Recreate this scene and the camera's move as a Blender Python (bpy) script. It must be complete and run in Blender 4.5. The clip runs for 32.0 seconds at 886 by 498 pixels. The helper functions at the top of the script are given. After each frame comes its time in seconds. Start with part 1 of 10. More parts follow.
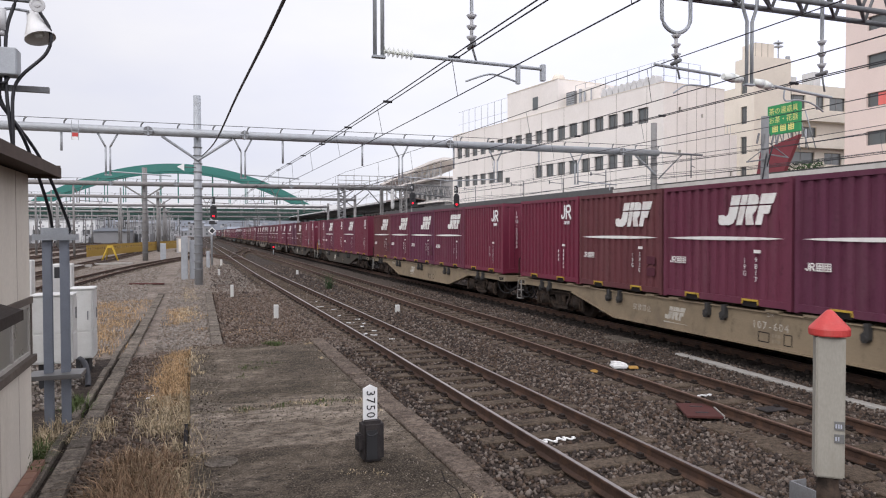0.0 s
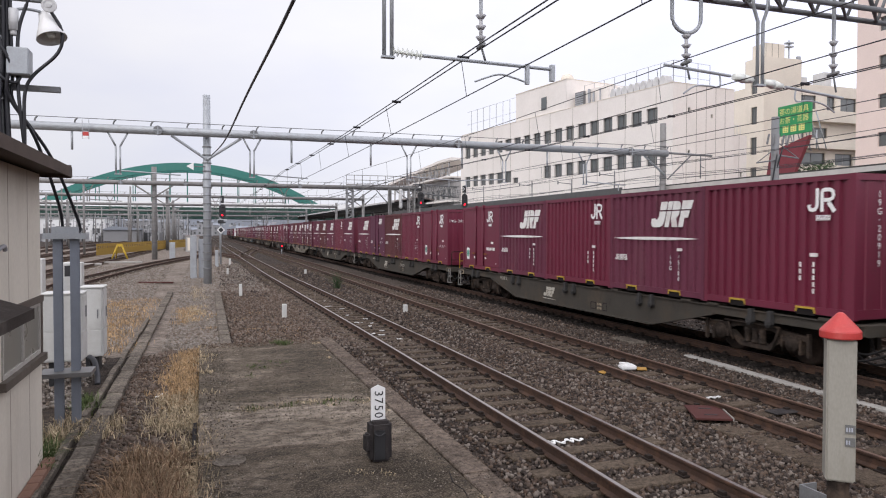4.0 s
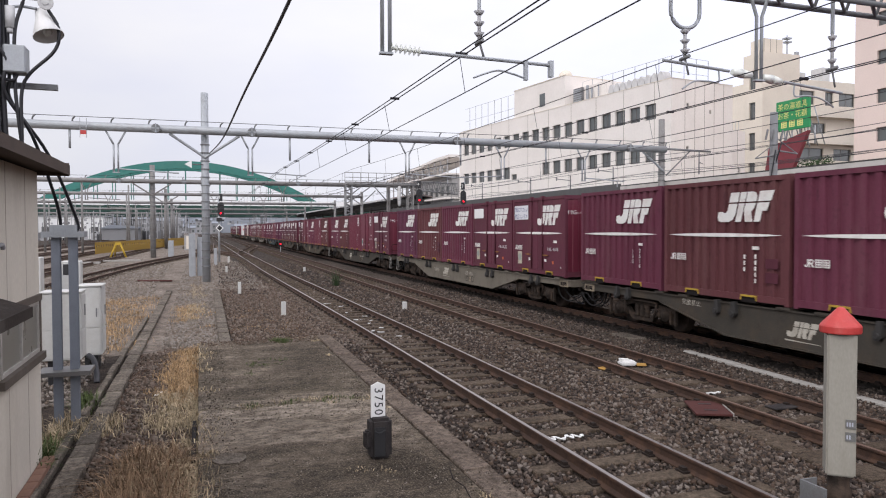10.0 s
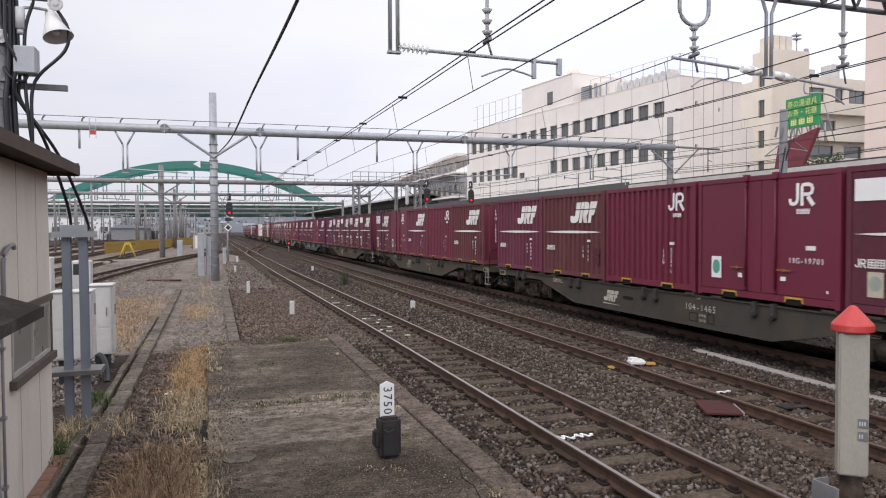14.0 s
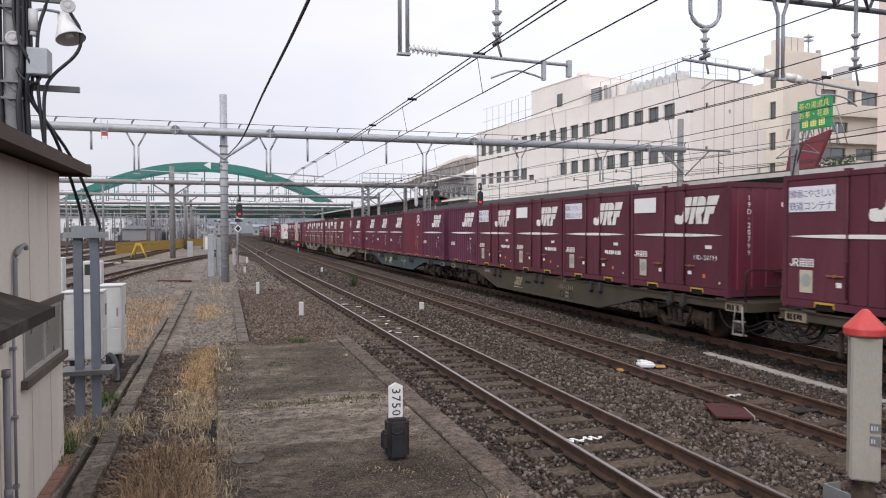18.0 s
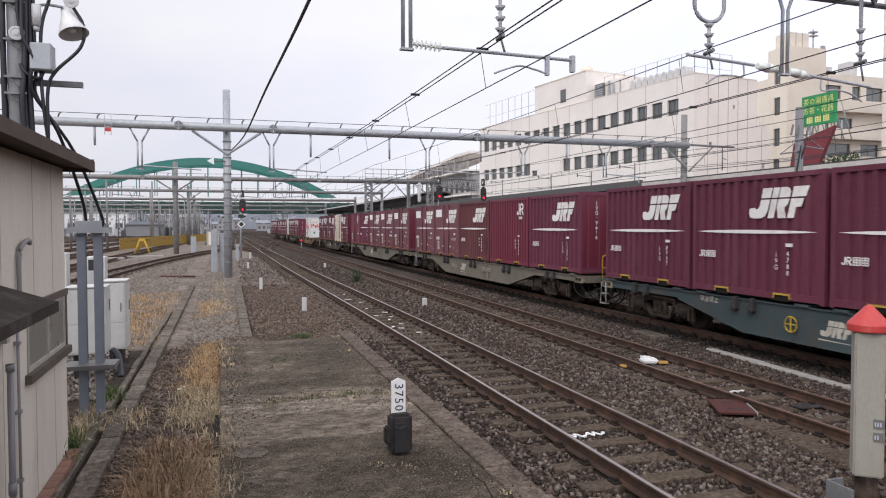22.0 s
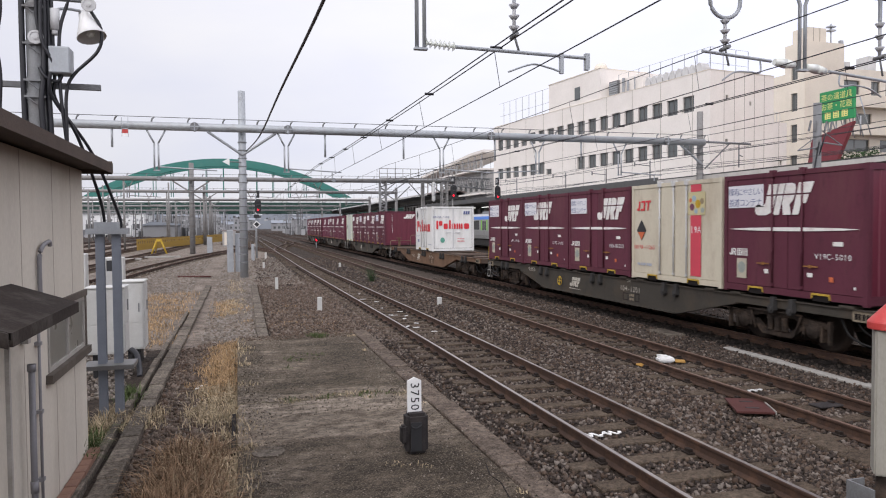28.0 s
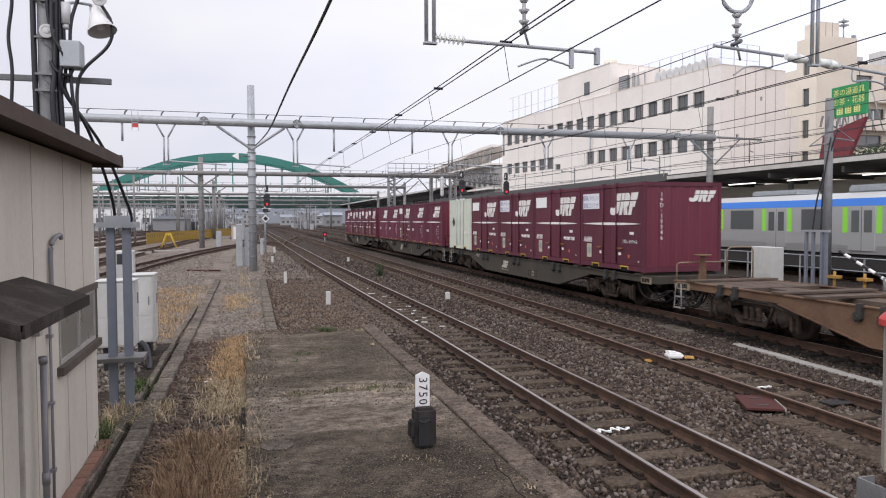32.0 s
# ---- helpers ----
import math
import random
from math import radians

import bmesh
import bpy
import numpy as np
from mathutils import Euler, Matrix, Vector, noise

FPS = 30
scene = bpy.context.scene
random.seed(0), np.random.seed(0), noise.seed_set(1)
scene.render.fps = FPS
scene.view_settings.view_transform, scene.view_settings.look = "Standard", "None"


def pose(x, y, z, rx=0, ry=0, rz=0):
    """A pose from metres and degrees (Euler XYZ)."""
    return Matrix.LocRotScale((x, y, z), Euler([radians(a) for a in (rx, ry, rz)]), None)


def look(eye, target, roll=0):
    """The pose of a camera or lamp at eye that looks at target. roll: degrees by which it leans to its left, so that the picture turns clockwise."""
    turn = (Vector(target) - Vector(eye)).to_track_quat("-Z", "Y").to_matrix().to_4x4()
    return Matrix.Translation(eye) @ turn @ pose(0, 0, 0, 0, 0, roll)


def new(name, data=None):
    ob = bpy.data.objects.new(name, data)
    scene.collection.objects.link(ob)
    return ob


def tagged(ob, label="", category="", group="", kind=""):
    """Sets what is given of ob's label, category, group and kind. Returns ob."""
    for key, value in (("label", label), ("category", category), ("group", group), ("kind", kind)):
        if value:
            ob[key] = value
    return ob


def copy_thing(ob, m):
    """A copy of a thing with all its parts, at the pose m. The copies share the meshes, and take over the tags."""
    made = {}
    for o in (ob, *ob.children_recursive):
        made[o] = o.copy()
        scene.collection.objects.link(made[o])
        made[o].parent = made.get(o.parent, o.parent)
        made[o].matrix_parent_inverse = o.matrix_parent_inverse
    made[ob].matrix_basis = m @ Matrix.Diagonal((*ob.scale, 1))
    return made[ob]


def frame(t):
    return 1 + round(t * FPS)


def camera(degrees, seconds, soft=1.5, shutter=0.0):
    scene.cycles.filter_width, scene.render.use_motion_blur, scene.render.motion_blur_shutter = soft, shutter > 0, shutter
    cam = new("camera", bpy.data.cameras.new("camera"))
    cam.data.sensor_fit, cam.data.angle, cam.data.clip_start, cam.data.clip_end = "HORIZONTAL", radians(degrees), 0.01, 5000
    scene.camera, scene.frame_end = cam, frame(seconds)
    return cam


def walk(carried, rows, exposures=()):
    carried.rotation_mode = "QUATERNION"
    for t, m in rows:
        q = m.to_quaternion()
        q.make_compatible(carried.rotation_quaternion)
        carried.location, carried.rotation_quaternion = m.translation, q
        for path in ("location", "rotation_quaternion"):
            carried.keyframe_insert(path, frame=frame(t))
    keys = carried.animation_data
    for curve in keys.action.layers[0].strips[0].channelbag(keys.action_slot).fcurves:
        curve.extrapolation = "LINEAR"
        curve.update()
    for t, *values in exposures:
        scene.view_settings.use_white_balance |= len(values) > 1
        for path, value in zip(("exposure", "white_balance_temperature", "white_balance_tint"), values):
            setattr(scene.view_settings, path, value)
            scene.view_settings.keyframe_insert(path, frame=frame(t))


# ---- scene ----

EXPOSURES = [(0.0, 0.0, 6500, 13), (32.0, 0.0, 6500, 13)]

cam = camera(64.61, 32.0, soft=1.1, shutter=0.15)


def aim(t, pan, tilt, lean, x, y, z):
    """One row of the camera's path: pan clockwise from the tracks' direction, tilt upwards, lean to the left."""
    eye = Vector((x, y, z))
    p, q = radians(pan), radians(tilt)
    return t, look(eye, eye + Vector((math.sin(p) * math.cos(q), math.cos(p) * math.cos(q), math.sin(q))), lean)


walk(cam, [
    aim(0, 19.666, -1.383, -0.113, 0.011, -0.032, 2.530),
    aim(0.5, 19.659, -1.367, 0.073, 0.007, -0.028, 2.538),
    aim(1, 19.652, -1.244, 0.018, 0.009, -0.037, 2.537),
    aim(1.5, 19.702, -1.191, -0.038, 0.007, -0.031, 2.533),
    aim(2, 19.701, -1.249, -0.006, 0.005, -0.011, 2.529),
    aim(2.5, 19.590, -1.425, -0.013, 0.000, -0.007, 2.533),
    aim(3, 19.300, -1.443, 0.093, 0.005, -0.010, 2.532),
    aim(3.5, 19.110, -1.415, 0.082, 0.006, -0.024, 2.534),
    aim(5.5, 18.880, -1.321, 0.153, 0.000, -0.021, 2.540),
    aim(6, 18.942, -1.138, -0.087, 0.005, -0.018, 2.533),
    aim(6.5, 19.030, -1.078, -0.142, 0.007, -0.015, 2.530),
    aim(7, 19.117, -1.146, -0.196, 0.004, -0.021, 2.533),
    aim(7.5, 19.145, -1.218, -0.022, -0.001, -0.016, 2.537),
    aim(8, 19.119, -1.247, -0.031, 0.002, -0.018, 2.534),
    aim(8.5, 19.116, -1.333, -0.243, 0.006, -0.011, 2.528),
    aim(9, 19.154, -1.458, -0.353, 0.006, -0.012, 2.529),
    aim(9.5, 19.179, -1.597, -0.292, 0.003, -0.012, 2.529),
    aim(10, 19.120, -1.631, -0.154, 0.005, -0.007, 2.530),
    aim(10.5, 19.082, -1.639, -0.165, -0.002, -0.012, 2.533),
    aim(11, 19.029, -1.646, -0.254, 0.009, -0.012, 2.532),
    aim(11.5, 19.057, -1.713, -0.337, 0.003, -0.010, 2.533),
    aim(12, 18.985, -1.744, -0.279, 0.004, -0.005, 2.532),
    aim(12.5, 18.828, -1.703, -0.078, -0.000, -0.003, 2.532),
    aim(13, 18.685, -1.626, -0.225, 0.002, -0.003, 2.530),
    aim(13.5, 18.611, -1.612, -0.240, -0.000, -0.003, 2.532),
    aim(14, 18.484, -1.716, -0.314, -0.001, 0.006, 2.530),
    aim(14.5, 18.166, -1.813, -0.164, -0.005, 0.017, 2.528),
    aim(16.5, 17.474, -1.683, -0.317, -0.001, 0.004, 2.529),
    aim(17, 17.560, -1.640, -0.157, -0.004, 0.010, 2.528),
    aim(17.5, 17.630, -1.588, -0.109, 0.001, 0.011, 2.528),
    aim(18, 17.744, -1.579, -0.148, 0.001, 0.010, 2.530),
    aim(18.5, 17.831, -1.619, -0.066, -0.003, 0.013, 2.530),
    aim(19, 17.795, -1.726, -0.033, -0.006, 0.021, 2.530),
    aim(19.5, 17.603, -1.752, 0.070, -0.004, 0.025, 2.529),
    aim(20, 17.462, -1.763, -0.091, -0.000, 0.016, 2.528),
    aim(20.5, 17.440, -1.808, -0.089, -0.004, 0.017, 2.525),
    aim(21, 17.441, -1.874, -0.092, -0.005, 0.017, 2.525),
    aim(21.5, 17.485, -1.944, -0.092, -0.004, 0.016, 2.525),
    aim(22, 17.496, -1.914, -0.094, 0.003, 0.013, 2.525),
    aim(22.5, 17.549, -1.844, -0.132, -0.003, 0.016, 2.527),
    aim(23, 17.732, -1.750, -0.527, 0.000, -0.001, 2.529),
    aim(23.5, 18.080, -1.765, -0.584, -0.004, 0.015, 2.527),
    aim(24, 18.108, -1.819, -0.590, -0.004, 0.027, 2.526),
    aim(24.5, 17.685, -1.946, -0.546, -0.008, 0.038, 2.523),
    aim(25, 17.247, -2.068, -0.535, -0.004, 0.032, 2.526),
    aim(25.5, 16.894, -2.125, -0.548, -0.002, 0.009, 2.528),
    aim(27.5, 16.378, -2.014, -0.375, -0.005, 0.005, 2.529),
    aim(28, 16.319, -1.983, -0.417, -0.005, 0.012, 2.528),
    aim(28.5, 16.242, -2.034, -0.493, -0.007, 0.019, 2.527),
    aim(29, 16.120, -2.103, -0.458, -0.005, 0.011, 2.527),
    aim(29.5, 16.008, -2.149, -0.241, -0.008, 0.002, 2.527),
    aim(30, 15.884, -2.183, -0.281, -0.003, 0.012, 2.530),
    aim(30.5, 15.753, -2.235, -0.366, -0.003, 0.011, 2.529),
    aim(31, 15.739, -2.295, -0.429, -0.002, 0.011, 2.526),
    aim(31.5, 15.775, -2.379, -0.447, -0.007, 0.011, 2.527),
    aim(32, 15.644, -2.392, -0.203, -0.010, 0.019, 2.526),
], exposures=EXPOSURES)

# ---- sky and sun: a bright overcast day ----
world = bpy.data.worlds.new("world")
scene.world = world
world.use_nodes = True
wn, wl = world.node_tree.nodes, world.node_tree.links
wn.clear()
w_out = wn.new("ShaderNodeOutputWorld")
w_bg = wn.new("ShaderNodeBackground")
w_sky = wn.new("ShaderNodeTexSky")
w_sky.sky_type = "NISHITA"
w_sky.sun_disc = False
w_sky.sun_elevation = radians(40)
w_sky.sun_rotation = radians(233)
w_gain = wn.new("ShaderNodeVectorMath")
w_gain.operation = "SCALE"
w_gain.inputs["Scale"].default_value = 0.10
w_tc = wn.new("ShaderNodeTexCoord")
w_map = wn.new("ShaderNodeMapping")
w_map.inputs["Scale"].default_value = (1.5, 1.5, 4.0)
w_noise = wn.new("ShaderNodeTexNoise")
w_noise.inputs["Scale"].default_value = 1.6
w_noise.inputs["Detail"].default_value = 5
w_ramp = wn.new("ShaderNodeValToRGB")
w_ramp.color_ramp.elements[0].position = 0.3
w_ramp.color_ramp.elements[0].color = (0.81, 0.83, 0.95, 1)
w_ramp.color_ramp.elements[1].position = 0.7
w_ramp.color_ramp.elements[1].color = (0.96, 0.96, 0.98, 1)
# paler towards the hidden sun on the right and overhead, greyer low on the left
w_dir = wn.new("ShaderNodeVectorMath")
w_dir.operation = "DOT_PRODUCT"
w_dir.inputs[1].default_value = (0.42, -0.55, 0.72)
w_grad = wn.new("ShaderNodeMapRange")
w_grad.inputs["From Min"].default_value = -0.6
w_grad.inputs["From Max"].default_value = 1.0
w_grad.inputs["To Min"].default_value = 0.66
w_grad.inputs["To Max"].default_value = 1.52
w_cloud = wn.new("ShaderNodeVectorMath")
w_cloud.operation = "SCALE"
w_mix = wn.new("ShaderNodeMixRGB")
w_mix.inputs["Fac"].default_value = 0.90
wl.new(w_tc.outputs["Generated"], w_map.inputs["Vector"])
wl.new(w_tc.outputs["Generated"], w_dir.inputs[0])
wl.new(w_dir.outputs["Value"], w_grad.inputs["Value"])
wl.new(w_map.outputs["Vector"], w_noise.inputs["Vector"])
wl.new(w_noise.outputs["Fac"], w_ramp.inputs["Fac"])
wl.new(w_ramp.outputs["Color"], w_cloud.inputs[0])
wl.new(w_grad.outputs["Result"], w_cloud.inputs["Scale"])
wl.new(w_sky.outputs["Color"], w_gain.inputs[0])
wl.new(w_gain.outputs["Vector"], w_mix.inputs["Color1"])
wl.new(w_cloud.outputs["Vector"], w_mix.inputs["Color2"])
wl.new(w_mix.outputs["Color"], w_bg.inputs["Color"])
w_bg.inputs["Strength"].default_value = 1.3
wl.new(w_bg.outputs["Background"], w_out.inputs["Surface"])

sun = new("sun", bpy.data.lights.new("sun", "SUN"))
sun.data.energy = 1.4
sun.data.angle = radians(40)
sun.data.color = (1.0, 0.97, 0.92)
sun.matrix_basis = look((-40, -30, 42), (0, 0, 0))

# ---- materials ----


def mat(name, col, rough=0.7, metal=0.0, scale=6.0, var=0.18, bump=0.15, fine=60.0, stain=None, stain_amount=0.0, jitter=0.06, coords="Object", spec=None, stretch=None, bump_dist=0.01):
    """A worn surface: broad and fine variation, optional stains, relief, and a little change from thing to thing."""
    m = bpy.data.materials.new(name)
    m.use_nodes = True
    n, l = m.node_tree.nodes, m.node_tree.links
    b = n["Principled BSDF"]
    tc = n.new("ShaderNodeTexCoord")
    src = tc.outputs[coords]
    if stretch:
        mp = n.new("ShaderNodeMapping")
        mp.inputs["Scale"].default_value = stretch
        l.new(src, mp.inputs["Vector"])
        src = mp.outputs["Vector"]
    broad = n.new("ShaderNodeTexNoise")
    broad.inputs["Scale"].default_value = scale
    broad.inputs["Detail"].default_value = 4
    grain = n.new("ShaderNodeTexNoise")
    grain.inputs["Scale"].default_value = fine
    grain.inputs["Detail"].default_value = 3
    for t in (broad, grain):
        l.new(src, t.inputs["Vector"])
    add = n.new("ShaderNodeMath")
    add.operation = "ADD"
    l.new(broad.outputs["Fac"], add.inputs[0])
    l.new(grain.outputs["Fac"], add.inputs[1])
    info = n.new("ShaderNodeObjectInfo")
    mul = n.new("ShaderNodeMath")
    mul.operation = "MULTIPLY_ADD"
    mul.inputs[1].default_value = jitter * 2
    l.new(info.outputs["Random"], mul.inputs[0])
    l.new(add.outputs[0], mul.inputs[2])
    rng = n.new("ShaderNodeMapRange")
    rng.inputs["From Min"].default_value = 0.6
    rng.inputs["From Max"].default_value = 1.4 + jitter * 2
    rng.inputs["To Min"].default_value = 1 - var
    rng.inputs["To Max"].default_value = 1 + var
    l.new(mul.outputs[0], rng.inputs["Value"])
    tint = n.new("ShaderNodeVectorMath")
    tint.operation = "SCALE"
    tint.inputs[0].default_value = col
    l.new(rng.outputs["Result"], tint.inputs["Scale"])
    out = tint.outputs["Vector"]
    if stain:
        sn = n.new("ShaderNodeTexNoise")
        sn.inputs["Scale"].default_value = scale * 0.6
        sn.inputs["Detail"].default_value = 8
        sn.inputs["Roughness"].default_value = 0.7
        l.new(src, sn.inputs["Vector"])
        sr = n.new("ShaderNodeMapRange")
        sr.inputs["From Min"].default_value = 0.48
        sr.inputs["From Max"].default_value = 0.72
        sr.inputs["To Max"].default_value = stain_amount
        l.new(sn.outputs["Fac"], sr.inputs["Value"])
        mx = n.new("ShaderNodeMixRGB")
        mx.inputs["Color2"].default_value = (*stain, 1)
        l.new(sr.outputs["Result"], mx.inputs["Fac"])
        l.new(out, mx.inputs["Color1"])
        out = mx.outputs["Color"]
    l.new(out, b.inputs["Base Color"])
    rr = n.new("ShaderNodeMapRange")
    rr.inputs["To Min"].default_value = max(0.02, rough - 0.1)
    rr.inputs["To Max"].default_value = min(1.0, rough + 0.1)
    l.new(broad.outputs["Fac"], rr.inputs["Value"])
    l.new(rr.outputs["Result"], b.inputs["Roughness"])
    b.inputs["Metallic"].default_value = metal
    b.inputs["Specular IOR Level"].default_value = spec if spec is not None else (0.5 if rough < 0.6 else 0.18)
    if bump:
        bp = n.new("ShaderNodeBump")
        bp.inputs["Strength"].default_value = bump
        bp.inputs["Distance"].default_value = bump_dist
        l.new(add.outputs[0], bp.inputs["Height"])
        l.new(bp.outputs["Normal"], b.inputs["Normal"])
    return m


def island(m, amount):
    """Adds a change of brightness from piece to piece of one joined mesh."""
    n, l = m.node_tree.nodes, m.node_tree.links
    b = n["Principled BSDF"]
    old = b.inputs["Base Color"].links[0].from_socket
    g = n.new("ShaderNodeNewGeometry")
    r = n.new("ShaderNodeMapRange")
    r.inputs["To Min"].default_value = 1 - amount
    r.inputs["To Max"].default_value = 1 + amount
    l.new(g.outputs["Random Per Island"], r.inputs["Value"])
    s = n.new("ShaderNodeVectorMath")
    s.operation = "SCALE"
    l.new(old, s.inputs[0])
    l.new(r.outputs["Result"], s.inputs["Scale"])
    l.new(s.outputs["Vector"], b.inputs["Base Color"])
    return m


def island_tones(m, tones, keep=0.35):
    """Gives each piece of one joined mesh a tone of its own out of a few, keeping part of the surface colour."""
    n, l = m.node_tree.nodes, m.node_tree.links
    b = n["Principled BSDF"]
    old = b.inputs["Base Color"].links[0].from_socket
    g = n.new("ShaderNodeNewGeometry")
    r = n.new("ShaderNodeValToRGB")
    r.color_ramp.interpolation = "CONSTANT"
    while len(r.color_ramp.elements) < len(tones):
        r.color_ramp.elements.new(0.5)
    for i, c in enumerate(tones):
        r.color_ramp.elements[i].position = i / len(tones)
        r.color_ramp.elements[i].color = (*c, 1)
    l.new(g.outputs["Random Per Island"], r.inputs["Fac"])
    mx = n.new("ShaderNodeMixRGB")
    mx.inputs["Fac"].default_value = 1 - keep
    l.new(old, mx.inputs["Color1"])
    l.new(r.outputs["Color"], mx.inputs["Color2"])
    l.new(mx.outputs["Color"], b.inputs["Base Color"])
    return m


def layered(name, tones, scale, speck, speck_amount, dark, dark_amount, bump, bump_dist=0.01, stretch=(1, 1, 1), seam=None, grooves=0.0, jitter=0.0):
    """Ground that has weathered in layers: broad patches through a ramp of tones, mid-scale mottling, pale and dark specks."""
    m = bpy.data.materials.new(name)
    m.use_nodes = True
    n, l = m.node_tree.nodes, m.node_tree.links
    b = n["Principled BSDF"]
    b.inputs["Roughness"].default_value = 0.95
    b.inputs["Specular IOR Level"].default_value = 0.15
    tc = n.new("ShaderNodeTexCoord")
    mp = n.new("ShaderNodeMapping")
    mp.inputs["Scale"].default_value = stretch
    l.new(tc.outputs["Object"], mp.inputs["Vector"])
    info = n.new("ShaderNodeObjectInfo")
    off = n.new("ShaderNodeVectorMath")
    off.operation = "MULTIPLY_ADD"
    off.inputs[1].default_value = (jitter * 40, jitter * 40, jitter * 40)
    l.new(info.outputs["Random"], off.inputs[0])
    l.new(mp.outputs["Vector"], off.inputs[2])
    src = off.outputs["Vector"]

    def noise(s, detail, rough):
        t = n.new("ShaderNodeTexNoise")
        t.inputs["Scale"].default_value = s
        t.inputs["Detail"].default_value = detail
        t.inputs["Roughness"].default_value = rough
        l.new(src, t.inputs["Vector"])
        return t.outputs["Fac"]

    def ranged(sock, a, c, lo, hi):
        r = n.new("ShaderNodeMapRange")
        for k, v in (("From Min", a), ("From Max", c), ("To Min", lo), ("To Max", hi)):
            r.inputs[k].default_value = v
        l.new(sock, r.inputs["Value"])
        return r.outputs["Result"]

    def mixed(fac, a, colour):
        x = n.new("ShaderNodeMixRGB")
        x.inputs["Color2"].default_value = (*colour, 1)
        l.new(fac, x.inputs["Fac"])
        l.new(a, x.inputs["Color1"])
        return x.outputs["Color"]

    patches = noise(scale, 9, 0.68)
    ramp = n.new("ShaderNodeValToRGB")
    while len(ramp.color_ramp.elements) < len(tones):
        ramp.color_ramp.elements.new(0.5)
    for i, c in enumerate(tones):
        ramp.color_ramp.elements[i].position = 0.33 + 0.34 * i / (len(tones) - 1)
        ramp.color_ramp.elements[i].color = (*c, 1)
    l.new(patches, ramp.inputs["Fac"])
    out = ramp.outputs["Color"]
    if seam:
        sep = n.new("ShaderNodeSeparateXYZ")
        l.new(tc.outputs["Object"], sep.inputs["Vector"])
        wob = n.new("ShaderNodeMath")
        wob.operation = "MULTIPLY_ADD"
        wob.inputs[1].default_value = 1.1
        l.new(noise(1.1, 5, 0.6), wob.inputs[0])
        l.new(sep.outputs["Y"], wob.inputs[2])
        for place, wide, colour, amount in seam:
            d = n.new("ShaderNodeMath")
            d.operation = "COMPARE"
            d.inputs[1].default_value = place + 0.55
            d.inputs[2].default_value = wide
            l.new(wob.outputs[0], d.inputs[0])
            f = n.new("ShaderNodeMath")
            f.operation = "MULTIPLY"
            l.new(d.outputs[0], f.inputs[0])
            l.new(ranged(noise(2.6, 8, 0.7), 0.38, 0.66, 0.0, amount), f.inputs[1])
            out = mixed(f.outputs[0], out, colour)
    mid = noise(scale * 9, 6, 0.7)
    sc = n.new("ShaderNodeVectorMath")
    sc.operation = "SCALE"
    l.new(out, sc.inputs[0])
    l.new(ranged(mid, 0.36, 0.64, 0.5, 1.5), sc.inputs["Scale"])
    out = sc.outputs["Vector"]
    grain = noise(48, 3, 0.75)
    out = mixed(ranged(grain, 0.52, 0.66, 0.0, speck_amount), out, speck)
    out = mixed(ranged(noise(33, 4, 0.75), 0.52, 0.64, 0.0, dark_amount), out, dark)
    l.new(out, b.inputs["Base Color"])
    bp = n.new("ShaderNodeBump")
    bp.inputs["Strength"].default_value = bump
    bp.inputs["Distance"].default_value = bump_dist
    add = n.new("ShaderNodeMath")
    add.operation = "ADD"
    l.new(mid, add.inputs[0])
    l.new(grain, add.inputs[1])
    top = add.outputs[0]
    if grooves:
        wv = n.new("ShaderNodeTexWave")
        wv.bands_direction = "Y"
        wv.inputs["Scale"].default_value = grooves
        wv.inputs["Distortion"].default_value = 0.6
        l.new(tc.outputs["Object"], wv.inputs["Vector"])
        ad2 = n.new("ShaderNodeMath")
        ad2.operation = "ADD"
        l.new(top, ad2.inputs[0])
        l.new(wv.outputs["Fac"], ad2.inputs[1])
        top = ad2.outputs[0]
    l.new(top, bp.inputs["Height"])
    l.new(bp.outputs["Normal"], b.inputs["Normal"])
    return m


def glow(name, col, strength):
    m = bpy.data.materials.new(name)
    m.use_nodes = True
    b = m.node_tree.nodes["Principled BSDF"]
    b.inputs["Base Color"].default_value = (*col, 1)
    b.inputs["Emission Color"].default_value = (*col, 1)
    b.inputs["Emission Strength"].default_value = strength
    return m


def glass(name, col, rough=0.06):
    m = bpy.data.materials.new(name)
    m.use_nodes = True
    b = m.node_tree.nodes["Principled BSDF"]
    b.inputs["Base Color"].default_value = (*col, 1)
    b.inputs["Roughness"].default_value = rough
    b.inputs["Specular IOR Level"].default_value = 0.7
    return m


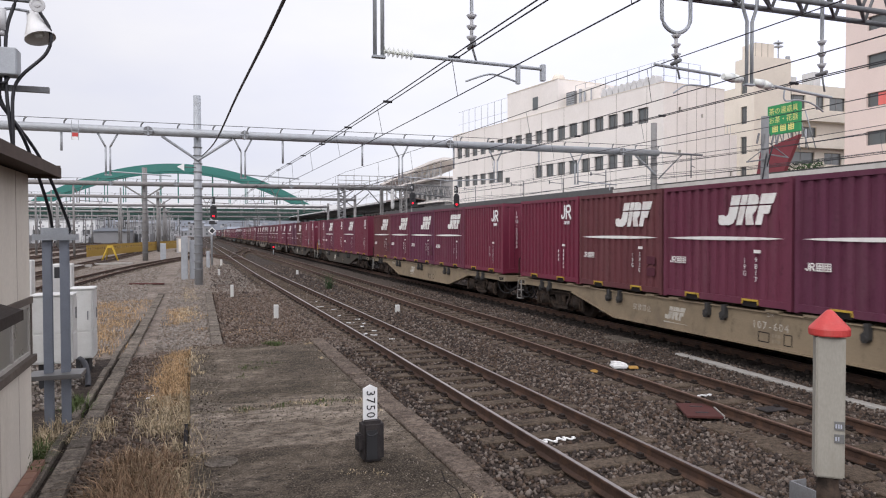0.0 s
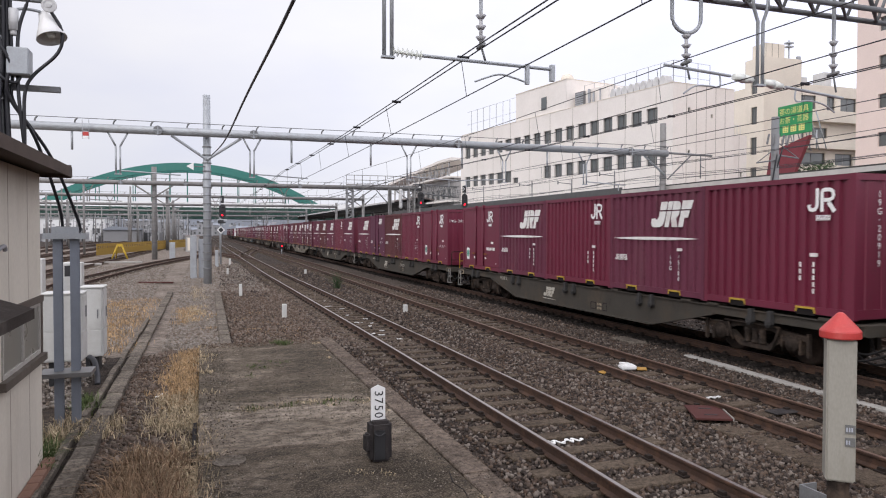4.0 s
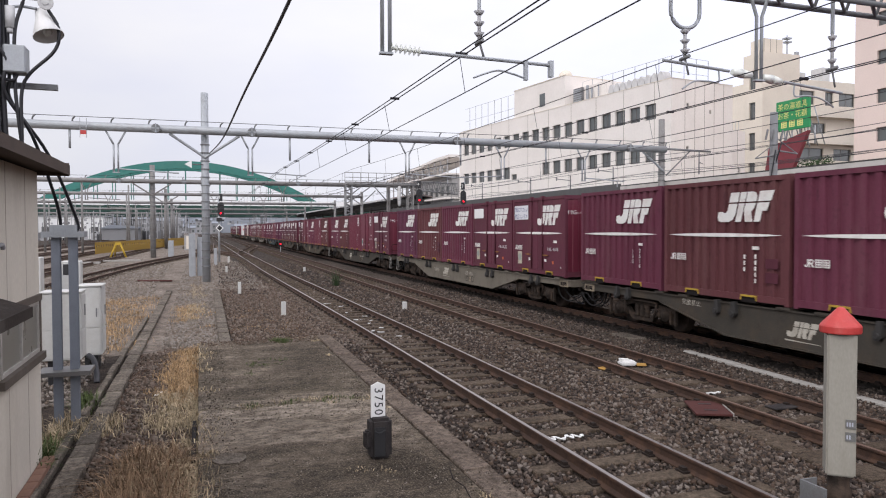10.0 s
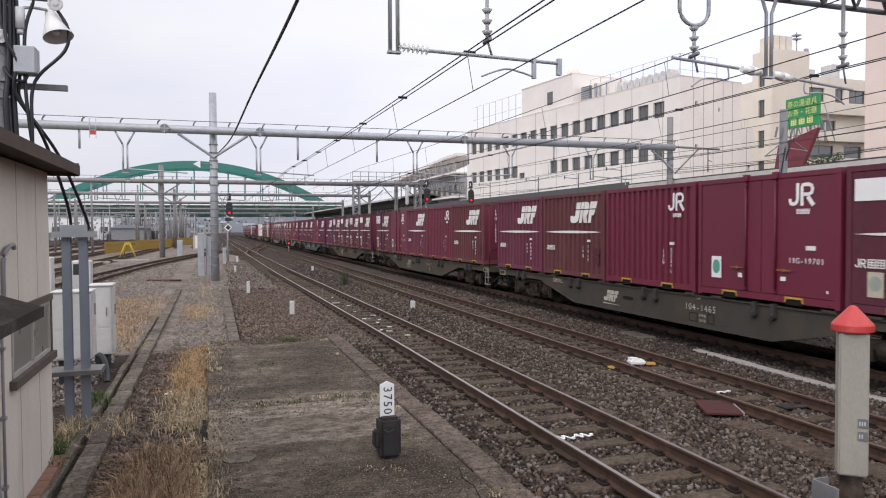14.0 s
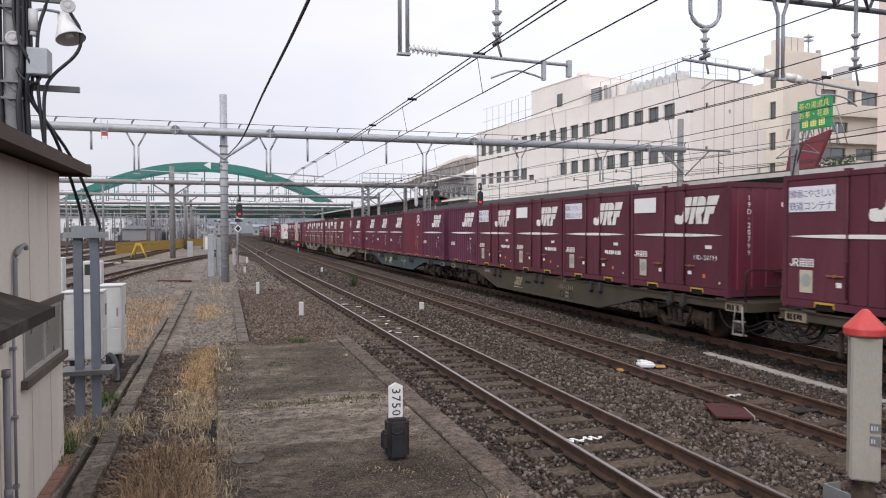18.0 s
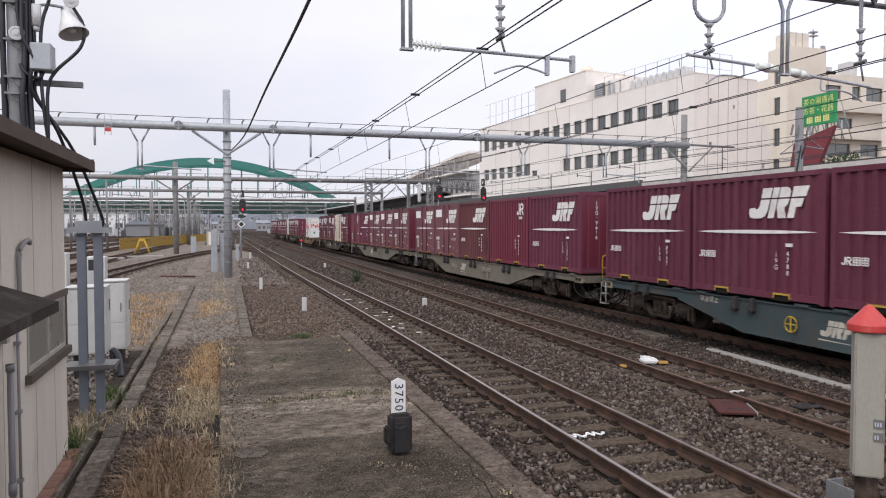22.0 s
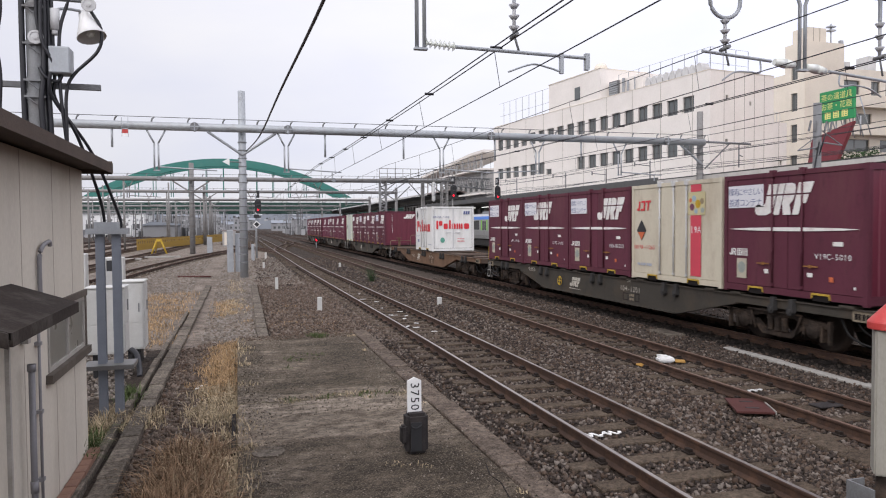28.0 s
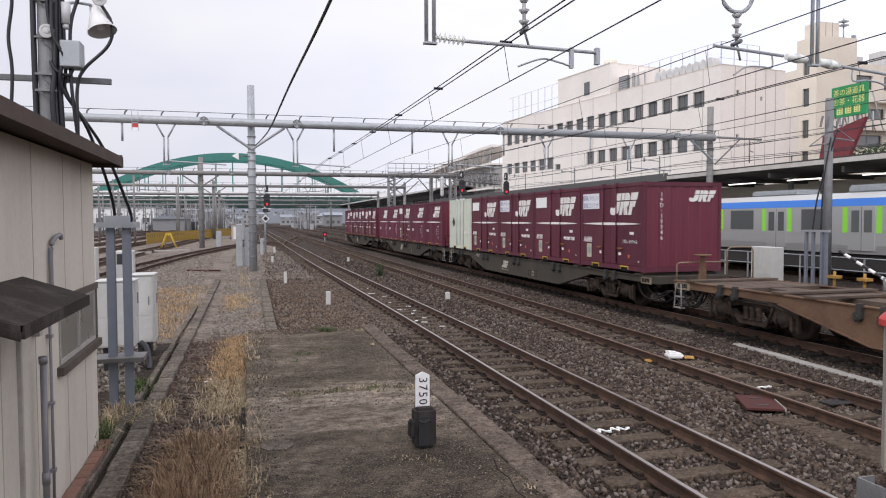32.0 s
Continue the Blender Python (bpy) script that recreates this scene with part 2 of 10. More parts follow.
M = {
    "ballast": layered("ballast_ground", [(0.022, 0.017, 0.014), (0.044, 0.033, 0.027), (0.066, 0.049, 0.038)], 0.7, (0.14, 0.12, 0.10), 0.5, (0.009, 0.007, 0.006), 0.7, 0.9, 0.04),
    "stone": island_tones(mat("ballast_stone", (0.082, 0.063, 0.051), 0.95, scale=0.8, var=0.4, bump=0.4, fine=70.0, stain=(0.054, 0.032, 0.023), stain_amount=0.7, jitter=0), [(0.020, 0.016, 0.014), (0.086, 0.065, 0.053), (0.140, 0.110, 0.092), (0.066, 0.043, 0.031), (0.032, 0.026, 0.024), (0.205, 0.174, 0.150), (0.108, 0.076, 0.056), (0.050, 0.039, 0.034)], 0.2),
    "gravel": layered("yard_gravel", [(0.112, 0.087, 0.069), (0.175, 0.145, 0.12), (0.235, 0.198, 0.166)], 0.5, (0.32, 0.28, 0.245), 0.5, (0.04, 0.032, 0.026), 0.6, 0.8, 0.03),
    "gravel_stone": island_tones(mat("gravel_stone", (0.175, 0.15, 0.125), 0.95, scale=0.8, var=0.3, bump=0.4, fine=70.0, stain=(0.14, 0.09, 0.058), stain_amount=0.6, jitter=0), [(0.11, 0.092, 0.08), (0.19, 0.165, 0.145), (0.25, 0.225, 0.20), (0.15, 0.112, 0.087), (0.30, 0.275, 0.25)], 0.4),
    "browngrass": island(mat("brown_stalks", (0.215, 0.142, 0.088), 0.9, scale=2.0, var=0.3, bump=0, jitter=0), 0.5),
    "concrete": layered("old_concrete", [(0.032, 0.025, 0.017), (0.064, 0.050, 0.036), (0.122, 0.097, 0.072), (0.21, 0.170, 0.133)], 0.9, (0.30, 0.25, 0.20), 0.65, (0.011, 0.009, 0.007), 0.75, 0.9, 0.016, stretch=(0.85, 1.2, 1), seam=[(9.6, 1.25, (0.25, 0.207, 0.165), 0.85), (9.85, 0.40, (0.32, 0.268, 0.215), 0.8), (7.6, 0.6, (0.030, 0.024, 0.017), 0.55), (6.2, 1.2, (0.022, 0.017, 0.012), 0.8), (11.6, 0.8, (0.034, 0.029, 0.016), 0.55), (14.2, 1.2, (0.034, 0.028, 0.018), 0.6), (10.35, 0.10, (0.08, 0.072, 0.03), 0.8)]),
    "kerb": layered("kerb_concrete", [(0.085, 0.065, 0.051), (0.140, 0.108, 0.086), (0.195, 0.153, 0.122)], 1.3, (0.30, 0.25, 0.21), 0.45, (0.032, 0.026, 0.02), 0.6, 0.8, 0.012, grooves=18.0, jitter=1.0),
    "trough": layered("trough_concrete", [(0.062, 0.052, 0.042), (0.118, 0.099, 0.080), (0.18, 0.152, 0.125)], 1.6, (0.24, 0.205, 0.17), 0.45, (0.022, 0.018, 0.014), 0.65, 0.6, 0.012, jitter=1.0),
    "pale": mat("pale_concrete", (0.33, 0.315, 0.29), 0.9, scale=4.0, var=0.25, bump=0.3, stain=(0.12, 0.105, 0.09), stain_amount=0.85),
    "railside": mat("rusty_rail", (0.060, 0.037, 0.028), 0.75, 0.1, scale=8.0, var=0.35, bump=0.2, stain=(0.135, 0.074, 0.047), stain_amount=0.7),
    "railtop": mat("worn_rail_head", (0.36, 0.33, 0.305), 0.33, 1.0, scale=3.0, var=0.2, bump=0.02, stretch=(1, 0.05, 1)),
    "railtop_dull": mat("dull_rail_head", (0.165, 0.100, 0.072), 0.55, 0.3, scale=3.0, var=0.3, bump=0.05, stretch=(1, 0.05, 1)),
    "sleeper": layered("sleeper", [(0.050, 0.037, 0.027), (0.080, 0.060, 0.044), (0.110, 0.084, 0.062)], 2.0, (0.16, 0.13, 0.10), 0.4, (0.025, 0.019, 0.014), 0.6, 0.6, 0.012, jitter=1.0),
    "galv": mat("galvanised_steel", (0.36, 0.38, 0.40), 0.55, 0.35, scale=5.0, var=0.15, bump=0.05, stain=(0.24, 0.23, 0.22), stain_amount=0.5),
    "galv_dark": mat("weathered_steel", (0.20, 0.205, 0.21), 0.6, 0.3, scale=5.0, var=0.2, bump=0.05, stain=(0.13, 0.11, 0.10), stain_amount=0.6),
    "wire": mat("catenary_wire", (0.05, 0.05, 0.055), 0.6, 0.3, var=0.1, bump=0),
    "cable": mat("black_cable", (0.012, 0.012, 0.016), 0.5, var=0.1, bump=0),
    "porcelain": mat("white_porcelain", (0.72, 0.74, 0.70), 0.25, var=0.06, bump=0),
    "porcelain_dark": mat("grey_porcelain", (0.36, 0.36, 0.37), 0.3, var=0.12, bump=0),
    "hutwall": mat("cream_panel", (0.565, 0.522, 0.45), 0.8, scale=1.5, var=0.14, bump=0.06, stain=(0.38, 0.335, 0.275), stain_amount=0.75, stretch=(1, 1, 0.3)),
    "hutroof": mat("dark_roof_sheet", (0.085, 0.064, 0.054), 0.85, scale=4.0, var=0.4, bump=0.4, stain=(0.10, 0.074, 0.060), stain_amount=0.6),
    "hutpanel_grey": mat("obscured_panel", (0.175, 0.172, 0.150), 0.3, scale=3.0, var=0.15, bump=0.02),
    "frame_brown": mat("brown_frame", (0.095, 0.078, 0.065), 0.65, scale=5.0, var=0.3, bump=0.08, stain=(0.17, 0.15, 0.13), stain_amount=0.5),
    "pipe_grey": mat("grey_pipe", (0.19, 0.185, 0.195), 0.5, var=0.1, bump=0.02),
    "boxwhite": mat("cabinet_paint", (0.51, 0.51, 0.49), 0.55, scale=3.0, var=0.09, bump=0.02, stain=(0.36, 0.34, 0.31), stain_amount=0.5),
    "ibeam": mat("blue_grey_steel", (0.20, 0.22, 0.26), 0.55, 0.2, scale=6.0, var=0.15, bump=0.05),
    "white": mat("white_paint", (0.78, 0.78, 0.77), 0.5, scale=4.0, var=0.06, bump=0.02),
    "white_worn": mat("worn_white_paint", (0.74, 0.73, 0.70), 0.65, scale=5.0, var=0.08, bump=0.02, stain=(0.36, 0.20, 0.19), stain_amount=0.45),
    "black": mat("black_paint", (0.02, 0.02, 0.022), 0.5, var=0.1, bump=0),
    "blackstone": mat("dark_timber", (0.034, 0.030, 0.030), 0.85, scale=6.0, var=0.45, bump=0.5, stain=(0.075, 0.064, 0.058), stain_amount=0.5),
    "redcap": mat("red_cap", (0.47, 0.045, 0.040), 0.5, scale=9.0, var=0.12, bump=0.05, stain=(0.55, 0.13, 0.11), stain_amount=0.5),
    "postbody": mat("cream_post", (0.315, 0.30, 0.26), 0.7, scale=2.5, var=0.14, bump=0.04, stain=(0.20, 0.185, 0.15), stain_amount=0.75, stretch=(1, 1, 0.4)),
    "greytag": mat("grey_tag", (0.15, 0.15, 0.145), 0.6, var=0.15, bump=0),
    "rustplate": mat("rust_plate", (0.078, 0.029, 0.026), 0.85, scale=5.0, var=0.25, bump=0.15, stain=(0.05, 0.025, 0.022), stain_amount=0.6),
    "yellow": mat("yellow_paint", (0.50, 0.33, 0.035), 0.65, scale=9.0, var=0.2, bump=0.04, stain=(0.14, 0.08, 0.04), stain_amount=0.7),
    "yellow_fence": mat("ochre_fence", (0.30, 0.19, 0.04), 0.7, var=0.15, bump=0.03),
    "orange": mat("orange_plastic", (0.40, 0.225, 0.06), 0.75, scale=12.0, var=0.25, bump=0.1, stain=(0.2, 0.12, 0.05), stain_amount=0.7),
    "drygrass": island(mat("dry_grass", (0.365, 0.245, 0.135), 0.9, scale=2.0, var=0.3, bump=0, jitter=0), 0.45),
    "strawgrass": island(mat("straw_grass", (0.40, 0.32, 0.21), 0.9, scale=2.0, var=0.3, bump=0, jitter=0), 0.45),
    "greengrass": island(mat("green_weed", (0.075, 0.100, 0.036), 0.9, scale=2.0, var=0.3, bump=0, jitter=0), 0.4),
    "brick": mat("red_brick", (0.20, 0.115, 0.085), 0.9, scale=5.0, var=0.25, bump=0.2, jitter=0.3),
    "bridge": mat("bridge_green", (0.055, 0.20, 0.17), 0.6, scale=0.3, var=0.12, bump=0, stain=(0.10, 0.20, 0.17), stain_amount=0.4),
    "bridge_dark": mat("bridge_deck_green", (0.035, 0.072, 0.060), 0.7, scale=0.3, var=0.2, bump=0),
    "bldg_white": mat("white_tile_facade", (0.80, 0.755, 0.71), 0.75, scale=0.4, var=0.07, bump=0.03, stain=(0.69, 0.64, 0.59), stain_amount=0.5, fine=5.0),
    "bldg_cream": mat("cream_render", (0.72, 0.66, 0.57), 0.8, scale=0.5, var=0.07, bump=0.03, stain=(0.58, 0.52, 0.45), stain_amount=0.5, fine=6.0),
    "bldg_pink": mat("pinkish_tile", (0.72, 0.60, 0.55), 0.7, scale=0.6, var=0.06, bump=0.03, fine=8.0),
    "bldg_far": mat("far_render", (0.27, 0.27, 0.275), 0.8, scale=0.3, var=0.25, bump=0, jitter=0.5),
    "joint": mat("facade_joint", (0.33, 0.30, 0.26), 0.9, var=0.1, bump=0),
    "pane": glass("window_pane", (0.10, 0.11, 0.11)),
    "winframe": mat("dark_window_frame", (0.15, 0.145, 0.14), 0.5, 0.3, var=0.1, bump=0),
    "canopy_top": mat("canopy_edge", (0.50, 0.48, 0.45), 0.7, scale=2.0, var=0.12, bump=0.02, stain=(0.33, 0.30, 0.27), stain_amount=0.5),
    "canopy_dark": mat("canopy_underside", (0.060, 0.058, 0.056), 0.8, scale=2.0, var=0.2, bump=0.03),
    "signgreen": mat("green_sign", (0.02, 0.27, 0.09), 0.45, scale=2.0, var=0.08, bump=0),
    "signyellow": mat("yellow_lettering", (0.75, 0.72, 0.25), 0.5, var=0.05, bump=0),
    "redroof": mat("dark_red_sheet", (0.20, 0.05, 0.06), 0.7, scale=2.0, var=0.15, bump=0.03),
    "leaf": island(mat("roof_shrub_leaf", (0.04, 0.07, 0.03), 0.8, var=0.2, bump=0, jitter=0), 0.4),
    "emu_silver": mat("brushed_steel_body", (0.50, 0.505, 0.50), 0.38, 0.55, scale=1.5, var=0.05, bump=0.01, stretch=(1, 0.1, 3)),
    "emu_blue": mat("blue_band", (0.03, 0.17, 0.58), 0.4, var=0.05, bump=0),
    "emu_green": mat("lime_band", (0.27, 0.72, 0.06), 0.4, var=0.04, bump=0),
    "emu_dark": mat("underframe_dark", (0.045, 0.043, 0.042), 0.8, var=0.25, bump=0.1),
    "lamp_red": glow("red_signal_light", (1.0, 0.006, 0.022), 3.2),
    "tube": glow("fluorescent_tube", (1.0, 0.98, 0.92), 1.6),
    "distance": mat("distant_town", (0.25, 0.27, 0.30), 0.9, scale=0.1, var=0.2, bump=0, jitter=0.4),
    # containers: purple-brown, bright wine red, cream, white
    "wine_old": mat("faded_wine_paint", (0.128, 0.034, 0.057), 0.6, scale=2.2, var=0.26, bump=0.03, stretch=(1, 1, 0.28), stain=(0.162, 0.070, 0.084), stain_amount=0.7, jitter=0.24),
    "wine_purple": mat("faded_purple_paint", (0.114, 0.033, 0.061), 0.6, scale=2.2, var=0.26, bump=0.03, stretch=(1, 1, 0.28), stain=(0.140, 0.064, 0.082), stain_amount=0.65, jitter=0.22),
    "wine_dull": mat("dull_brownish_wine_paint", (0.120, 0.042, 0.047), 0.65, scale=2.2, var=0.28, bump=0.03, stretch=(1, 1, 0.28), stain=(0.155, 0.074, 0.072), stain_amount=0.75, jitter=0.24),
    "wine_new": mat("bright_wine_paint", (0.136, 0.0125, 0.034), 0.5, scale=2.0, var=0.14, bump=0.02, stretch=(1, 1, 0.3), stain=(0.105, 0.020, 0.032), stain_amount=0.45, jitter=0.12),
    "wine_brown": mat("brownish_wine_paint", (0.104, 0.029, 0.045), 0.6, scale=2.2, var=0.24, bump=0.03, stretch=(1, 1, 0.28), stain=(0.138, 0.056, 0.060), stain_amount=0.6, jitter=0.28),
    "wine_end": mat("end_wall_wine_paint", (0.125, 0.016, 0.034), 0.5, scale=1.3, var=0.14, bump=0.03, jitter=0.25),
    "cream": mat("cream_container_paint", (0.56, 0.51, 0.40), 0.55, scale=2.0, var=0.10, bump=0.02, stretch=(1, 1, 0.35), stain=(0.36, 0.28, 0.19), stain_amount=0.65),
    "cwhite": mat("white_container_paint", (0.71, 0.71, 0.69), 0.5, scale=2.0, var=0.08, bump=0.02, stretch=(1, 1, 0.35), stain=(0.42, 0.39, 0.34), stain_amount=0.5),
    "cgreen": mat("pale_green_paint", (0.56, 0.60, 0.50), 0.5, scale=1.5, var=0.07, bump=0.02, stain=(0.40, 0.40, 0.32), stain_amount=0.5),
    "brandred": mat("red_lettering", (0.60, 0.03, 0.04), 0.45, var=0.05, bump=0),
    "berry": mat("purple_print", (0.16, 0.06, 0.10), 0.6, var=0.1, bump=0),
    "skyprint": mat("pale_blue_print", (0.30, 0.40, 0.47), 0.6, var=0.1, bump=0),
    "salmon": mat("salmon_band", (0.72, 0.16, 0.14), 0.5, var=0.06, bump=0),
    "labelgreen": mat("green_label", (0.10, 0.32, 0.24), 0.5, var=0.1, bump=0),
    "labelgrey": mat("label_print", (0.40, 0.42, 0.48), 0.6, var=0.1, bump=0),
    "pocketdark": mat("pocket_dark", (0.015, 0.012, 0.012), 0.9, var=0.1, bump=0),
    "frame_tan": mat("tan_underframe", (0.235, 0.185, 0.125), 0.75, scale=2.0, var=0.18, bump=0.06, stain=(0.11, 0.085, 0.065), stain_amount=0.6),
    "frame_grey": mat("grey_underframe", (0.056, 0.050, 0.042), 0.8, scale=2.0, var=0.25, bump=0.06, stain=(0.095, 0.068, 0.047), stain_amount=0.6),
    "frame_olive": mat("olive_grey_underframe", (0.062, 0.052, 0.039), 0.8, scale=2.0, var=0.25, bump=0.06, stain=(0.095, 0.068, 0.047), stain_amount=0.6),
    "frame_blue": mat("blue_grey_underframe", (0.050, 0.070, 0.075), 0.75, scale=2.0, var=0.2, bump=0.06, stain=(0.085, 0.063, 0.047), stain_amount=0.6),
    "frame_rust": mat("rusty_underframe", (0.158, 0.096, 0.062), 0.88, scale=2.0, var=0.35, bump=0.12, stain=(0.075, 0.045, 0.033), stain_amount=0.7),
    "deck_worn": mat("worn_deck_steel", (0.105, 0.078, 0.062), 0.9, scale=2.0, var=0.4, bump=0.12, stain=(0.055, 0.042, 0.036), stain_amount=0.75),
    "bogie": mat("brake_dust_steel", (0.030, 0.023, 0.019), 0.9, 0.0, scale=5.0, var=0.45, bump=0.15, stain=(0.135, 0.092, 0.066), stain_amount=0.6),
    "wheel": mat("wheel_steel", (0.030, 0.022, 0.018), 0.75, 0.2, scale=4.0, var=0.3, bump=0.05, stain=(0.10, 0.062, 0.045), stain_amount=0.5),
    # near-black tones: some oil, mostly the shade under the train painted in
    "oily_shaded": layered("oily_shaded_track_bed", [(0.008, 0.007, 0.006), (0.014, 0.011, 0.010), (0.026, 0.020, 0.017)], 0.8, (0.06, 0.05, 0.042), 0.3, (0.004, 0.004, 0.003), 0.6, 0.9, 0.04),
    "oily_shaded_stone": island_tones(mat("oily_shaded_ballast_stone", (0.024, 0.019, 0.016), 0.9, scale=0.8, var=0.4, bump=0.3, fine=70.0, jitter=0), [(0.010, 0.008, 0.007), (0.026, 0.021, 0.018), (0.016, 0.013, 0.011), (0.045, 0.037, 0.031)], 0.2),
    "dust": layered("dusty_track_bed", [(0.046, 0.036, 0.029), (0.068, 0.053, 0.043), (0.092, 0.074, 0.061)], 0.9, (0.20, 0.17, 0.145), 0.45, (0.022, 0.018, 0.015), 0.6, 0.9, 0.03),
    "plate_white": mat("printed_plate_white", (0.70, 0.70, 0.73), 0.5, var=0.06, bump=0),
    "plate_ink": mat("blue_grey_ink", (0.12, 0.14, 0.27), 0.6, var=0.1, bump=0),
    "wine_patch": mat("darker_wine_patch", (0.085, 0.024, 0.036), 0.6, scale=3.0, var=0.2, bump=0),
    "hose": mat("black_air_hose", (0.018, 0.017, 0.017), 0.6, var=0.15, bump=0),
    "pocket_yellow": mat("dull_yellow_edge", (0.46, 0.31, 0.05), 0.7, scale=9.0, var=0.3, bump=0.04, stain=(0.09, 0.055, 0.035), stain_amount=0.8),
    "frame_mid": mat("grey_olive_underframe", (0.155, 0.138, 0.112), 0.75, scale=2.0, var=0.22, bump=0.06, stain=(0.085, 0.066, 0.05), stain_amount=0.6),
    "canopy_far": mat("dark_canopy_edge", (0.10, 0.10, 0.10), 0.7, scale=2.0, var=0.2, bump=0.02),
    "bldg_grey": mat("grey_render", (0.36, 0.35, 0.34), 0.8, scale=0.5, var=0.12, bump=0.03, stain=(0.24, 0.23, 0.22), stain_amount=0.6, fine=6.0),
    "step_pale": mat("pale_step_paint", (0.27, 0.26, 0.245), 0.6, scale=9.0, var=0.25, bump=0, stain=(0.12, 0.10, 0.085), stain_amount=0.7),
    "yardgrey": island(mat("yard_grey", (0.24, 0.24, 0.245), 0.8, var=0.2, bump=0), 0.9),
    "stone_brown": island_tones(mat("brown_gravel_stone", (0.125, 0.092, 0.070), 0.95, scale=0.8, var=0.4, bump=0.4, fine=70.0, stain=(0.088, 0.053, 0.036), stain_amount=0.7, jitter=0), [(0.050, 0.038, 0.031), (0.125, 0.093, 0.074), (0.165, 0.128, 0.104), (0.098, 0.063, 0.045), (0.21, 0.175, 0.148)], 0.3),
    "number_pale": mat("worn_number_paint", (0.46, 0.43, 0.37), 0.75, scale=8.0, var=0.2, bump=0, stain=(0.2, 0.17, 0.13), stain_amount=0.6),
    "bldg_far_pale": mat("pale_unit_casing", (0.55, 0.55, 0.55), 0.7, scale=2.0, var=0.12, bump=0, stain=(0.36, 0.35, 0.34), stain_amount=0.5),
    "band_red": mat("pinkish_red_band", (0.56, 0.055, 0.085), 0.55, scale=4.0, var=0.12, bump=0),
    "panel_yellow": mat("pale_yellow_panel", (0.52, 0.46, 0.27), 0.6, scale=4.0, var=0.12, bump=0),
    "fruit": mat("grey_ochre_print", (0.27, 0.21, 0.13), 0.6, scale=9.0, var=0.3, bump=0),
    "buffer_yellow": mat("worn_buffer_paint", (0.52, 0.35, 0.05), 0.7, var=0.2, bump=0.03, stain=(0.15, 0.10, 0.05), stain_amount=0.6),
    "galv_far": mat("weathered_gantry_steel", (0.235, 0.23, 0.225), 0.65, 0.2, scale=3.0, var=0.3, bump=0.05, stain=(0.14, 0.12, 0.105), stain_amount=0.7, jitter=0.2),
    "wine_faded": mat("faded_pinkish_brown_paint", (0.150, 0.058, 0.072), 0.65, scale=2.2, var=0.26, bump=0.03, stretch=(1, 1, 0.28), stain=(0.185, 0.098, 0.104), stain_amount=0.75, jitter=0.22),
    "clip": mat("rail_clip", (0.026, 0.019, 0.016), 0.8, var=0.3, bump=0),
    "grit": island_tones(mat("grit", (0.11, 0.09, 0.07), 0.95, var=0.3, bump=0), [(0.03, 0.024, 0.018), (0.12, 0.097, 0.076), (0.22, 0.185, 0.15), (0.07, 0.054, 0.04), (0.32, 0.28, 0.24)], 0.2),
    "awning": mat("rusted_awning_sheet", (0.036, 0.028, 0.024), 0.9, scale=3.2, var=0.5, bump=0.3, stain=(0.16, 0.145, 0.13), stain_amount=0.5, fine=45.0),
    "frame_pale": mat("grey_window_frame", (0.37, 0.35, 0.32), 0.6, scale=6.0, var=0.15, bump=0.03, stain=(0.2, 0.17, 0.145), stain_amount=0.5),
    "seamline": mat("panel_seam", (0.36, 0.32, 0.27), 0.85, var=0.2, bump=0),
    "faded_mark": mat("faded_wagon_mark", (0.26, 0.215, 0.155), 0.8, scale=6.0, var=0.25, bump=0, stain=(0.10, 0.08, 0.06), stain_amount=0.7),
    "dull_handle": mat("dull_orange_handle", (0.27, 0.125, 0.045), 0.7, scale=9.0, var=0.25, bump=0, stain=(0.10, 0.04, 0.03), stain_amount=0.6),
    "greydisc": mat("grey_green_disc", (0.30, 0.33, 0.30), 0.7, scale=6.0, var=0.2, bump=0),
    "cream_label": mat("yellowed_label", (0.46, 0.42, 0.33), 0.7, scale=6.0, var=0.12, bump=0, stain=(0.30, 0.25, 0.18), stain_amount=0.6),
    "tagorange": mat("orange_tag", (0.55, 0.14, 0.06), 0.6, var=0.1, bump=0),
    "roofgrey": mat("grey_roof_sheet", (0.26, 0.22, 0.21), 0.8, scale=2.0, var=0.2, bump=0.05, stain=(0.14, 0.10, 0.09), stain_amount=0.6),
    "steelgrey": mat("handrail_grey", (0.26, 0.25, 0.25), 0.6, 0.3, var=0.12, bump=0),
}

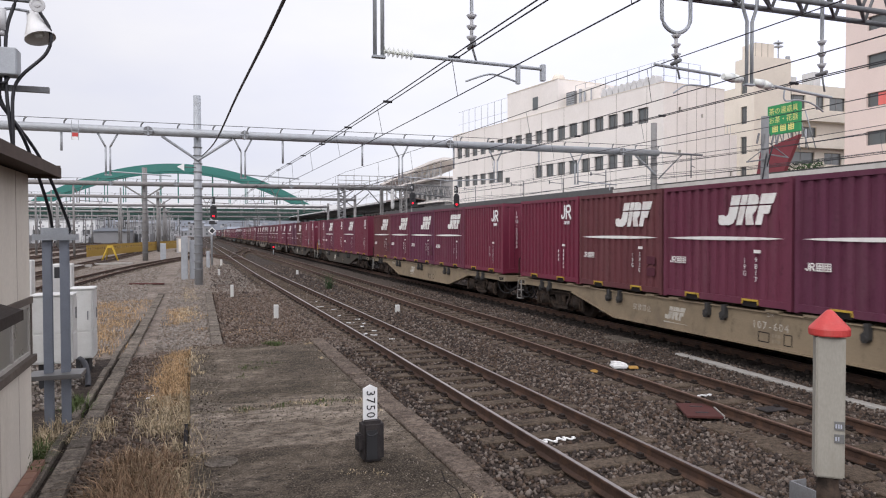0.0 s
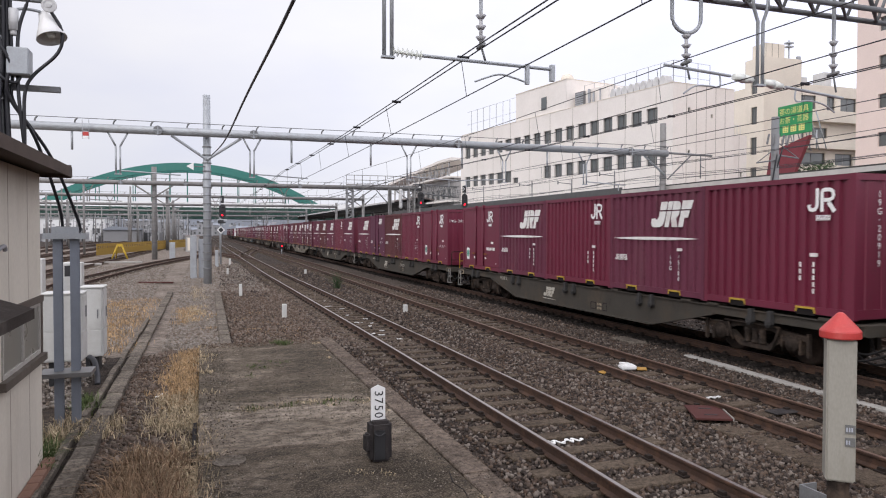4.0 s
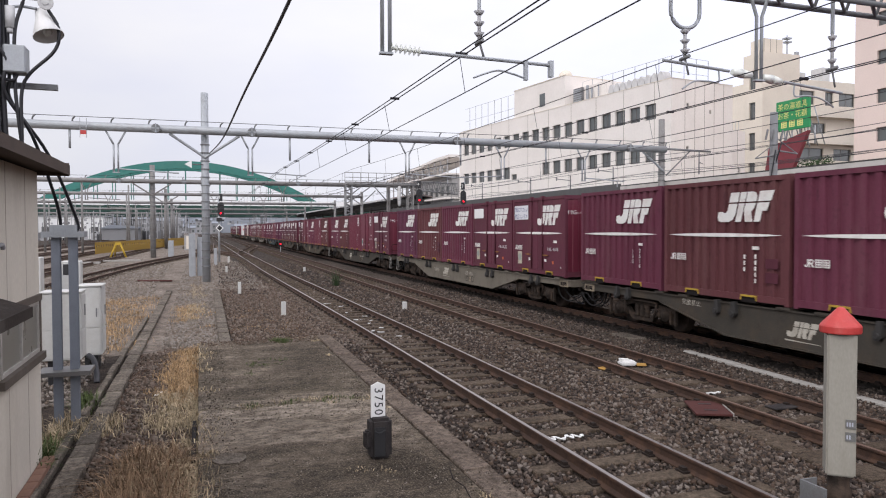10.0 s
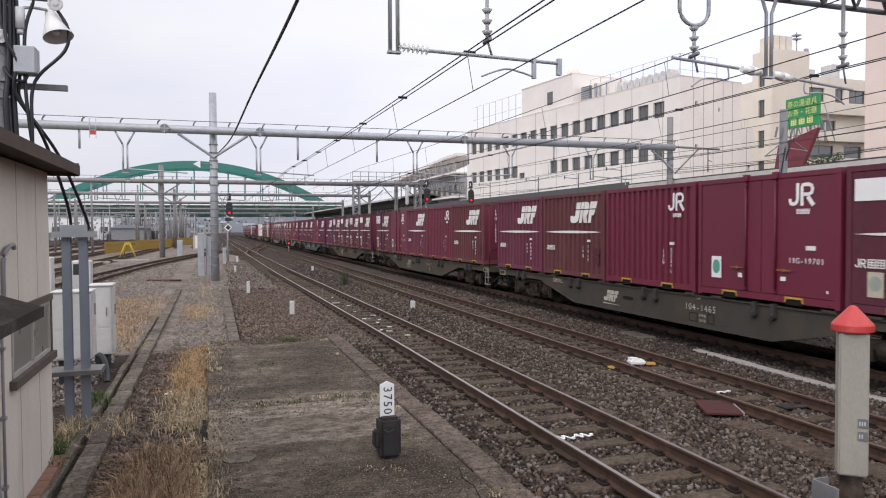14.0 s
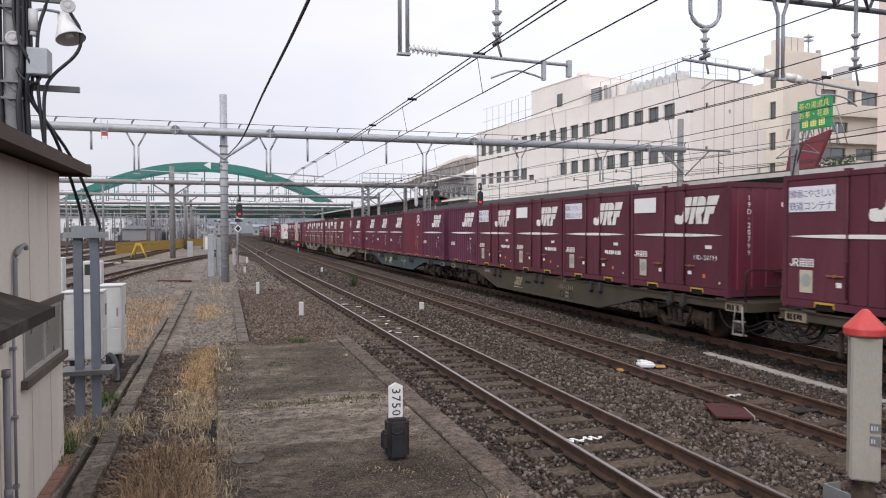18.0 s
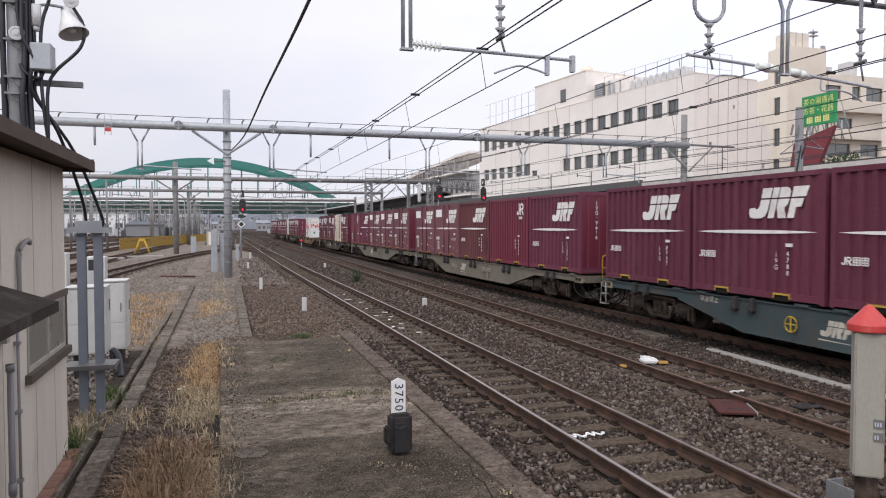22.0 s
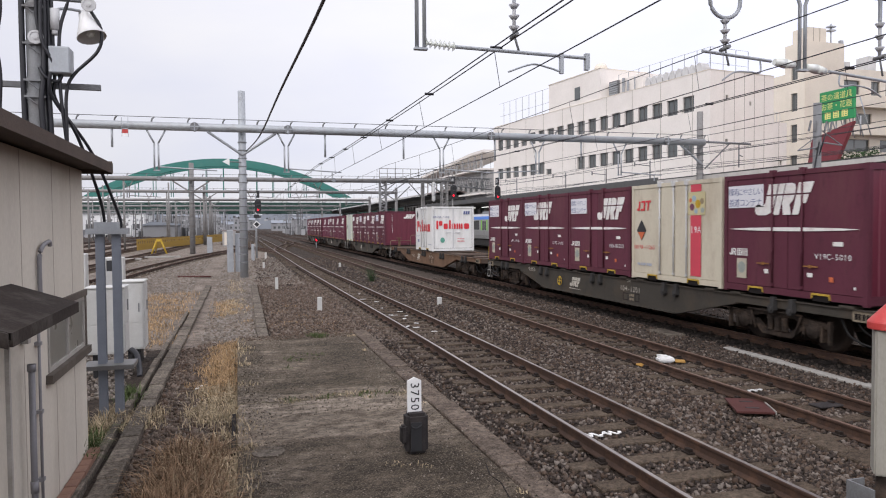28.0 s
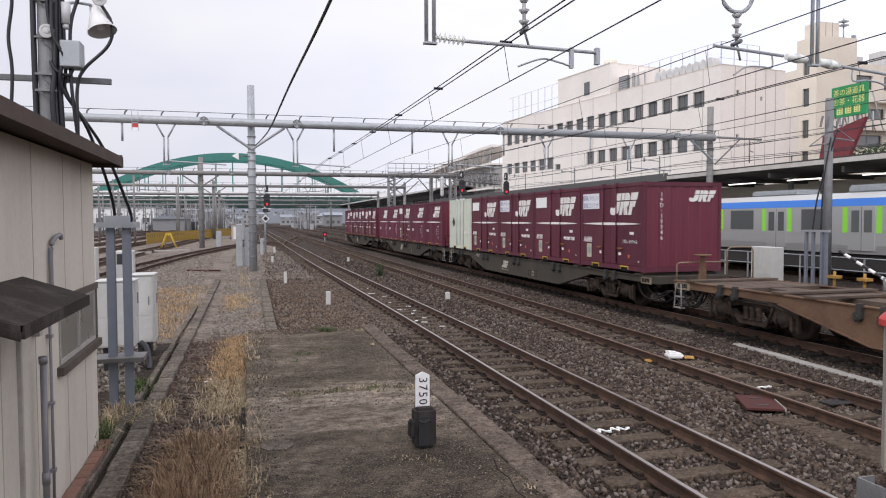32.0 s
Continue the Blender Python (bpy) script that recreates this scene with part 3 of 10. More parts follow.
def scuffed(m, colour, amount):
    """Small dark scuffs and rust bleeds, drawn out downwards."""
    n, l = m.node_tree.nodes, m.node_tree.links
    b = n["Principled BSDF"]
    tc = n.new("ShaderNodeTexCoord")
    mp = n.new("ShaderNodeMapping")
    mp.inputs["Scale"].default_value = (1, 1, 0.45)
    spots = n.new("ShaderNodeTexNoise")
    spots.inputs["Scale"].default_value = 5.5
    spots.inputs["Detail"].default_value = 7
    spots.inputs["Roughness"].default_value = 0.75
    rng = n.new("ShaderNodeMapRange")
    rng.inputs["From Min"].default_value = 0.56
    rng.inputs["From Max"].default_value = 0.70
    rng.inputs["To Max"].default_value = amount
    mx = n.new("ShaderNodeMixRGB")
    mx.inputs["Color2"].default_value = (*colour, 1)
    l.new(tc.outputs["Object"], mp.inputs["Vector"])
    l.new(mp.outputs["Vector"], spots.inputs["Vector"])
    l.new(spots.outputs["Fac"], rng.inputs["Value"])
    l.new(rng.outputs["Result"], mx.inputs["Fac"])
    l.new(b.inputs["Base Color"].links[0].from_socket, mx.inputs["Color1"])
    l.new(mx.outputs["Color"], b.inputs["Base Color"])


for key, share in (("wine_old", 0.6), ("wine_purple", 0.6), ("wine_dull", 0.65), ("wine_brown", 0.6), ("wine_faded", 0.6), ("wine_new", 0.3), ("wine_end", 0.3)):
    scuffed(M[key], (0.050, 0.018, 0.026), share)
for key in ("frame_tan", "frame_grey", "frame_mid", "frame_olive", "frame_blue", "frame_rust"):
    scuffed(M[key], (0.028, 0.020, 0.016), 0.55)
scuffed(M["cream"], (0.26, 0.19, 0.13), 0.35)
scuffed(M["cwhite"], (0.36, 0.33, 0.29), 0.30)

# ---- shape helpers ----


def quadbox(bm, x0, y0, z0, x1, y1, z1):
    v = [bm.verts.new(p) for p in ((x0, y0, z0), (x1, y0, z0), (x1, y1, z0), (x0, y1, z0), (x0, y0, z1), (x1, y0, z1), (x1, y1, z1), (x0, y1, z1))]
    for f in ((0, 3, 2, 1), (4, 5, 6, 7), (0, 1, 5, 4), (1, 2, 6, 5), (2, 3, 7, 6), (3, 0, 4, 7)):
        bm.faces.new([v[i] for i in f])
    return v


def bevelled(x0, y0, z0, x1, y1, z1, r=0.01, seg=1):
    bm = bmesh.new()
    quadbox(bm, x0, y0, z0, x1, y1, z1)
    bmesh.ops.bevel(bm, geom=bm.edges[:], offset=r, segments=seg, affect="EDGES")
    return bm


def rod(bm, a, b, r, seg=8, r2=None, cap=True):
    """A round bar from a to b."""
    a, b = Vector(a), Vector(b)
    d = (b - a).normalized()
    side = d.cross(Vector((0, 0, 1)) if abs(d.z) < 0.9 else Vector((1, 0, 0))).normalized()
    up = side.cross(d)
    r2 = r if r2 is None else r2
    rings = []
    for c, q in ((a, r), (b, r2)):
        rings.append([bm.verts.new(c + (side * math.cos(i * math.tau / seg) + up * math.sin(i * math.tau / seg)) * q) for i in range(seg)])
    for i in range(seg):
        j = (i + 1) % seg
        f = bm.faces.new((rings[0][i], rings[1][i], rings[1][j], rings[0][j]))
        f.smooth = seg > 5
    if cap:
        bm.faces.new(rings[0])
        bm.faces.new(rings[1][::-1])


def pipe(bm, pts, r, seg=6):
    """A round bar along a line of points, bent smoothly."""
    pts = [Vector(p) for p in pts]
    rings = []
    for i, p in enumerate(pts):
        d = (pts[min(i + 1, len(pts) - 1)] - pts[max(i - 1, 0)]).normalized()
        side = d.cross(Vector((0, 0, 1)) if abs(d.z) < 0.95 else Vector((0, 1, 0))).normalized()
        up = side.cross(d)
        rings.append([bm.verts.new(p + (side * math.cos(k * math.tau / seg) + up * math.sin(k * math.tau / seg)) * r) for k in range(seg)])
    for a, b in zip(rings, rings[1:]):
        for i in range(seg):
            j = (i + 1) % seg
            bm.faces.new((a[i], b[i], b[j], a[j])).smooth = True
    bm.faces.new(rings[0])
    bm.faces.new(rings[-1][::-1])


def smooth_line(pts, n=8):
    """Points on a soft curve through pts."""
    p = [Vector(q) for q in pts]
    out = []
    for i in range(len(p) - 1):
        a, b, c, d = p[max(i - 1, 0)], p[i], p[i + 1], p[min(i + 2, len(p) - 1)]
        for k in range(n):
            t = k / n
            out.append(0.5 * ((2 * b) + (c - a) * t + (2 * a - 5 * b + 4 * c - d) * t * t + (3 * b - a - 3 * c + d) * t ** 3))
    return out + [p[-1]]


def prism(bm, pts, axis, lo, hi):
    """A flat outline pushed out along an axis: pts are pairs in the other two axes."""
    def place(p, h):
        return {"x": (h, p[0], p[1]), "y": (p[0], h, p[1]), "z": (p[0], p[1], h)}[axis]
    a = [bm.verts.new(place(p, lo)) for p in pts]
    b = [bm.verts.new(place(p, hi)) for p in pts]
    bm.faces.new(a)
    bm.faces.new(b[::-1])
    for i in range(len(pts)):
        j = (i + 1) % len(pts)
        bm.faces.new((a[i], b[i], b[j], a[j]))


def spun(bm, profile, centre, axis="z", seg=12):
    """A turned shape from pairs of radius and height."""
    c = Vector(centre)
    rings = []
    for r, h in profile:
        ring = []
        for i in range(seg):
            a, b = math.cos(i * math.tau / seg) * r, math.sin(i * math.tau / seg) * r
            ring.append(bm.verts.new(c + Vector({"z": (a, b, h), "x": (h, a, b), "y": (a, h, b)}[axis])))
        rings.append(ring)
    for a, b in zip(rings, rings[1:]):
        for i in range(seg):
            j = (i + 1) % seg
            bm.faces.new((a[i], a[j], b[j], b[i])).smooth = True
    bm.faces.new(rings[0])
    bm.faces.new(rings[-1][::-1])


def mesh_from(bm, name, material):
    bmesh.ops.recalc_face_normals(bm, faces=bm.faces[:])
    me = bpy.data.meshes.new(name)
    bm.to_mesh(me)
    bm.free()
    me.materials.append(material)
    return me


def part(name, bm, material, parent, label="", at=None):
    """Links a shape as one mesh under a thing or a part; bm may be a finished mesh that alike parts share."""
    me = bm if isinstance(bm, bpy.types.Mesh) else mesh_from(bm, name, material)
    ob = new(name, me)
    ob.parent = parent
    if at is not None:
        ob.location = at
    return tagged(ob, label)


def split_part(name, bm, material, parent, label=""):
    """Links each separate shape of bm as a part of its own."""
    bm.verts.index_update()
    seen, groups = set(), []
    for v in bm.verts:
        if v.index in seen:
            continue
        stack, group = [v], []
        seen.add(v.index)
        while stack:
            w = stack.pop()
            group.append(w)
            for e in w.link_edges:
                o = e.other_vert(w)
                if o.index not in seen:
                    seen.add(o.index)
                    stack.append(o)
        groups.append(group)
    for group in groups:
        at = {v.index: i for i, v in enumerate(group)}
        faces = [tuple(at[v.index] for v in f.verts) for f in bm.faces if f.verts[0].index in at] if len(groups) < 3 else list({f: tuple(at[v.index] for v in f.verts) for w in group for f in w.link_faces}.values())
        me = bpy.data.meshes.new(name)
        me.from_pydata([tuple(v.co) for v in group], [], faces)
        me.update()
        me.materials.append(material)
        part(name, me, None, parent, label)
    bm.free()


def thing(name, label, category, group="", kind="", at=(0, 0, 0), turn=0.0):
    ob = new(name)
    ob.empty_display_size = 0.2
    ob.matrix_basis = pose(at[0], at[1], at[2], 0, 0, turn)
    return tagged(ob, label, category, group, kind)


def solid(name, bm, material, label="", category="", group="", kind="", at=(0, 0, 0)):
    me = bm if isinstance(bm, bpy.types.Mesh) else mesh_from(bm, name, material)
    ob = new(name, me)
    ob.location = at
    return tagged(ob, label, category, group, kind)


def raw_mesh(name, verts, faces, material):
    me = bpy.data.meshes.new(name)
    me.from_pydata(verts, [], faces)
    me.update()
    me.materials.append(material)
    return me


# ---- letters: one flat outline a character, made once ----
GLYPH = {}


def glyph(ch):
    if ch not in GLYPH:
        cu = bpy.data.curves.new("letter", "FONT")
        cu.body = ch
        cu.resolution_u = 2
        cu.align_x = "CENTER"
        ob = bpy.data.objects.new("letter", cu)
        scene.collection.objects.link(ob)
        dg = bpy.context.evaluated_depsgraph_get()
        me = bpy.data.meshes.new_from_object(ob.evaluated_get(dg))
        co = np.array([tuple(v.co) for v in me.vertices]).reshape(-1, 3)
        GLYPH[ch] = (co, [tuple(p.vertices) for p in me.polygons])
        bpy.data.objects.remove(ob)
        bpy.data.meshes.remove(me)
    return GLYPH[ch]


for ch in "0123456789GDAVC-":
    glyph(ch)


def lettering(bm, text, origin, across, up, size, step=0.62, down=False):
    """Adds letters: origin is the first one's foot, across and up are unit directions; down stacks them in a column."""
    o, a, u = Vector(origin), Vector(across), Vector(up)
    for i, ch in enumerate(text):
        co, faces = glyph(ch)
        base = o - u * (size * 0.90 * i) if down else o + a * (size * step * i)
        vs = [bm.verts.new(base + a * (c[0] * size) + u * (c[1] * size)) for c in co]
        for f in faces:
            try:
                bm.faces.new([vs[k] for k in f])
            except ValueError:
                pass

# ---- ground, tracks and paving ----
GROUND = -0.17
b = bmesh.new()
for v in ((-2500, -2500), (2500, -2500), (2500, 2500), (-2500, 2500)):
    b.verts.new((*v, GROUND - 0.02))
b.faces.new(b.verts[:])
solid("ground", b, M["ballast"], "brown stony railway ground", "ground", kind="structure")


def near_line(y):
    return 4.52 - 0.011 * min(max(y - 16, 0), 28) + 0.0 * y


def mid_line(y):
    return 7.84 + 0.004 * min(max(y - 8, 0), 45)


def train_line(y):
    return TRACK_TRAIN


TRACK_TRAIN = 11.60


def yard_line(y):
    """The yard lead that swings in towards the main line."""
    return -7.6 + 0.075 * (y - 20) + 0.0016 * max(y - 38, 0) ** 2 if y < 85 else min(3.4, -7.6 + 0.075 * 65 + 0.0016 * 47 ** 2 + 0.02 * (y - 85))


def rail_mesh(line, offset, y0, y1, step, bright):
    prof = [(-0.065, -0.153), (0.065, -0.153), (0.065, -0.138), (0.012, -0.115), (0.010, -0.045), (0.032, -0.030), (0.033, -0.006), (0.024, 0.0), (-0.024, 0.0), (-0.033, -0.006), (-0.032, -0.030), (-0.010, -0.045), (-0.012, -0.115), (-0.065, -0.138)]
    n = max(2, int((y1 - y0) / step) + 1)
    ys = [y0 + (y1 - y0) * i / (n - 1) for i in range(n)]
    verts = [(line(y) + offset + px, y, pz) for y in ys for px, pz in prof]
    k = len(prof)
    faces = [(i * k + j, i * k + (j + 1) % k, (i + 1) * k + (j + 1) % k, (i + 1) * k + j) for i in range(n - 1) for j in range(k)]
    me = raw_mesh("rail", verts, faces, M["railside"])
    me.materials.append(M["railtop" if bright else "railtop_dull"])
    for i, p in enumerate(me.polygons):
        if i % k == 7:
            p.material_index = 1
    return me


def sleeper_mesh():
    b = bmesh.new()
    quadbox(b, -1.05, -0.12, GROUND - 0.05, 1.05, 0.12, -0.142)
    bmesh.ops.bevel(b, geom=b.edges[:], offset=0.012, segments=1, affect="EDGES")
    body = set(b.faces)
    for sx in (-1, 1):
        for d in (-0.095, 0.095):
            x = sx * 0.565 + d
            quadbox(b, x - 0.045, -0.075, -0.146, x + 0.045, 0.075, -0.122)
            quadbox(b, x - 0.028, -0.04, -0.122, x + 0.028, 0.04, -0.085)
    for f in b.faces:
        if f not in body:
            f.material_index = 1
    me = mesh_from(b, "sleeper", M["sleeper"])
    me.materials.append(M["clip"])
    return me


SLEEPER = sleeper_mesh()
# freight track sleepers, darkened by colour for the shade under the train
OILY_SHADED_SLEEPER = SLEEPER.copy()
OILY_SHADED_SLEEPER.materials[0] = M["oily_shaded"]


def track(name, label, line, y0, y1, bright, near, oily_shaded=False):
    t = tagged(new(name), label, "track", "", "structure")
    for s in (-0.565, 0.565):
        part("rail", rail_mesh(line, s, y0, y1, 4.0, bright), None, t)
    y = y0 if y0 > 2.0 else 2.0 - 0.62 * 12
    far = bmesh.new()
    while y < min(y1, 130):
        if y < near:
            part("sleeper", OILY_SHADED_SLEEPER if oily_shaded else SLEEPER, None, t, at=(line(y), y, random.uniform(-0.012, 0.0)))
        else:
            x = line(y)
            quadbox(far, x - 1.05, y - 0.12, GROUND - 0.05, x + 1.05, y + 0.12, -0.16)
        y += 0.62
    part("far_sleepers", far, M["oily_shaded" if oily_shaded else "sleeper"], t)["kind"] = "stuff"
    return t


track("track_1", "main line with bright rail heads on sunken sleepers", near_line, -6, 420, True, 46)
track("track_2", "rust-brown main line on sunken sleepers", mid_line, -6, 420, False, 46)
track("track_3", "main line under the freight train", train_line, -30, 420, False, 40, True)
track("track_4", "rusty yard lead curving towards the main line", yard_line, 24, 140, False, 70)
for i, (x0, s, ya) in enumerate(((-9.6, 0.045, 40), (-13.4, 0.03, 45), (-17.4, 0.03, 50), (-21.5, 0.02, 50), (-26.0, 0.02, 55))):
    track("track_%d" % (i + 5), "rusty yard siding", (lambda y, a=x0, k=s: a + k * (y - 40)), ya, 330, False, 0)
for i, x in enumerate((15.8, 20.0, 26.0)):
    track("track_%d" % (i + 10), "siding beyond the freight train", (lambda y, a=x: a), -20, 330, False, 0)

def crossover(a, b2, y0, y1):
    """A slanted line between two tracks that leaves and joins them softly."""
    def line(y):
        u = min(1, max(0, (y - y0) / (y1 - y0)))
        return a + (b2 - a) * u * u * (3 - 2 * u)
    return line


track("track_13", "crossover between the main lines", crossover(4.25, 7.95, 74, 118), 74, 118, False, 0)
track("track_14", "turnout leading from the main line to the yard", crossover(4.2, -1.5, 66, 112), 66, 125, False, 0)

# loose ballast, stone by stone, thick near the camera and thinner far away
def stones(name, label, spans, material, seed, clear=False, base=GROUND - 0.03, rise=0.035):
    rng = np.random.default_rng(seed)
    corners = np.array([(1, 0, 0), (-1, 0, 0), (0, 1, 0), (0, -1, 0), (0, 0, 1), (0, 0, -1)], float)
    faces8 = np.array([(0, 2, 4), (2, 1, 4), (1, 3, 4), (3, 0, 4), (2, 0, 5), (1, 2, 5), (3, 1, 5), (0, 3, 5)])
    allv, count = [], 0
    for x0, x1, y0, y1, n, size in spans:
        u = rng.random(n)
        y = y0 + (y1 - y0) * u ** 1.35
        x = x0 + (x1 - x0) * rng.random(n)
        z = base + rng.random(n) * rise
        if clear:
            for c, share in ((4.52, 0.93), (7.86, 0.6), (11.6, 0.5)):
                on = (np.abs(x - c) < 1.06) & (np.abs((y - 2.0 + 0.31) % 0.62 - 0.31) < 0.125) & (rng.random(n) < share)
                z = np.where(on, z - 0.09, z)
        for c in (4.52, 7.86, 11.6):
            inside = np.abs(x - c) < 0.5
            z = np.where(inside, z - 0.005, z)
        shape_ = corners[None] * (size * (0.6 + 0.8 * rng.random((n, 1, 1)))) * (0.65 + 0.7 * rng.random((n, 6, 1)))
        q = rng.normal(size=(n, 4))
        q /= np.linalg.norm(q, axis=1)[:, None]
        w, a, b_, c_ = q.T
        rot = np.stack([1 - 2 * (b_ * b_ + c_ * c_), 2 * (a * b_ - c_ * w), 2 * (a * c_ + b_ * w), 2 * (a * b_ + c_ * w), 1 - 2 * (a * a + c_ * c_), 2 * (b_ * c_ - a * w), 2 * (a * c_ - b_ * w), 2 * (b_ * c_ + a * w), 1 - 2 * (a * a + b_ * b_)], -1).reshape(n, 3, 3)
        v = np.einsum("nij,nkj->nki", rot, shape_) + np.stack([x, y, z], -1)[:, None]
        allv.append(v.reshape(-1, 3))
        count += n
    v = np.concatenate(allv)
    f = (np.arange(count)[:, None, None] * 6 + faces8[None]).reshape(-1, 3)
    me = bpy.data.meshes.new(name)
    me.vertices.add(len(v))
    me.vertices.foreach_set("co", v.astype(np.float32).ravel())
    me.loops.add(len(f) * 3)
    me.loops.foreach_set("vertex_index", f.astype(np.int32).ravel())
    me.polygons.add(len(f))
    me.polygons.foreach_set("loop_start", np.arange(len(f), dtype=np.int32) * 3)
    me.update(calc_edges=True)
    me.materials.append(material)
    tagged(new(name, me), label, "ballast", kind="stuff")


stones("ballast_stones", "crushed brown-grey track ballast between the rails", [
    (2.95, 3.85, 5.0, 16.5, 3800, 0.030), (3.95, 5.1, 4.6, 18, 7600, 0.030), (5.2, 7.2, 5.2, 16, 15000, 0.031), (7.3, 8.4, 6.0, 18, 5600, 0.031), (8.5, 10.35, 6.8, 18, 5600, 0.027),
    (3.0, 7.3, 16, 30, 10500, 0.038), (7.3, 10.35, 18, 34, 5200, 0.036), (1.0, 9.0, 30, 60, 5500, 0.05), (12.9, 15.5, 8, 40, 2400, 0.040)], M["stone"], 7, True)
stones("rubble_gravel", "grey-brown rubble gravel between trough and apron", [(-1.22, -0.05, 6.0, 16.5, 7600, 0.024), (-1.22, -0.05, 6.0, 16.5, 700, 0.045), (-0.9, 2.5, 16.25, 16.95, 900, 0.026)], M["stone_brown"], 19)
stones("spilled_gravel", "gravel spilled over the apron's far edge", [(0.0, 2.55, 15.95, 16.6, 420, 0.018)], M["stone_brown"], 23, base=-0.002, rise=0.008)
# oily stones and bed sheet whose colour also carries the train's shade
stones("oily_ballast", "oily ballast with the train's shade painted in", [(10.25, 13.0, 4.0, 20, 8500, 0.034), (10.25, 13.0, 20, 48, 4500, 0.045)], M["oily_shaded_stone"], 17, True)
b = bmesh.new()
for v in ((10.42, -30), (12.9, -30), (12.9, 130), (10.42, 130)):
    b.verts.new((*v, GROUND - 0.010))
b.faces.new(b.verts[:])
solid("track_bed", b, M["oily_shaded"], "oily bed of the freight track, shade under the train painted in", "ground", kind="structure")
b = bmesh.new()
for v in ((7.0, 2), (10.40, 2), (10.40, 60), (7.0, 60)):
    b.verts.new((*v, GROUND - 0.013))
b.faces.new(b.verts[:])
solid("track_verge", b, M["dust"], "dusty grey-brown grit beside the freight track", "ground", kind="structure")
b = bmesh.new()
for v in ((-1.25, 4), (-0.04, 4), (-0.04, 16.5), (-1.25, 16.5)):
    b.verts.new((*v, GROUND - 0.012))
b.faces.new(b.verts[:])
solid("rubble_bed", b, M["dust"], "dusty rubble bed beside the apron", "ground", kind="structure")
stones("brown_gravel", "reddish-brown gravel behind the apron", [(0.72, 3.75, 16.5, 36, 13000, 0.030)], M["stone_brown"], 12)
stones("gravel_stones", "pale brown gravel beside the yard lead", [
    (-0.9, 0.4, 17, 36, 3000, 0.034), (-3.8, -1.9, 12, 34, 5200, 0.034), (-7.5, -2.0, 26, 60, 6500, 0.048), (-1.0, 3.0, 33, 62, 4200, 0.046)], M["gravel_stone"], 8)
b = bmesh.new()
for v in ((-40, 16.5), (0.45, 16.5), (0.7, 36), (2.6, 60), (2.6, 130), (-40, 130)):
    b.verts.new((*v, GROUND - 0.014))
b.faces.new(b.verts[:])
solid("yard_ground", b, M["gravel"], "pale brown gravel ground of the yard", "ground", kind="structure")

# the worn concrete apron, its edging stones and the cable troughs
apron = tagged(new("apron"), "stained old concrete apron beside the track", "paving", "", "structure")
for y0, y1 in ((-2.2, 10.28), (10.30, 16.5)):
    part("slab", bevelled(-0.05, y0, GROUND - 0.1, 2.565, y1, 0.0 - 0.006 * (y0 > 7.06), 0.012), M["concrete"], apron)
edge_mesh = mesh_from(bevelled(0, 0, -0.32, 0.325, 0.888, 0.012, 0.015), "edging_stone", M["kerb"])
for i in range(21):
    part("edging_stone", edge_mesh, None, apron, at=(2.59 + random.uniform(-0.012, 0.010), -2.2 + i * 0.90, random.uniform(-0.014, 0.006)))

b = bmesh.new()
pipe(b, [(2.38, 5.4, 0.0), (2.41, 5.75, 0.0), (2.37, 6.0, 0.0), (2.43, 6.35, 0.0), (2.40, 6.6, 0.0), (2.47, 6.9, 0.0)], 0.007, 4)
part("crack", b, M["pocketdark"], apron, "dark crack")
b = bmesh.new()
quadbox(b, -0.12, 8.2, GROUND - 0.05, -0.07, 9.9, -0.03)
part("edge_strip", b, M["pocketdark"], apron, "dark broken edge strip")

trough = tagged(new("cable_trough"), "weathered concrete cable trough with lids", "cable trough", "", "structure")
lid = mesh_from(bevelled(-0.115, 0, -0.24, 0.115, 0.49, 0, 0.012), "trough_lid", M["trough"])
side = mesh_from(bevelled(-0.05, 0, -0.24, 0.05, 0.985, 0, 0.012), "trough_wall", M["trough"])
for i in range(54):
    y = 6.0 + i * 0.5
    x = -1.355 + 0.003 * (y - 10)
    part("trough_lid", lid, None, trough, at=(x + random.uniform(-0.008, 0.008), y, -0.10 + random.uniform(-0.012, 0.012)))
for i in range(17):
    y = 6.0 + i * 1.0
    part("trough_wall", side, None, trough, at=(-1.60 + 0.004 * (y - 10) + random.uniform(-0.01, 0.01), y, -0.095 + random.uniform(-0.015, 0.015)))
trough2 = tagged(new("cable_trough_far"), "narrow concrete cable trough in the ballast", "cable trough", "", "structure")
lid2 = mesh_from(bevelled(-0.13, 0, -0.24, 0.13, 0.485, 0, 0.01), "trough_lid", M["trough"])
for i in range(32):
    part("trough_lid", lid2, None, trough2, at=(0.53 + 0.004 * i, 16.6 + i * 0.5, -0.09 + random.uniform(-0.01, 0.01)))

stones("grit", "grit and crumbs strewn over the apron", [(0.0, 2.5, 4.6, 9.5, 1500, 0.007), (0.0, 2.5, 9.4, 10.6, 700, 0.009), (0.0, 2.5, 10.5, 16.3, 700, 0.008), (2.2, 2.9, 5.0, 16, 900, 0.010), (0.0, 0.4, 5, 16, 900, 0.010)], M["grit"], 31, base=0.0, rise=0.006)

# pale kerb beside the train's track
kerb = tagged(new("kerb"), "pale concrete kerb along the freight track", "kerb", "", "structure")
kerb_stone = mesh_from(bevelled(-0.095, 0, -0.3, 0.095, 0.72, 0.0, 0.015), "kerb_stone", M["pale"])
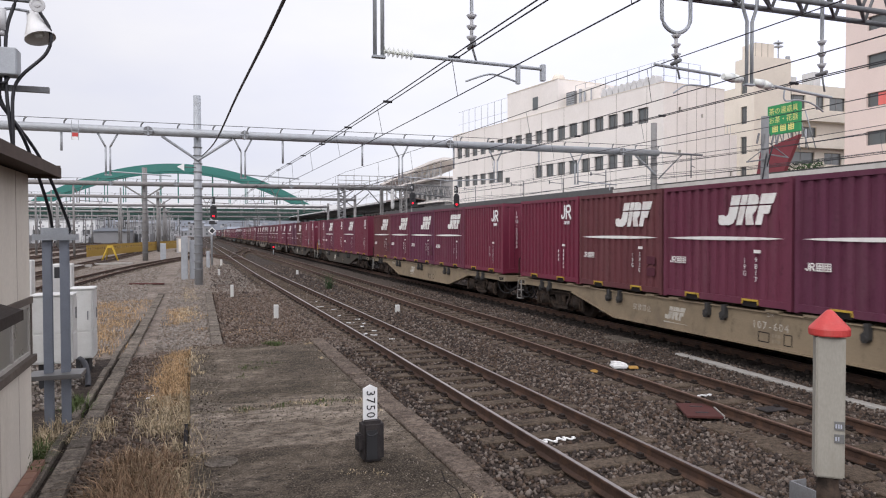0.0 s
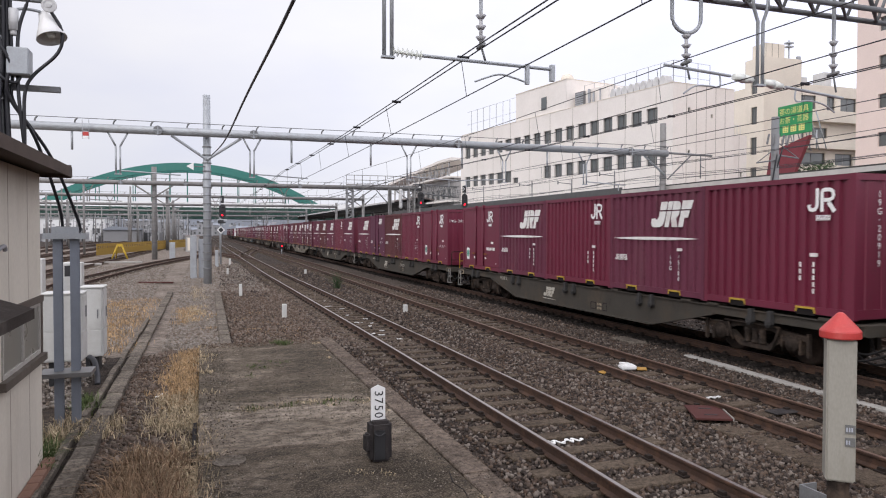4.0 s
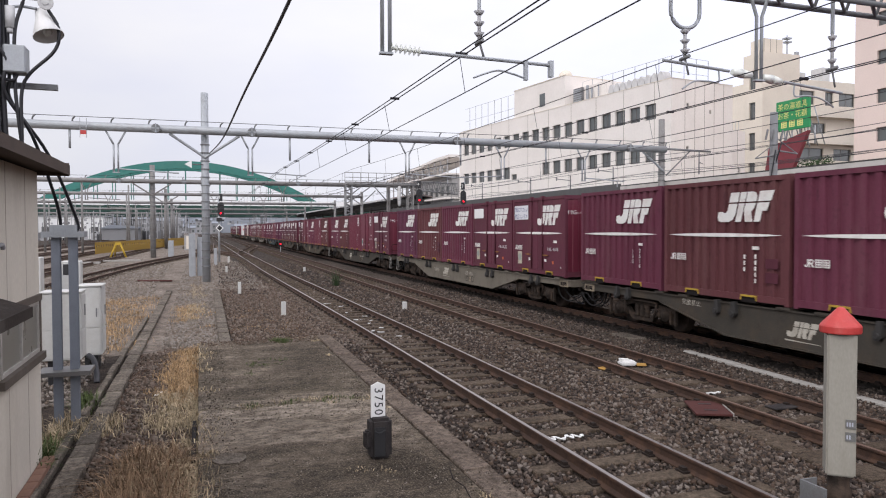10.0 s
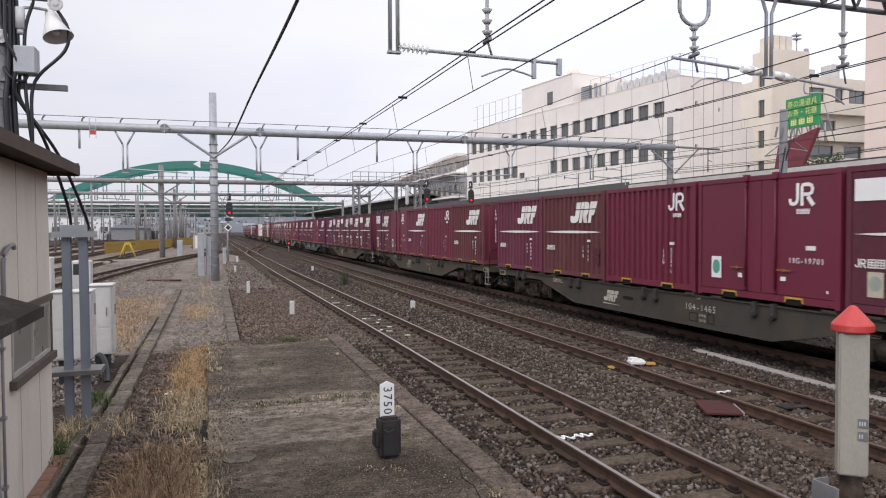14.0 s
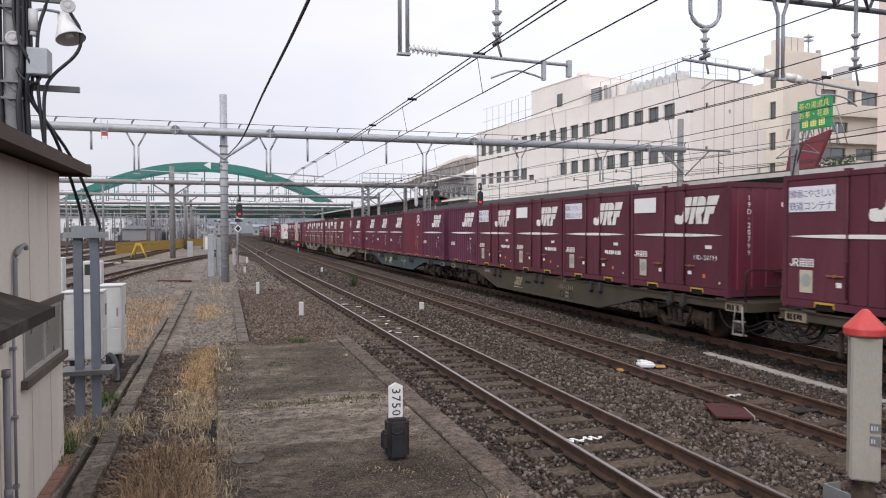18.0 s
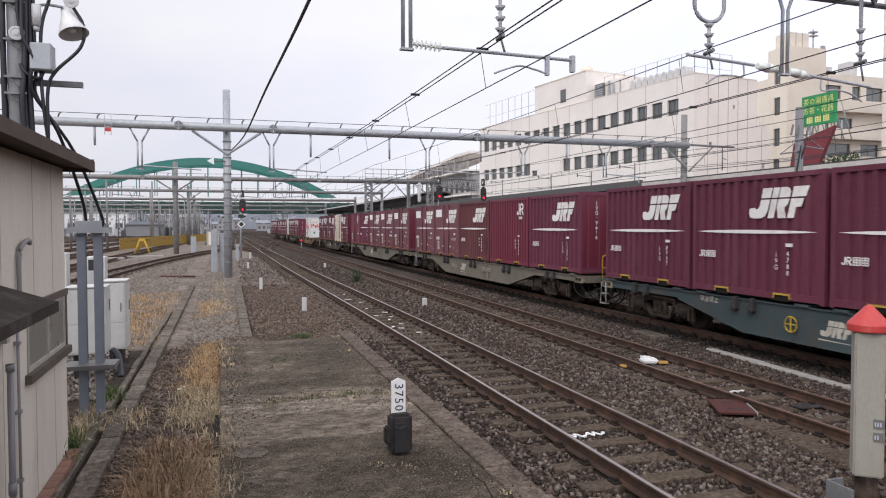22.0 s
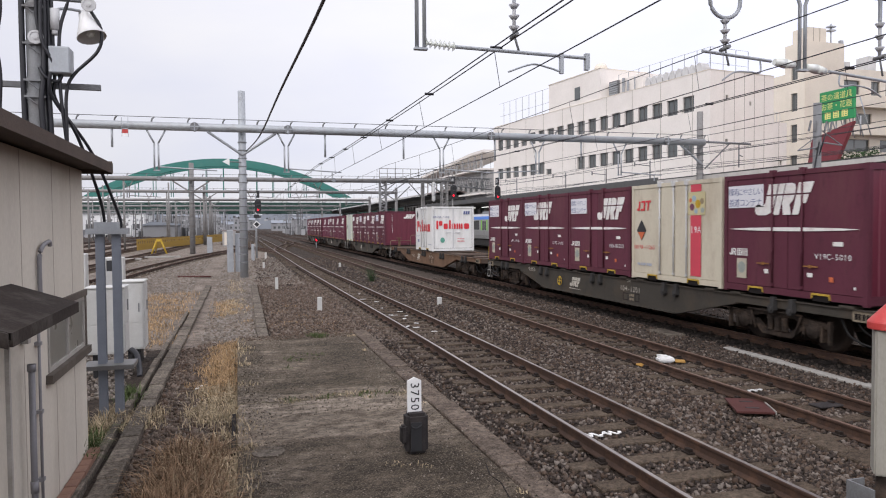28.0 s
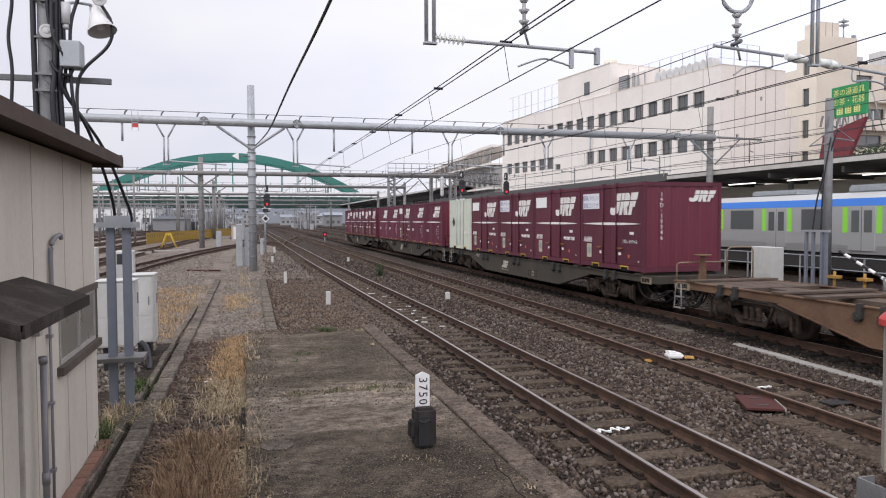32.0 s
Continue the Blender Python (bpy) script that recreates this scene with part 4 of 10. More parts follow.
KERB_LINE = [(9.86, 4.4), (9.85, 6.0), (9.86, 7.6), (9.88, 9.1), (9.93, 10.5), (10.0, 11.6), (10.10, 12.5)]
for (xa, ya), (xb, yb2) in zip(KERB_LINE, KERB_LINE[1:]):
    for q in (0.0, 0.5):
        st = part("kerb_stone", kerb_stone, None, kerb, at=(xa + (xb - xa) * q + random.uniform(-0.012, 0.012), ya + (yb2 - ya) * q, -0.128 + random.uniform(-0.018, 0.008) - (0.012 if ya > 11 else 0)))
        st.rotation_euler = (random.uniform(-0.02, 0.02), random.uniform(-0.05, 0.05), math.atan2(xa - xb, yb2 - ya))
solid("loose_slab", bevelled(-0.20, -0.50, -0.06, 0.20, 0.50, 0.02, 0.01), M["trough"], "flat concrete slab lying beside the freight track", "slab", at=(10.05, 14.9, GROUND + 0.02))
lids = tagged(new("trough_lids_in_ballast"), "tan concrete lids sunk in the ballast", "cable trough", "", "structure")
lid3 = mesh_from(bevelled(-0.16, 0, -0.1, 0.16, 0.46, 0, 0.012), "trough_lid", M["sleeper"])
for i in range(6):
    part("trough_lid", lid3, None, lids, at=(6.80 + random.uniform(-0.06, 0.06), 4.95 + i * 0.49, GROUND + 0.03 + random.uniform(-0.012, 0.012))).rotation_euler = (0, 0, random.uniform(-0.12, 0.12))


def blades(name, label, regions, material, seed, base=GROUND - 0.02):
    """Dry or green blades, thin three-sided leaves bent over."""
    rng = np.random.default_rng(seed)
    verts, faces = [], []
    for x0, x1, y0, y1, n, h, spread in regions:
        cx = rng.uniform(x0, x1, max(1, n // 14))
        cy = rng.uniform(y0, y1, max(1, n // 14))
        for i in range(n):
            j = rng.integers(len(cx))
            x, y = cx[j] + rng.normal() * spread, cy[j] + rng.normal() * spread
            L = h * rng.uniform(0.45, 1.15)
            a = rng.uniform(0, math.tau)
            lean = rng.uniform(0.1, 1.3)
            w = 0.004 + 0.004 * rng.random()
            dx, dy = math.cos(a), math.sin(a)
            k = len(verts)
            z = base
            for s, t, q in ((0.0, 0.0, 1.0), (lean * 0.35, 0.55, 0.8), (lean, 1.0 - 0.42 * lean, 0.15)):
                px, py, pz = x + dx * s * L, y + dy * s * L, z + t * L
                verts += [(px - dy * w * q, py + dx * w * q, pz), (px + dy * w * q, py - dx * w * q, pz)]
            faces += [(k, k + 1, k + 3, k + 2), (k + 2, k + 3, k + 5, k + 4)]
    me = raw_mesh(name, verts, faces, material)
    return tagged(new(name, me), label, "grass", kind="stuff")


blades("dry_grass", "orange-brown dry grass along the trough", [(-0.50, -0.06, 11.4, 16.4, 4000, 0.14, 0.11), (-0.35, 0.35, 16.3, 17.2, 420, 0.12, 0.09), (-0.05, 0.25, 15.2, 16.4, 260, 0.10, 0.07), (-0.75, -0.1, 21.5, 26, 700, 0.16, 0.13), (0.9, 2.6, 17, 24, 260, 0.08, 0.15), (-3.4, -1.7, 17.0, 30, 4200, 0.16, 0.22), (0.0, 0.4, 17, 24, 70, 0.13, 0.1), (-0.12, 0.2, 11.0, 16.3, 620, 0.11, 0.10), (-0.75, -0.35, 11.5, 15.0, 420, 0.13, 0.12)], M["drygrass"], 1)
blades("brown_stalks", "brown dead stalks in the rubble", [(-0.80, -0.26, 6.3, 8.5, 3000, 0.40, 0.09), (-0.85, -0.5, 6.2, 7.6, 700, 0.44, 0.07)], M["browngrass"], 5)
blades("straw_grass", "pale straw tufts beside the apron", [(-0.60, 0.02, 9.9, 12.0, 1700, 0.18, 0.14), (-0.22, 0.06, 6.2, 8.3, 1300, 0.28, 0.08), (-0.7, -0.2, 6.6, 8.6, 650, 0.36, 0.09), (-0.1, 0.14, 10.2, 11.6, 500, 0.13, 0.06), (-1.5, -1.15, 10.0, 11.0, 420, 0.17, 0.10), (-1.9, -1.7, 9.2, 11.0, 380, 0.24, 0.07), (-0.3, 0.05, 8.8, 9.6, 260, 0.18, 0.06), (2.0, 2.6, 16.1, 16.9, 260, 0.18, 0.06), (-0.5, 0.1, 22, 27, 420, 0.18, 0.12), (-0.4, 0.2, 28, 36, 260, 0.2, 0.12), (0.9, 2.4, 16.5, 17.0, 350, 0.10, 0.10), (1.62, 2.0, 6.85, 7.1, 60, 0.04, 0.06), (0.0, 0.5, 10.1, 10.5, 420, 0.14, 0.07)], M["strawgrass"], 2)
blades("green_weeds", "green weed tufts at the foot of walls", [(-1.80, -1.70, 8.7, 9.6, 260, 0.34, 0.05), (-1.75, -1.6, 11.4, 12.2, 300, 0.26, 0.06), (1.9, 2.4, 16.2, 16.9, 240, 0.16, 0.06), (0.6, 1.9, 10.0, 13.5, 260, 0.19, 0.1), (1.45, 1.85, 15.6, 16.4, 300, 0.24, 0.06), (0.7, 2.2, 10.2, 10.5, 260, 0.19, 0.06)], M["greengrass"], 3)

blades("apron_straw", "straw and dead grass spilling over the apron's edge", [(-0.1, 0.1, 5.6, 16.2, 420, 0.08, 0.09), (1.55, 2.0, 6.85, 7.2, 40, 0.04, 0.06), (0.1, 2.4, 10.1, 10.5, 160, 0.05, 0.06), (2.4, 2.6, 5.5, 16, 120, 0.06, 0.04)], M["strawgrass"], 41, base=-0.005)
blades("apron_moss_weeds", "small green weeds in the apron's cracks", [(0.5, 2.2, 10.1, 10.5, 160, 0.05, 0.06), (0.6, 1.6, 11.5, 14.0, 120, 0.05, 0.09), (1.5, 1.8, 15.9, 16.4, 180, 0.12, 0.06)], M["greengrass"], 42, base=-0.005)

# ---- overhead line: gantries, brackets, insulators, wires ----


def insulator(parent, a, bpt, discs, r, material, name="insulator"):
    """A string of porcelain sheds on a thin core from a to b."""
    b = bmesh.new()
    a, bpt = Vector(a), Vector(bpt)
    d = bpt - a
    rod(b, a, bpt, r * 0.35, 8)
    for i in range(discs):
        c = a + d * ((i + 0.5) / discs)
        u = d.normalized() * (d.length / discs * 0.28)
        rod(b, c - u, c + u * 0.2, r, 12, r * 0.5)
    return part(name, b, material, parent)


def gantry(label, y, poles, x0, x1, z, top, r_beam, r_pole, hangers, detail, clips, pole_foot=-0.25, splices=()):
    steel = M["galv"] if y < 50 else M["galv_far"]
    g = thing("overhead_gantry", label, "gantry", "catenary gantries")
    for i, px in enumerate(poles):
        b = bmesh.new()
        rod(b, (px, y, pole_foot), (px, y, top), r_pole, 14, r_pole * 0.9)
        p = part("pole", b, M["galv_far"] if px > 20 else steel, g)
        if detail:
            b = bmesh.new()
            k = 0.6
            while k < z - 0.4:
                rod(b, (px, y, k), (px, y, k + 0.05), r_pole * 1.12, 14)
                k += 0.42
            split_part("band", b, M["galv_dark"], p)
    b = bmesh.new()
    rod(b, (x0, y - r_pole - r_beam, z), (x1, y - r_pole - r_beam, z), r_beam, 14)
    beam = part("beam", b, steel, g)
    if detail:
        b = bmesh.new()
        for x in splices:
            if x < x1:
                rod(b, (x, y - r_pole - 2.3 * r_beam, z), (x, y - r_pole - 0.6 * r_beam, z), r_beam * 1.05, 12)
        split_part("splice_disc", b, M["galv_dark"], beam)
        b = bmesh.new()
        for x in splices:
            if x < x1:
                yf = y - r_pole - 2.3 * r_beam
                for dx, dz in ((1, 0.12), (0.12, 1)):
                    quadbox(b, x - dx * r_beam * 1.1, yf - 0.02, z - dz * r_beam * 1.1, x + dx * r_beam * 1.1, yf, z + dz * r_beam * 1.1)
        split_part("splice_rib", b, M["galv"], beam)
    for px in poles:
        b = bmesh.new()
        for s in (-1, 1):
            if x0 - 0.1 <= px + s * 1.7 <= x1 + 0.1:
                rod(b, (px, y - r_pole, z - 1.35), (px + s * 1.7, y - r_pole - r_beam, z - r_beam), 0.07, 8)
        if b.verts:
            split_part("brace", b, steel, g)
        else:
            b.free()
    if clips:
        b = bmesh.new()
        n = int((x1 - x0) / 1.7)
        for i in range(n + 1):
            x = x0 + (x1 - x0) * i / n
            pipe(b, [(x - 0.02, y - r_pole - r_beam, z + r_beam), (x + 0.01, y - r_pole - r_beam, z + r_beam + 0.14), (x + 0.10, y - r_pole - r_beam, z + r_beam + 0.25)], 0.045, 6)
        split_part("wire_clip", b, M["galv_dark"], beam)
        b = bmesh.new()
        rod(b, (x0, y - r_pole - r_beam, z + r_beam + 0.24), (x1, y - r_pole - r_beam, z + r_beam + 0.24), 0.016, 6)
        part("top_wire", b, M["wire"], beam)
    for hx, low, arm in hangers:
        b = bmesh.new()
        yb = y - r_pole - r_beam
        if arm:
            for s in (-1, 1):
                rod(b, (hx + s * 0.48, yb, z - r_beam * 0.6), (hx + s * 0.10, yb, z - 0.85), 0.045, 8)
                rod(b, (hx + s * 0.10, yb, z - 0.85), (hx + s * 0.10, yb, low), 0.045, 8)
            quadbox(b, hx - 0.16, yb - 0.05, low - 0.05, hx + 0.16, yb + 0.05, low)
        else:
            rod(b, (hx, yb, z - r_beam * 0.6), (hx, yb, low), 0.055, 8)
        h = part("drop_arm", b, steel, g)
        if arm:
            b = bmesh.new()
            rod(b, (hx + 0.1, yb, low + 0.15), (hx + arm * 2.9, yb, low), 0.035, 8)
            rod(b, (hx + arm * 2.4, yb, low - 0.02), (hx + arm * 2.4, yb, low - 0.35), 0.03, 6)
            split_part("cantilever", b, steel, h)
    return g


gantry("grey tubular catenary gantry with a tall banded pole", 38.5, (0.3, 28.4), -16, 28.4, 7.60, 9.6, 0.21, 0.21, [(-3.87, 5.4, 1), (2.54, 5.4, 1), (11.1, 5.5, 1), (16.96, 5.5, -1), (22.4, 5.5, 1), (-5.9, 6.5, 0), (4.58, 6.2, 0), (8.9, 6.2, 0), (14.3, 6.2, 0), (19.8, 6.2, 0)], True, True, splices=(-11.0, -2.02, 2.62, 14.0, 25.6))
tag = thing("hanging_tag", "small red and white tag hung from the gantry beam", "tag")
b = bmesh.new()
for x in (-5.42, -5.13):
    quadbox(b, x, 37.78, 7.0, x + 0.025, 37.80, 7.95)
quadbox(b, -5.42, 37.78, 7.36, -5.105, 37.80, 7.40)
part("frame", b, M["galv"], tag)
b = bmesh.new()
quadbox(b, -5.39, 37.77, 7.16, -5.13, 37.79, 7.35)
part("red_plate", b, M["redcap"], tag, "red plate")
b = bmesh.new()
quadbox(b, -5.39, 37.77, 7.02, -5.13, 37.79, 7.15)
part("white_plate", b, M["white"], tag, "white plate")
arrow = thing("arrow_plate", "white triangular plate bracketed to the tall pole", "plate")
b = bmesh.new()
prism(b, [(-0.70, 5.88), (-0.35, 6.08), (-0.35, 5.68)], "y", 38.15, 38.18)
part("plate", b, M["white"], arrow)
b = bmesh.new()
rod(b, (-0.36, 38.2, 5.88), (0.2, 38.3, 5.88), 0.03, 6)
part("bracket", b, M["galv_dark"], arrow)
gantry("grey tubular catenary gantry farther along the line", 73.5, (-4.3,), -34, 22.4, 7.2, 8.8, 0.22, 0.26, [(-10, 5.4, 1), (0.6, 5.4, 1), (8.0, 5.4, -1), (-16, 5.4, 1), (-22, 5.4, 1)], True, True, splices=(-7.2, -1.4, 9.6))
gantry("distant catenary gantry across the yard", 108.0, (-4.6, 24), -46, 24, 7.6, 8.4, 0.22, 0.24, [(-12, 5.6, 1), (2, 5.6, 1), (9, 5.6, 1), (16, 5.6, 1), (-22, 5.6, 1), (-32, 5.6, 1)], False, True)
gantry("distant catenary gantry across the yard", 142.0, (-5.0, 26), -60, 26, 7.6, 8.4, 0.24, 0.26, [(-12, 5.6, 1), (2, 5.6, 1), (9, 5.6, 1), (16, 5.6, 1), (-22, 5.6, 1), (-32, 5.6, 1), (-44, 5.6, 1)], False, False)
gantry("distant catenary gantry before the bridge", 185.0, (-6.0, 26, -40), -70, 26, 7.6, 8.4, 0.26, 0.28, [(-12, 5.6, 1), (4, 5.6, 1), (16, 5.6, 1), (-26, 5.6, 1), (-48, 5.6, 1)], False, False)
gantry("distant catenary gantry before the bridge", 226.0, (-8.0, 26, -50), -80, 30, 7.4, 8.2, 0.28, 0.3, [(-16, 5.6, 1), (4, 5.6, 1), (16, 5.6, 1), (-34, 5.6, 1), (-62, 5.6, 1)], False, False)

# the near gantry, whose beam lies above the view: drop arms, brackets and insulators at y = 10
near_g = thing("overhead_gantry", "near catenary gantry with drop arms and brackets", "gantry", "catenary gantries")
GY = 10.2
b = bmesh.new()
for x in (-3.4, 16.5):
    rod(b, (x, GY, -0.25), (x, GY, 8.6), 0.2, 14)
split_part("pole", b, M["galv"], near_g)
b = bmesh.new()
for z in (6.74, 7.60):
    for dy in (-0.3, 0.3):
        rod(b, (-3.4, GY + dy, z), (16.5, GY + dy, z), 0.055, 8)
for i in range(25):
    x = -3.2 + i * 0.8
    for dy in (-0.3, 0.3):
        rod(b, (x, GY + dy, 6.74), (x + 0.4, GY + dy, 7.60), 0.03, 6)
        rod(b, (x + 0.4, GY + dy, 7.60), (x + 0.8, GY + dy, 6.74), 0.03, 6)
    rod(b, (x, GY - 0.3, 6.74), (x + 0.8, GY + 0.3, 6.74), 0.03, 6)
part("lattice_beam", b, M["galv_dark"], near_g)
for x0, low in ((2.655, 5.16), (9.61, 5.22)):
    b = bmesh.new()
    for d in (-0.058, 0.058):
        pipe(b, [(x0 + d, GY, low), (x0 + d, GY, 6.35), (x0 + d * 2.8, GY, 6.62), (x0 + d * 3.2, GY, 7.1)], 0.031, 8)
    quadbox(b, x0 - 0.10, GY - 0.05, low - 0.03, x0 + 0.10, GY + 0.05, low)
    part("drop_arm", b, M["galv"], near_g)
b = bmesh.new()
arc = [(8.0 + 0.30 * math.cos(a), GY, 6.28 + 0.28 * math.sin(a)) for a in np.linspace(math.pi, math.tau, 13)]
pipe(b, [(7.70, GY, 7.1)] + arc + [(8.30, GY, 7.1)], 0.034, 8)
part("drop_loop", b, M["galv"], near_g)
b = bmesh.new()
rod(b, (11.35, GY, 6.2), (11.35, GY, 7.1), 0.035, 8)
rod(b, (4.15, GY, 5.95), (4.15, GY, 7.1), 0.03, 8)
split_part("drop_rod", b, M["galv"], near_g)
# brackets: near line to the right of its arm, the next two either side of the second arm
insulator(near_g, (2.72, GY, 5.24), (3.22, GY, 5.21), 7, 0.075, M["porcelain"], "bracket_insulator")
b = bmesh.new()
rod(b, (3.2, GY, 5.21), (5.40, GY, 5.17), 0.028, 8)
quadbox(b, 5.36, GY - 0.04, 4.98, 5.43, GY + 0.04, 5.24)
pipe(b, smooth_line([(4.95, GY, 5.18), (4.95, GY, 4.95), (4.75, GY, 4.98), (4.45, GY, 5.02), (4.05, GY, 4.88)], 5), 0.016, 6)
quadbox(b, 4.92, GY - 0.03, 4.90, 4.98, GY + 0.03, 5.22)
split_part("cantilever", b, M["galv"], near_g)
for x0, x1, z0, z1 in ((9.44, 9.02, 5.29, 5.32), (9.70, 10.12, 5.27, 5.22)):
    b = bmesh.new()
    xm, zm = (x0 + x1) / 2, (z0 + z1) / 2
    rod(b, (x0, GY, z0), (xm, GY, zm), 0.055, 14, 0.085)
    rod(b, (xm, GY, zm), (x1, GY, z1), 0.085, 14, 0.055)
    part("bracket_insulator", b, M["porcelain"], near_g, "smooth white tapered insulator")
b = bmesh.new()
rod(b, (8.95, GY, 5.33), (7.55, GY, 5.42), 0.028, 8)
pipe(b, smooth_line([(8.72, GY, 5.34), (8.72, GY, 5.12), (8.5, GY, 5.12), (8.2, GY, 5.10), (7.95, GY, 4.95)], 5), 0.016, 6)
rod(b, (10.2, GY, 5.22), (11.6, GY, 5.10), 0.028, 8)
pipe(b, smooth_line([(10.45, GY, 5.2), (10.45, GY, 4.98), (10.75, GY, 5.0), (11.1, GY, 4.96), (11.4, GY, 4.82)], 5), 0.016, 6)
split_part("cantilever", b, M["galv"], near_g)
for x, zt, zb in ((4.15, 5.95, 5.45), (8.0, 6.0, 5.5), (11.35, 6.2, 5.55)):
    insulator(near_g, (x, GY, zt), (x, GY, zb), 3, 0.085, M["porcelain_dark"], "hanging_insulator")
    b = bmesh.new()
    rod(b, (x, GY, zb), (x + 0.08, GY, 5.2), 0.018, 6)
    rod(b, (x, GY - 0.12, zb), (x, GY + 0.12, zb - 0.02), 0.035, 6)
    part("wire_clamp", b, M["galv_dark"], near_g)


def overhead_line(label, x, z_top, z_low, twin, y_end=300, sag=0.55, r=0.009):
    """A messenger wire, the contact wire and the droppers between them, hung at every gantry."""
    g = thing("overhead_line", label, "overhead line", "overhead lines")
    spans = [-28, 10.2, 38.2, 73.2, 107.7, 141.7, 184.7, 225.7, 300]
    def height(y):
        for a, c in zip(spans, spans[1:]):
            if a <= y <= c:
                u = (y - a) / (c - a)
                return z_top - sag * 4 * u * (1 - u) + 0.3 * min(1, max(0, (y - 10.2) / 28))
        return z_top + 0.3
    ys = sorted(set([-28 + 3.0 * i for i in range(int((y_end + 28) / 3))] + [s for s in spans if s <= y_end]))
    for k, dx in enumerate((-0.06, 0.06) if twin else (0.0,)):
        b = bmesh.new()
        pipe(b, [(x + dx, y, height(y)) for y in ys], r * (1.25 if twin else 1.0), 5)
        part("messenger_wire", b, M["wire"], g)
    b = bmesh.new()
    pipe(b, [(x + 0.12 * math.sin(y / 11.3), y, z_low) for y in ys], r, 5)
    part("contact_wire", b, M["wire"], g)
    b = bmesh.new()
    y = 1.0
    while y < min(120, y_end):
        rod(b, (x + 0.12 * math.sin(y / 11.3), y, z_low), (x, y, height(y)), 0.006, 4)
        y += 5.0
    split_part("dropper", b, M["wire"], g)
    if twin:
        b = bmesh.new()
        y = 2.5
        while y < 60:
            rod(b, (x - 0.1, y, height(y)), (x + 0.1, y, height(y)), 0.03, 6)
            y += 4.2
        split_part("clip", b, M["wire"], g)
    return g


overhead_line("twin messenger and contact wire over the near track", 4.12, 5.42, 4.81, True, sag=0.08)
overhead_line("messenger and contact wire over the second track", 7.98, 5.55, 4.94, False, sag=0.08)
overhead_line("messenger and contact wire over the freight track", 11.4, 5.50, 4.94, True, sag=0.08)
overhead_line("messenger and contact wire over the siding", 15.8, 5.55, 4.95, False, sag=0.08)
overhead_line("messenger and contact wire over the platform track", 20.2, 5.6, 4.95, False, sag=0.08)

arm = thing("gantry_arm", "grey steel arm beyond the gantry's end post", "gantry arm")
b = bmesh.new()
rod(b, (28.62, 38.3, 7.68), (32.1, 38.3, 7.62), 0.07, 8)
part("bar", b, M["galv_dark"], arm)
b = bmesh.new()
rod(b, (30.44, 38.3, 7.58), (28.62, 38.3, 5.98), 0.045, 6)
part("strut", b, M["galv_dark"], arm)
b = bmesh.new()
rod(b, (31.2, 38.3, 7.6), (31.2, 38.3, 6.1), 0.04, 6)
rod(b, (31.2, 38.3, 6.9), (31.5, 38.3, 6.8), 0.03, 6)
part("hanger", b, M["galv_dark"], arm)
for y, h in ((46.0, 7.2), (52.5, 7.0), (60.0, 7.3), (72.0, 7.6), (82.0, 7.3)):
    m = thing("canopy_mast", "slim grey wire mast standing on the canopy", "mast", "canopy masts", at=(29.6, y, 5.6))
    b = bmesh.new()
    rod(b, (0, 0, -0.2), (0, 0, h - 5.6), 0.045, 6)
    part("shaft", b, M["galv_dark"], m)
    b = bmesh.new()
    rod(b, (0, 0, h - 6.0), (-1.3, 0, h - 5.9), 0.03, 6)
    rod(b, (-1.3, 0, h - 6.05), (-1.3, 0, h - 5.75), 0.05, 6)
    part("arm", b, M["galv_dark"], m)

feeders = thing("feeder_wires", "dark feeder wires strung along the gantries", "wires")
for x, z in ((23.5, 6.4), (25.2, 6.9), (24.6, 5.72), (26.3, 6.0), (28.0, 6.25)):
    b = bmesh.new()
    pipe(b, [(x, y, z - 0.3 * math.sin(math.pi * ((y - 10.2) % 28.3) / 28.3)) for y in range(-12, 125, 3)], 0.013, 5)
    part("wire", b, M["wire"], feeders)
b = bmesh.new()
pipe(b, smooth_line([(0.5, 38.2, 6.45), (0.82, 27, 5.85), (1.02, 17, 5.72), (1.18, 9.4, 5.6), (1.28, 2, 5.65)], 6), 0.026, 7)
solid("feeder_cable", b, M["cable"], "thick black cable slung from the tall pole", "cable")

# ---- buildings, bridge and station behind the tracks ----


def window_mesh(w, h, depth=0.25):
    """Frame and sill of a recessed window; the pane is another mesh."""
    f = bmesh.new()
    t = 0.07
    quadbox(f, -w / 2, -0.02, 0, -w / 2 + t, 0.10, h)
    quadbox(f, w / 2 - t, -0.02, 0, w / 2, 0.10, h)
    quadbox(f, -w / 2 + t, -0.02, 0, w / 2 - t, 0.10, t)
    quadbox(f, -w / 2 + t, -0.02, h - t, w / 2 - t, 0.10, h)
    quadbox(f, -t / 2, 0.0, t, t / 2, 0.09, h - t)
    p = bmesh.new()
    quadbox(p, -w / 2 + t, 0.03, t, w / 2 - t, 0.05, h - t)
    return mesh_from(f, "window_frame", M["winframe"]), mesh_from(p, "pane", M["pane"])


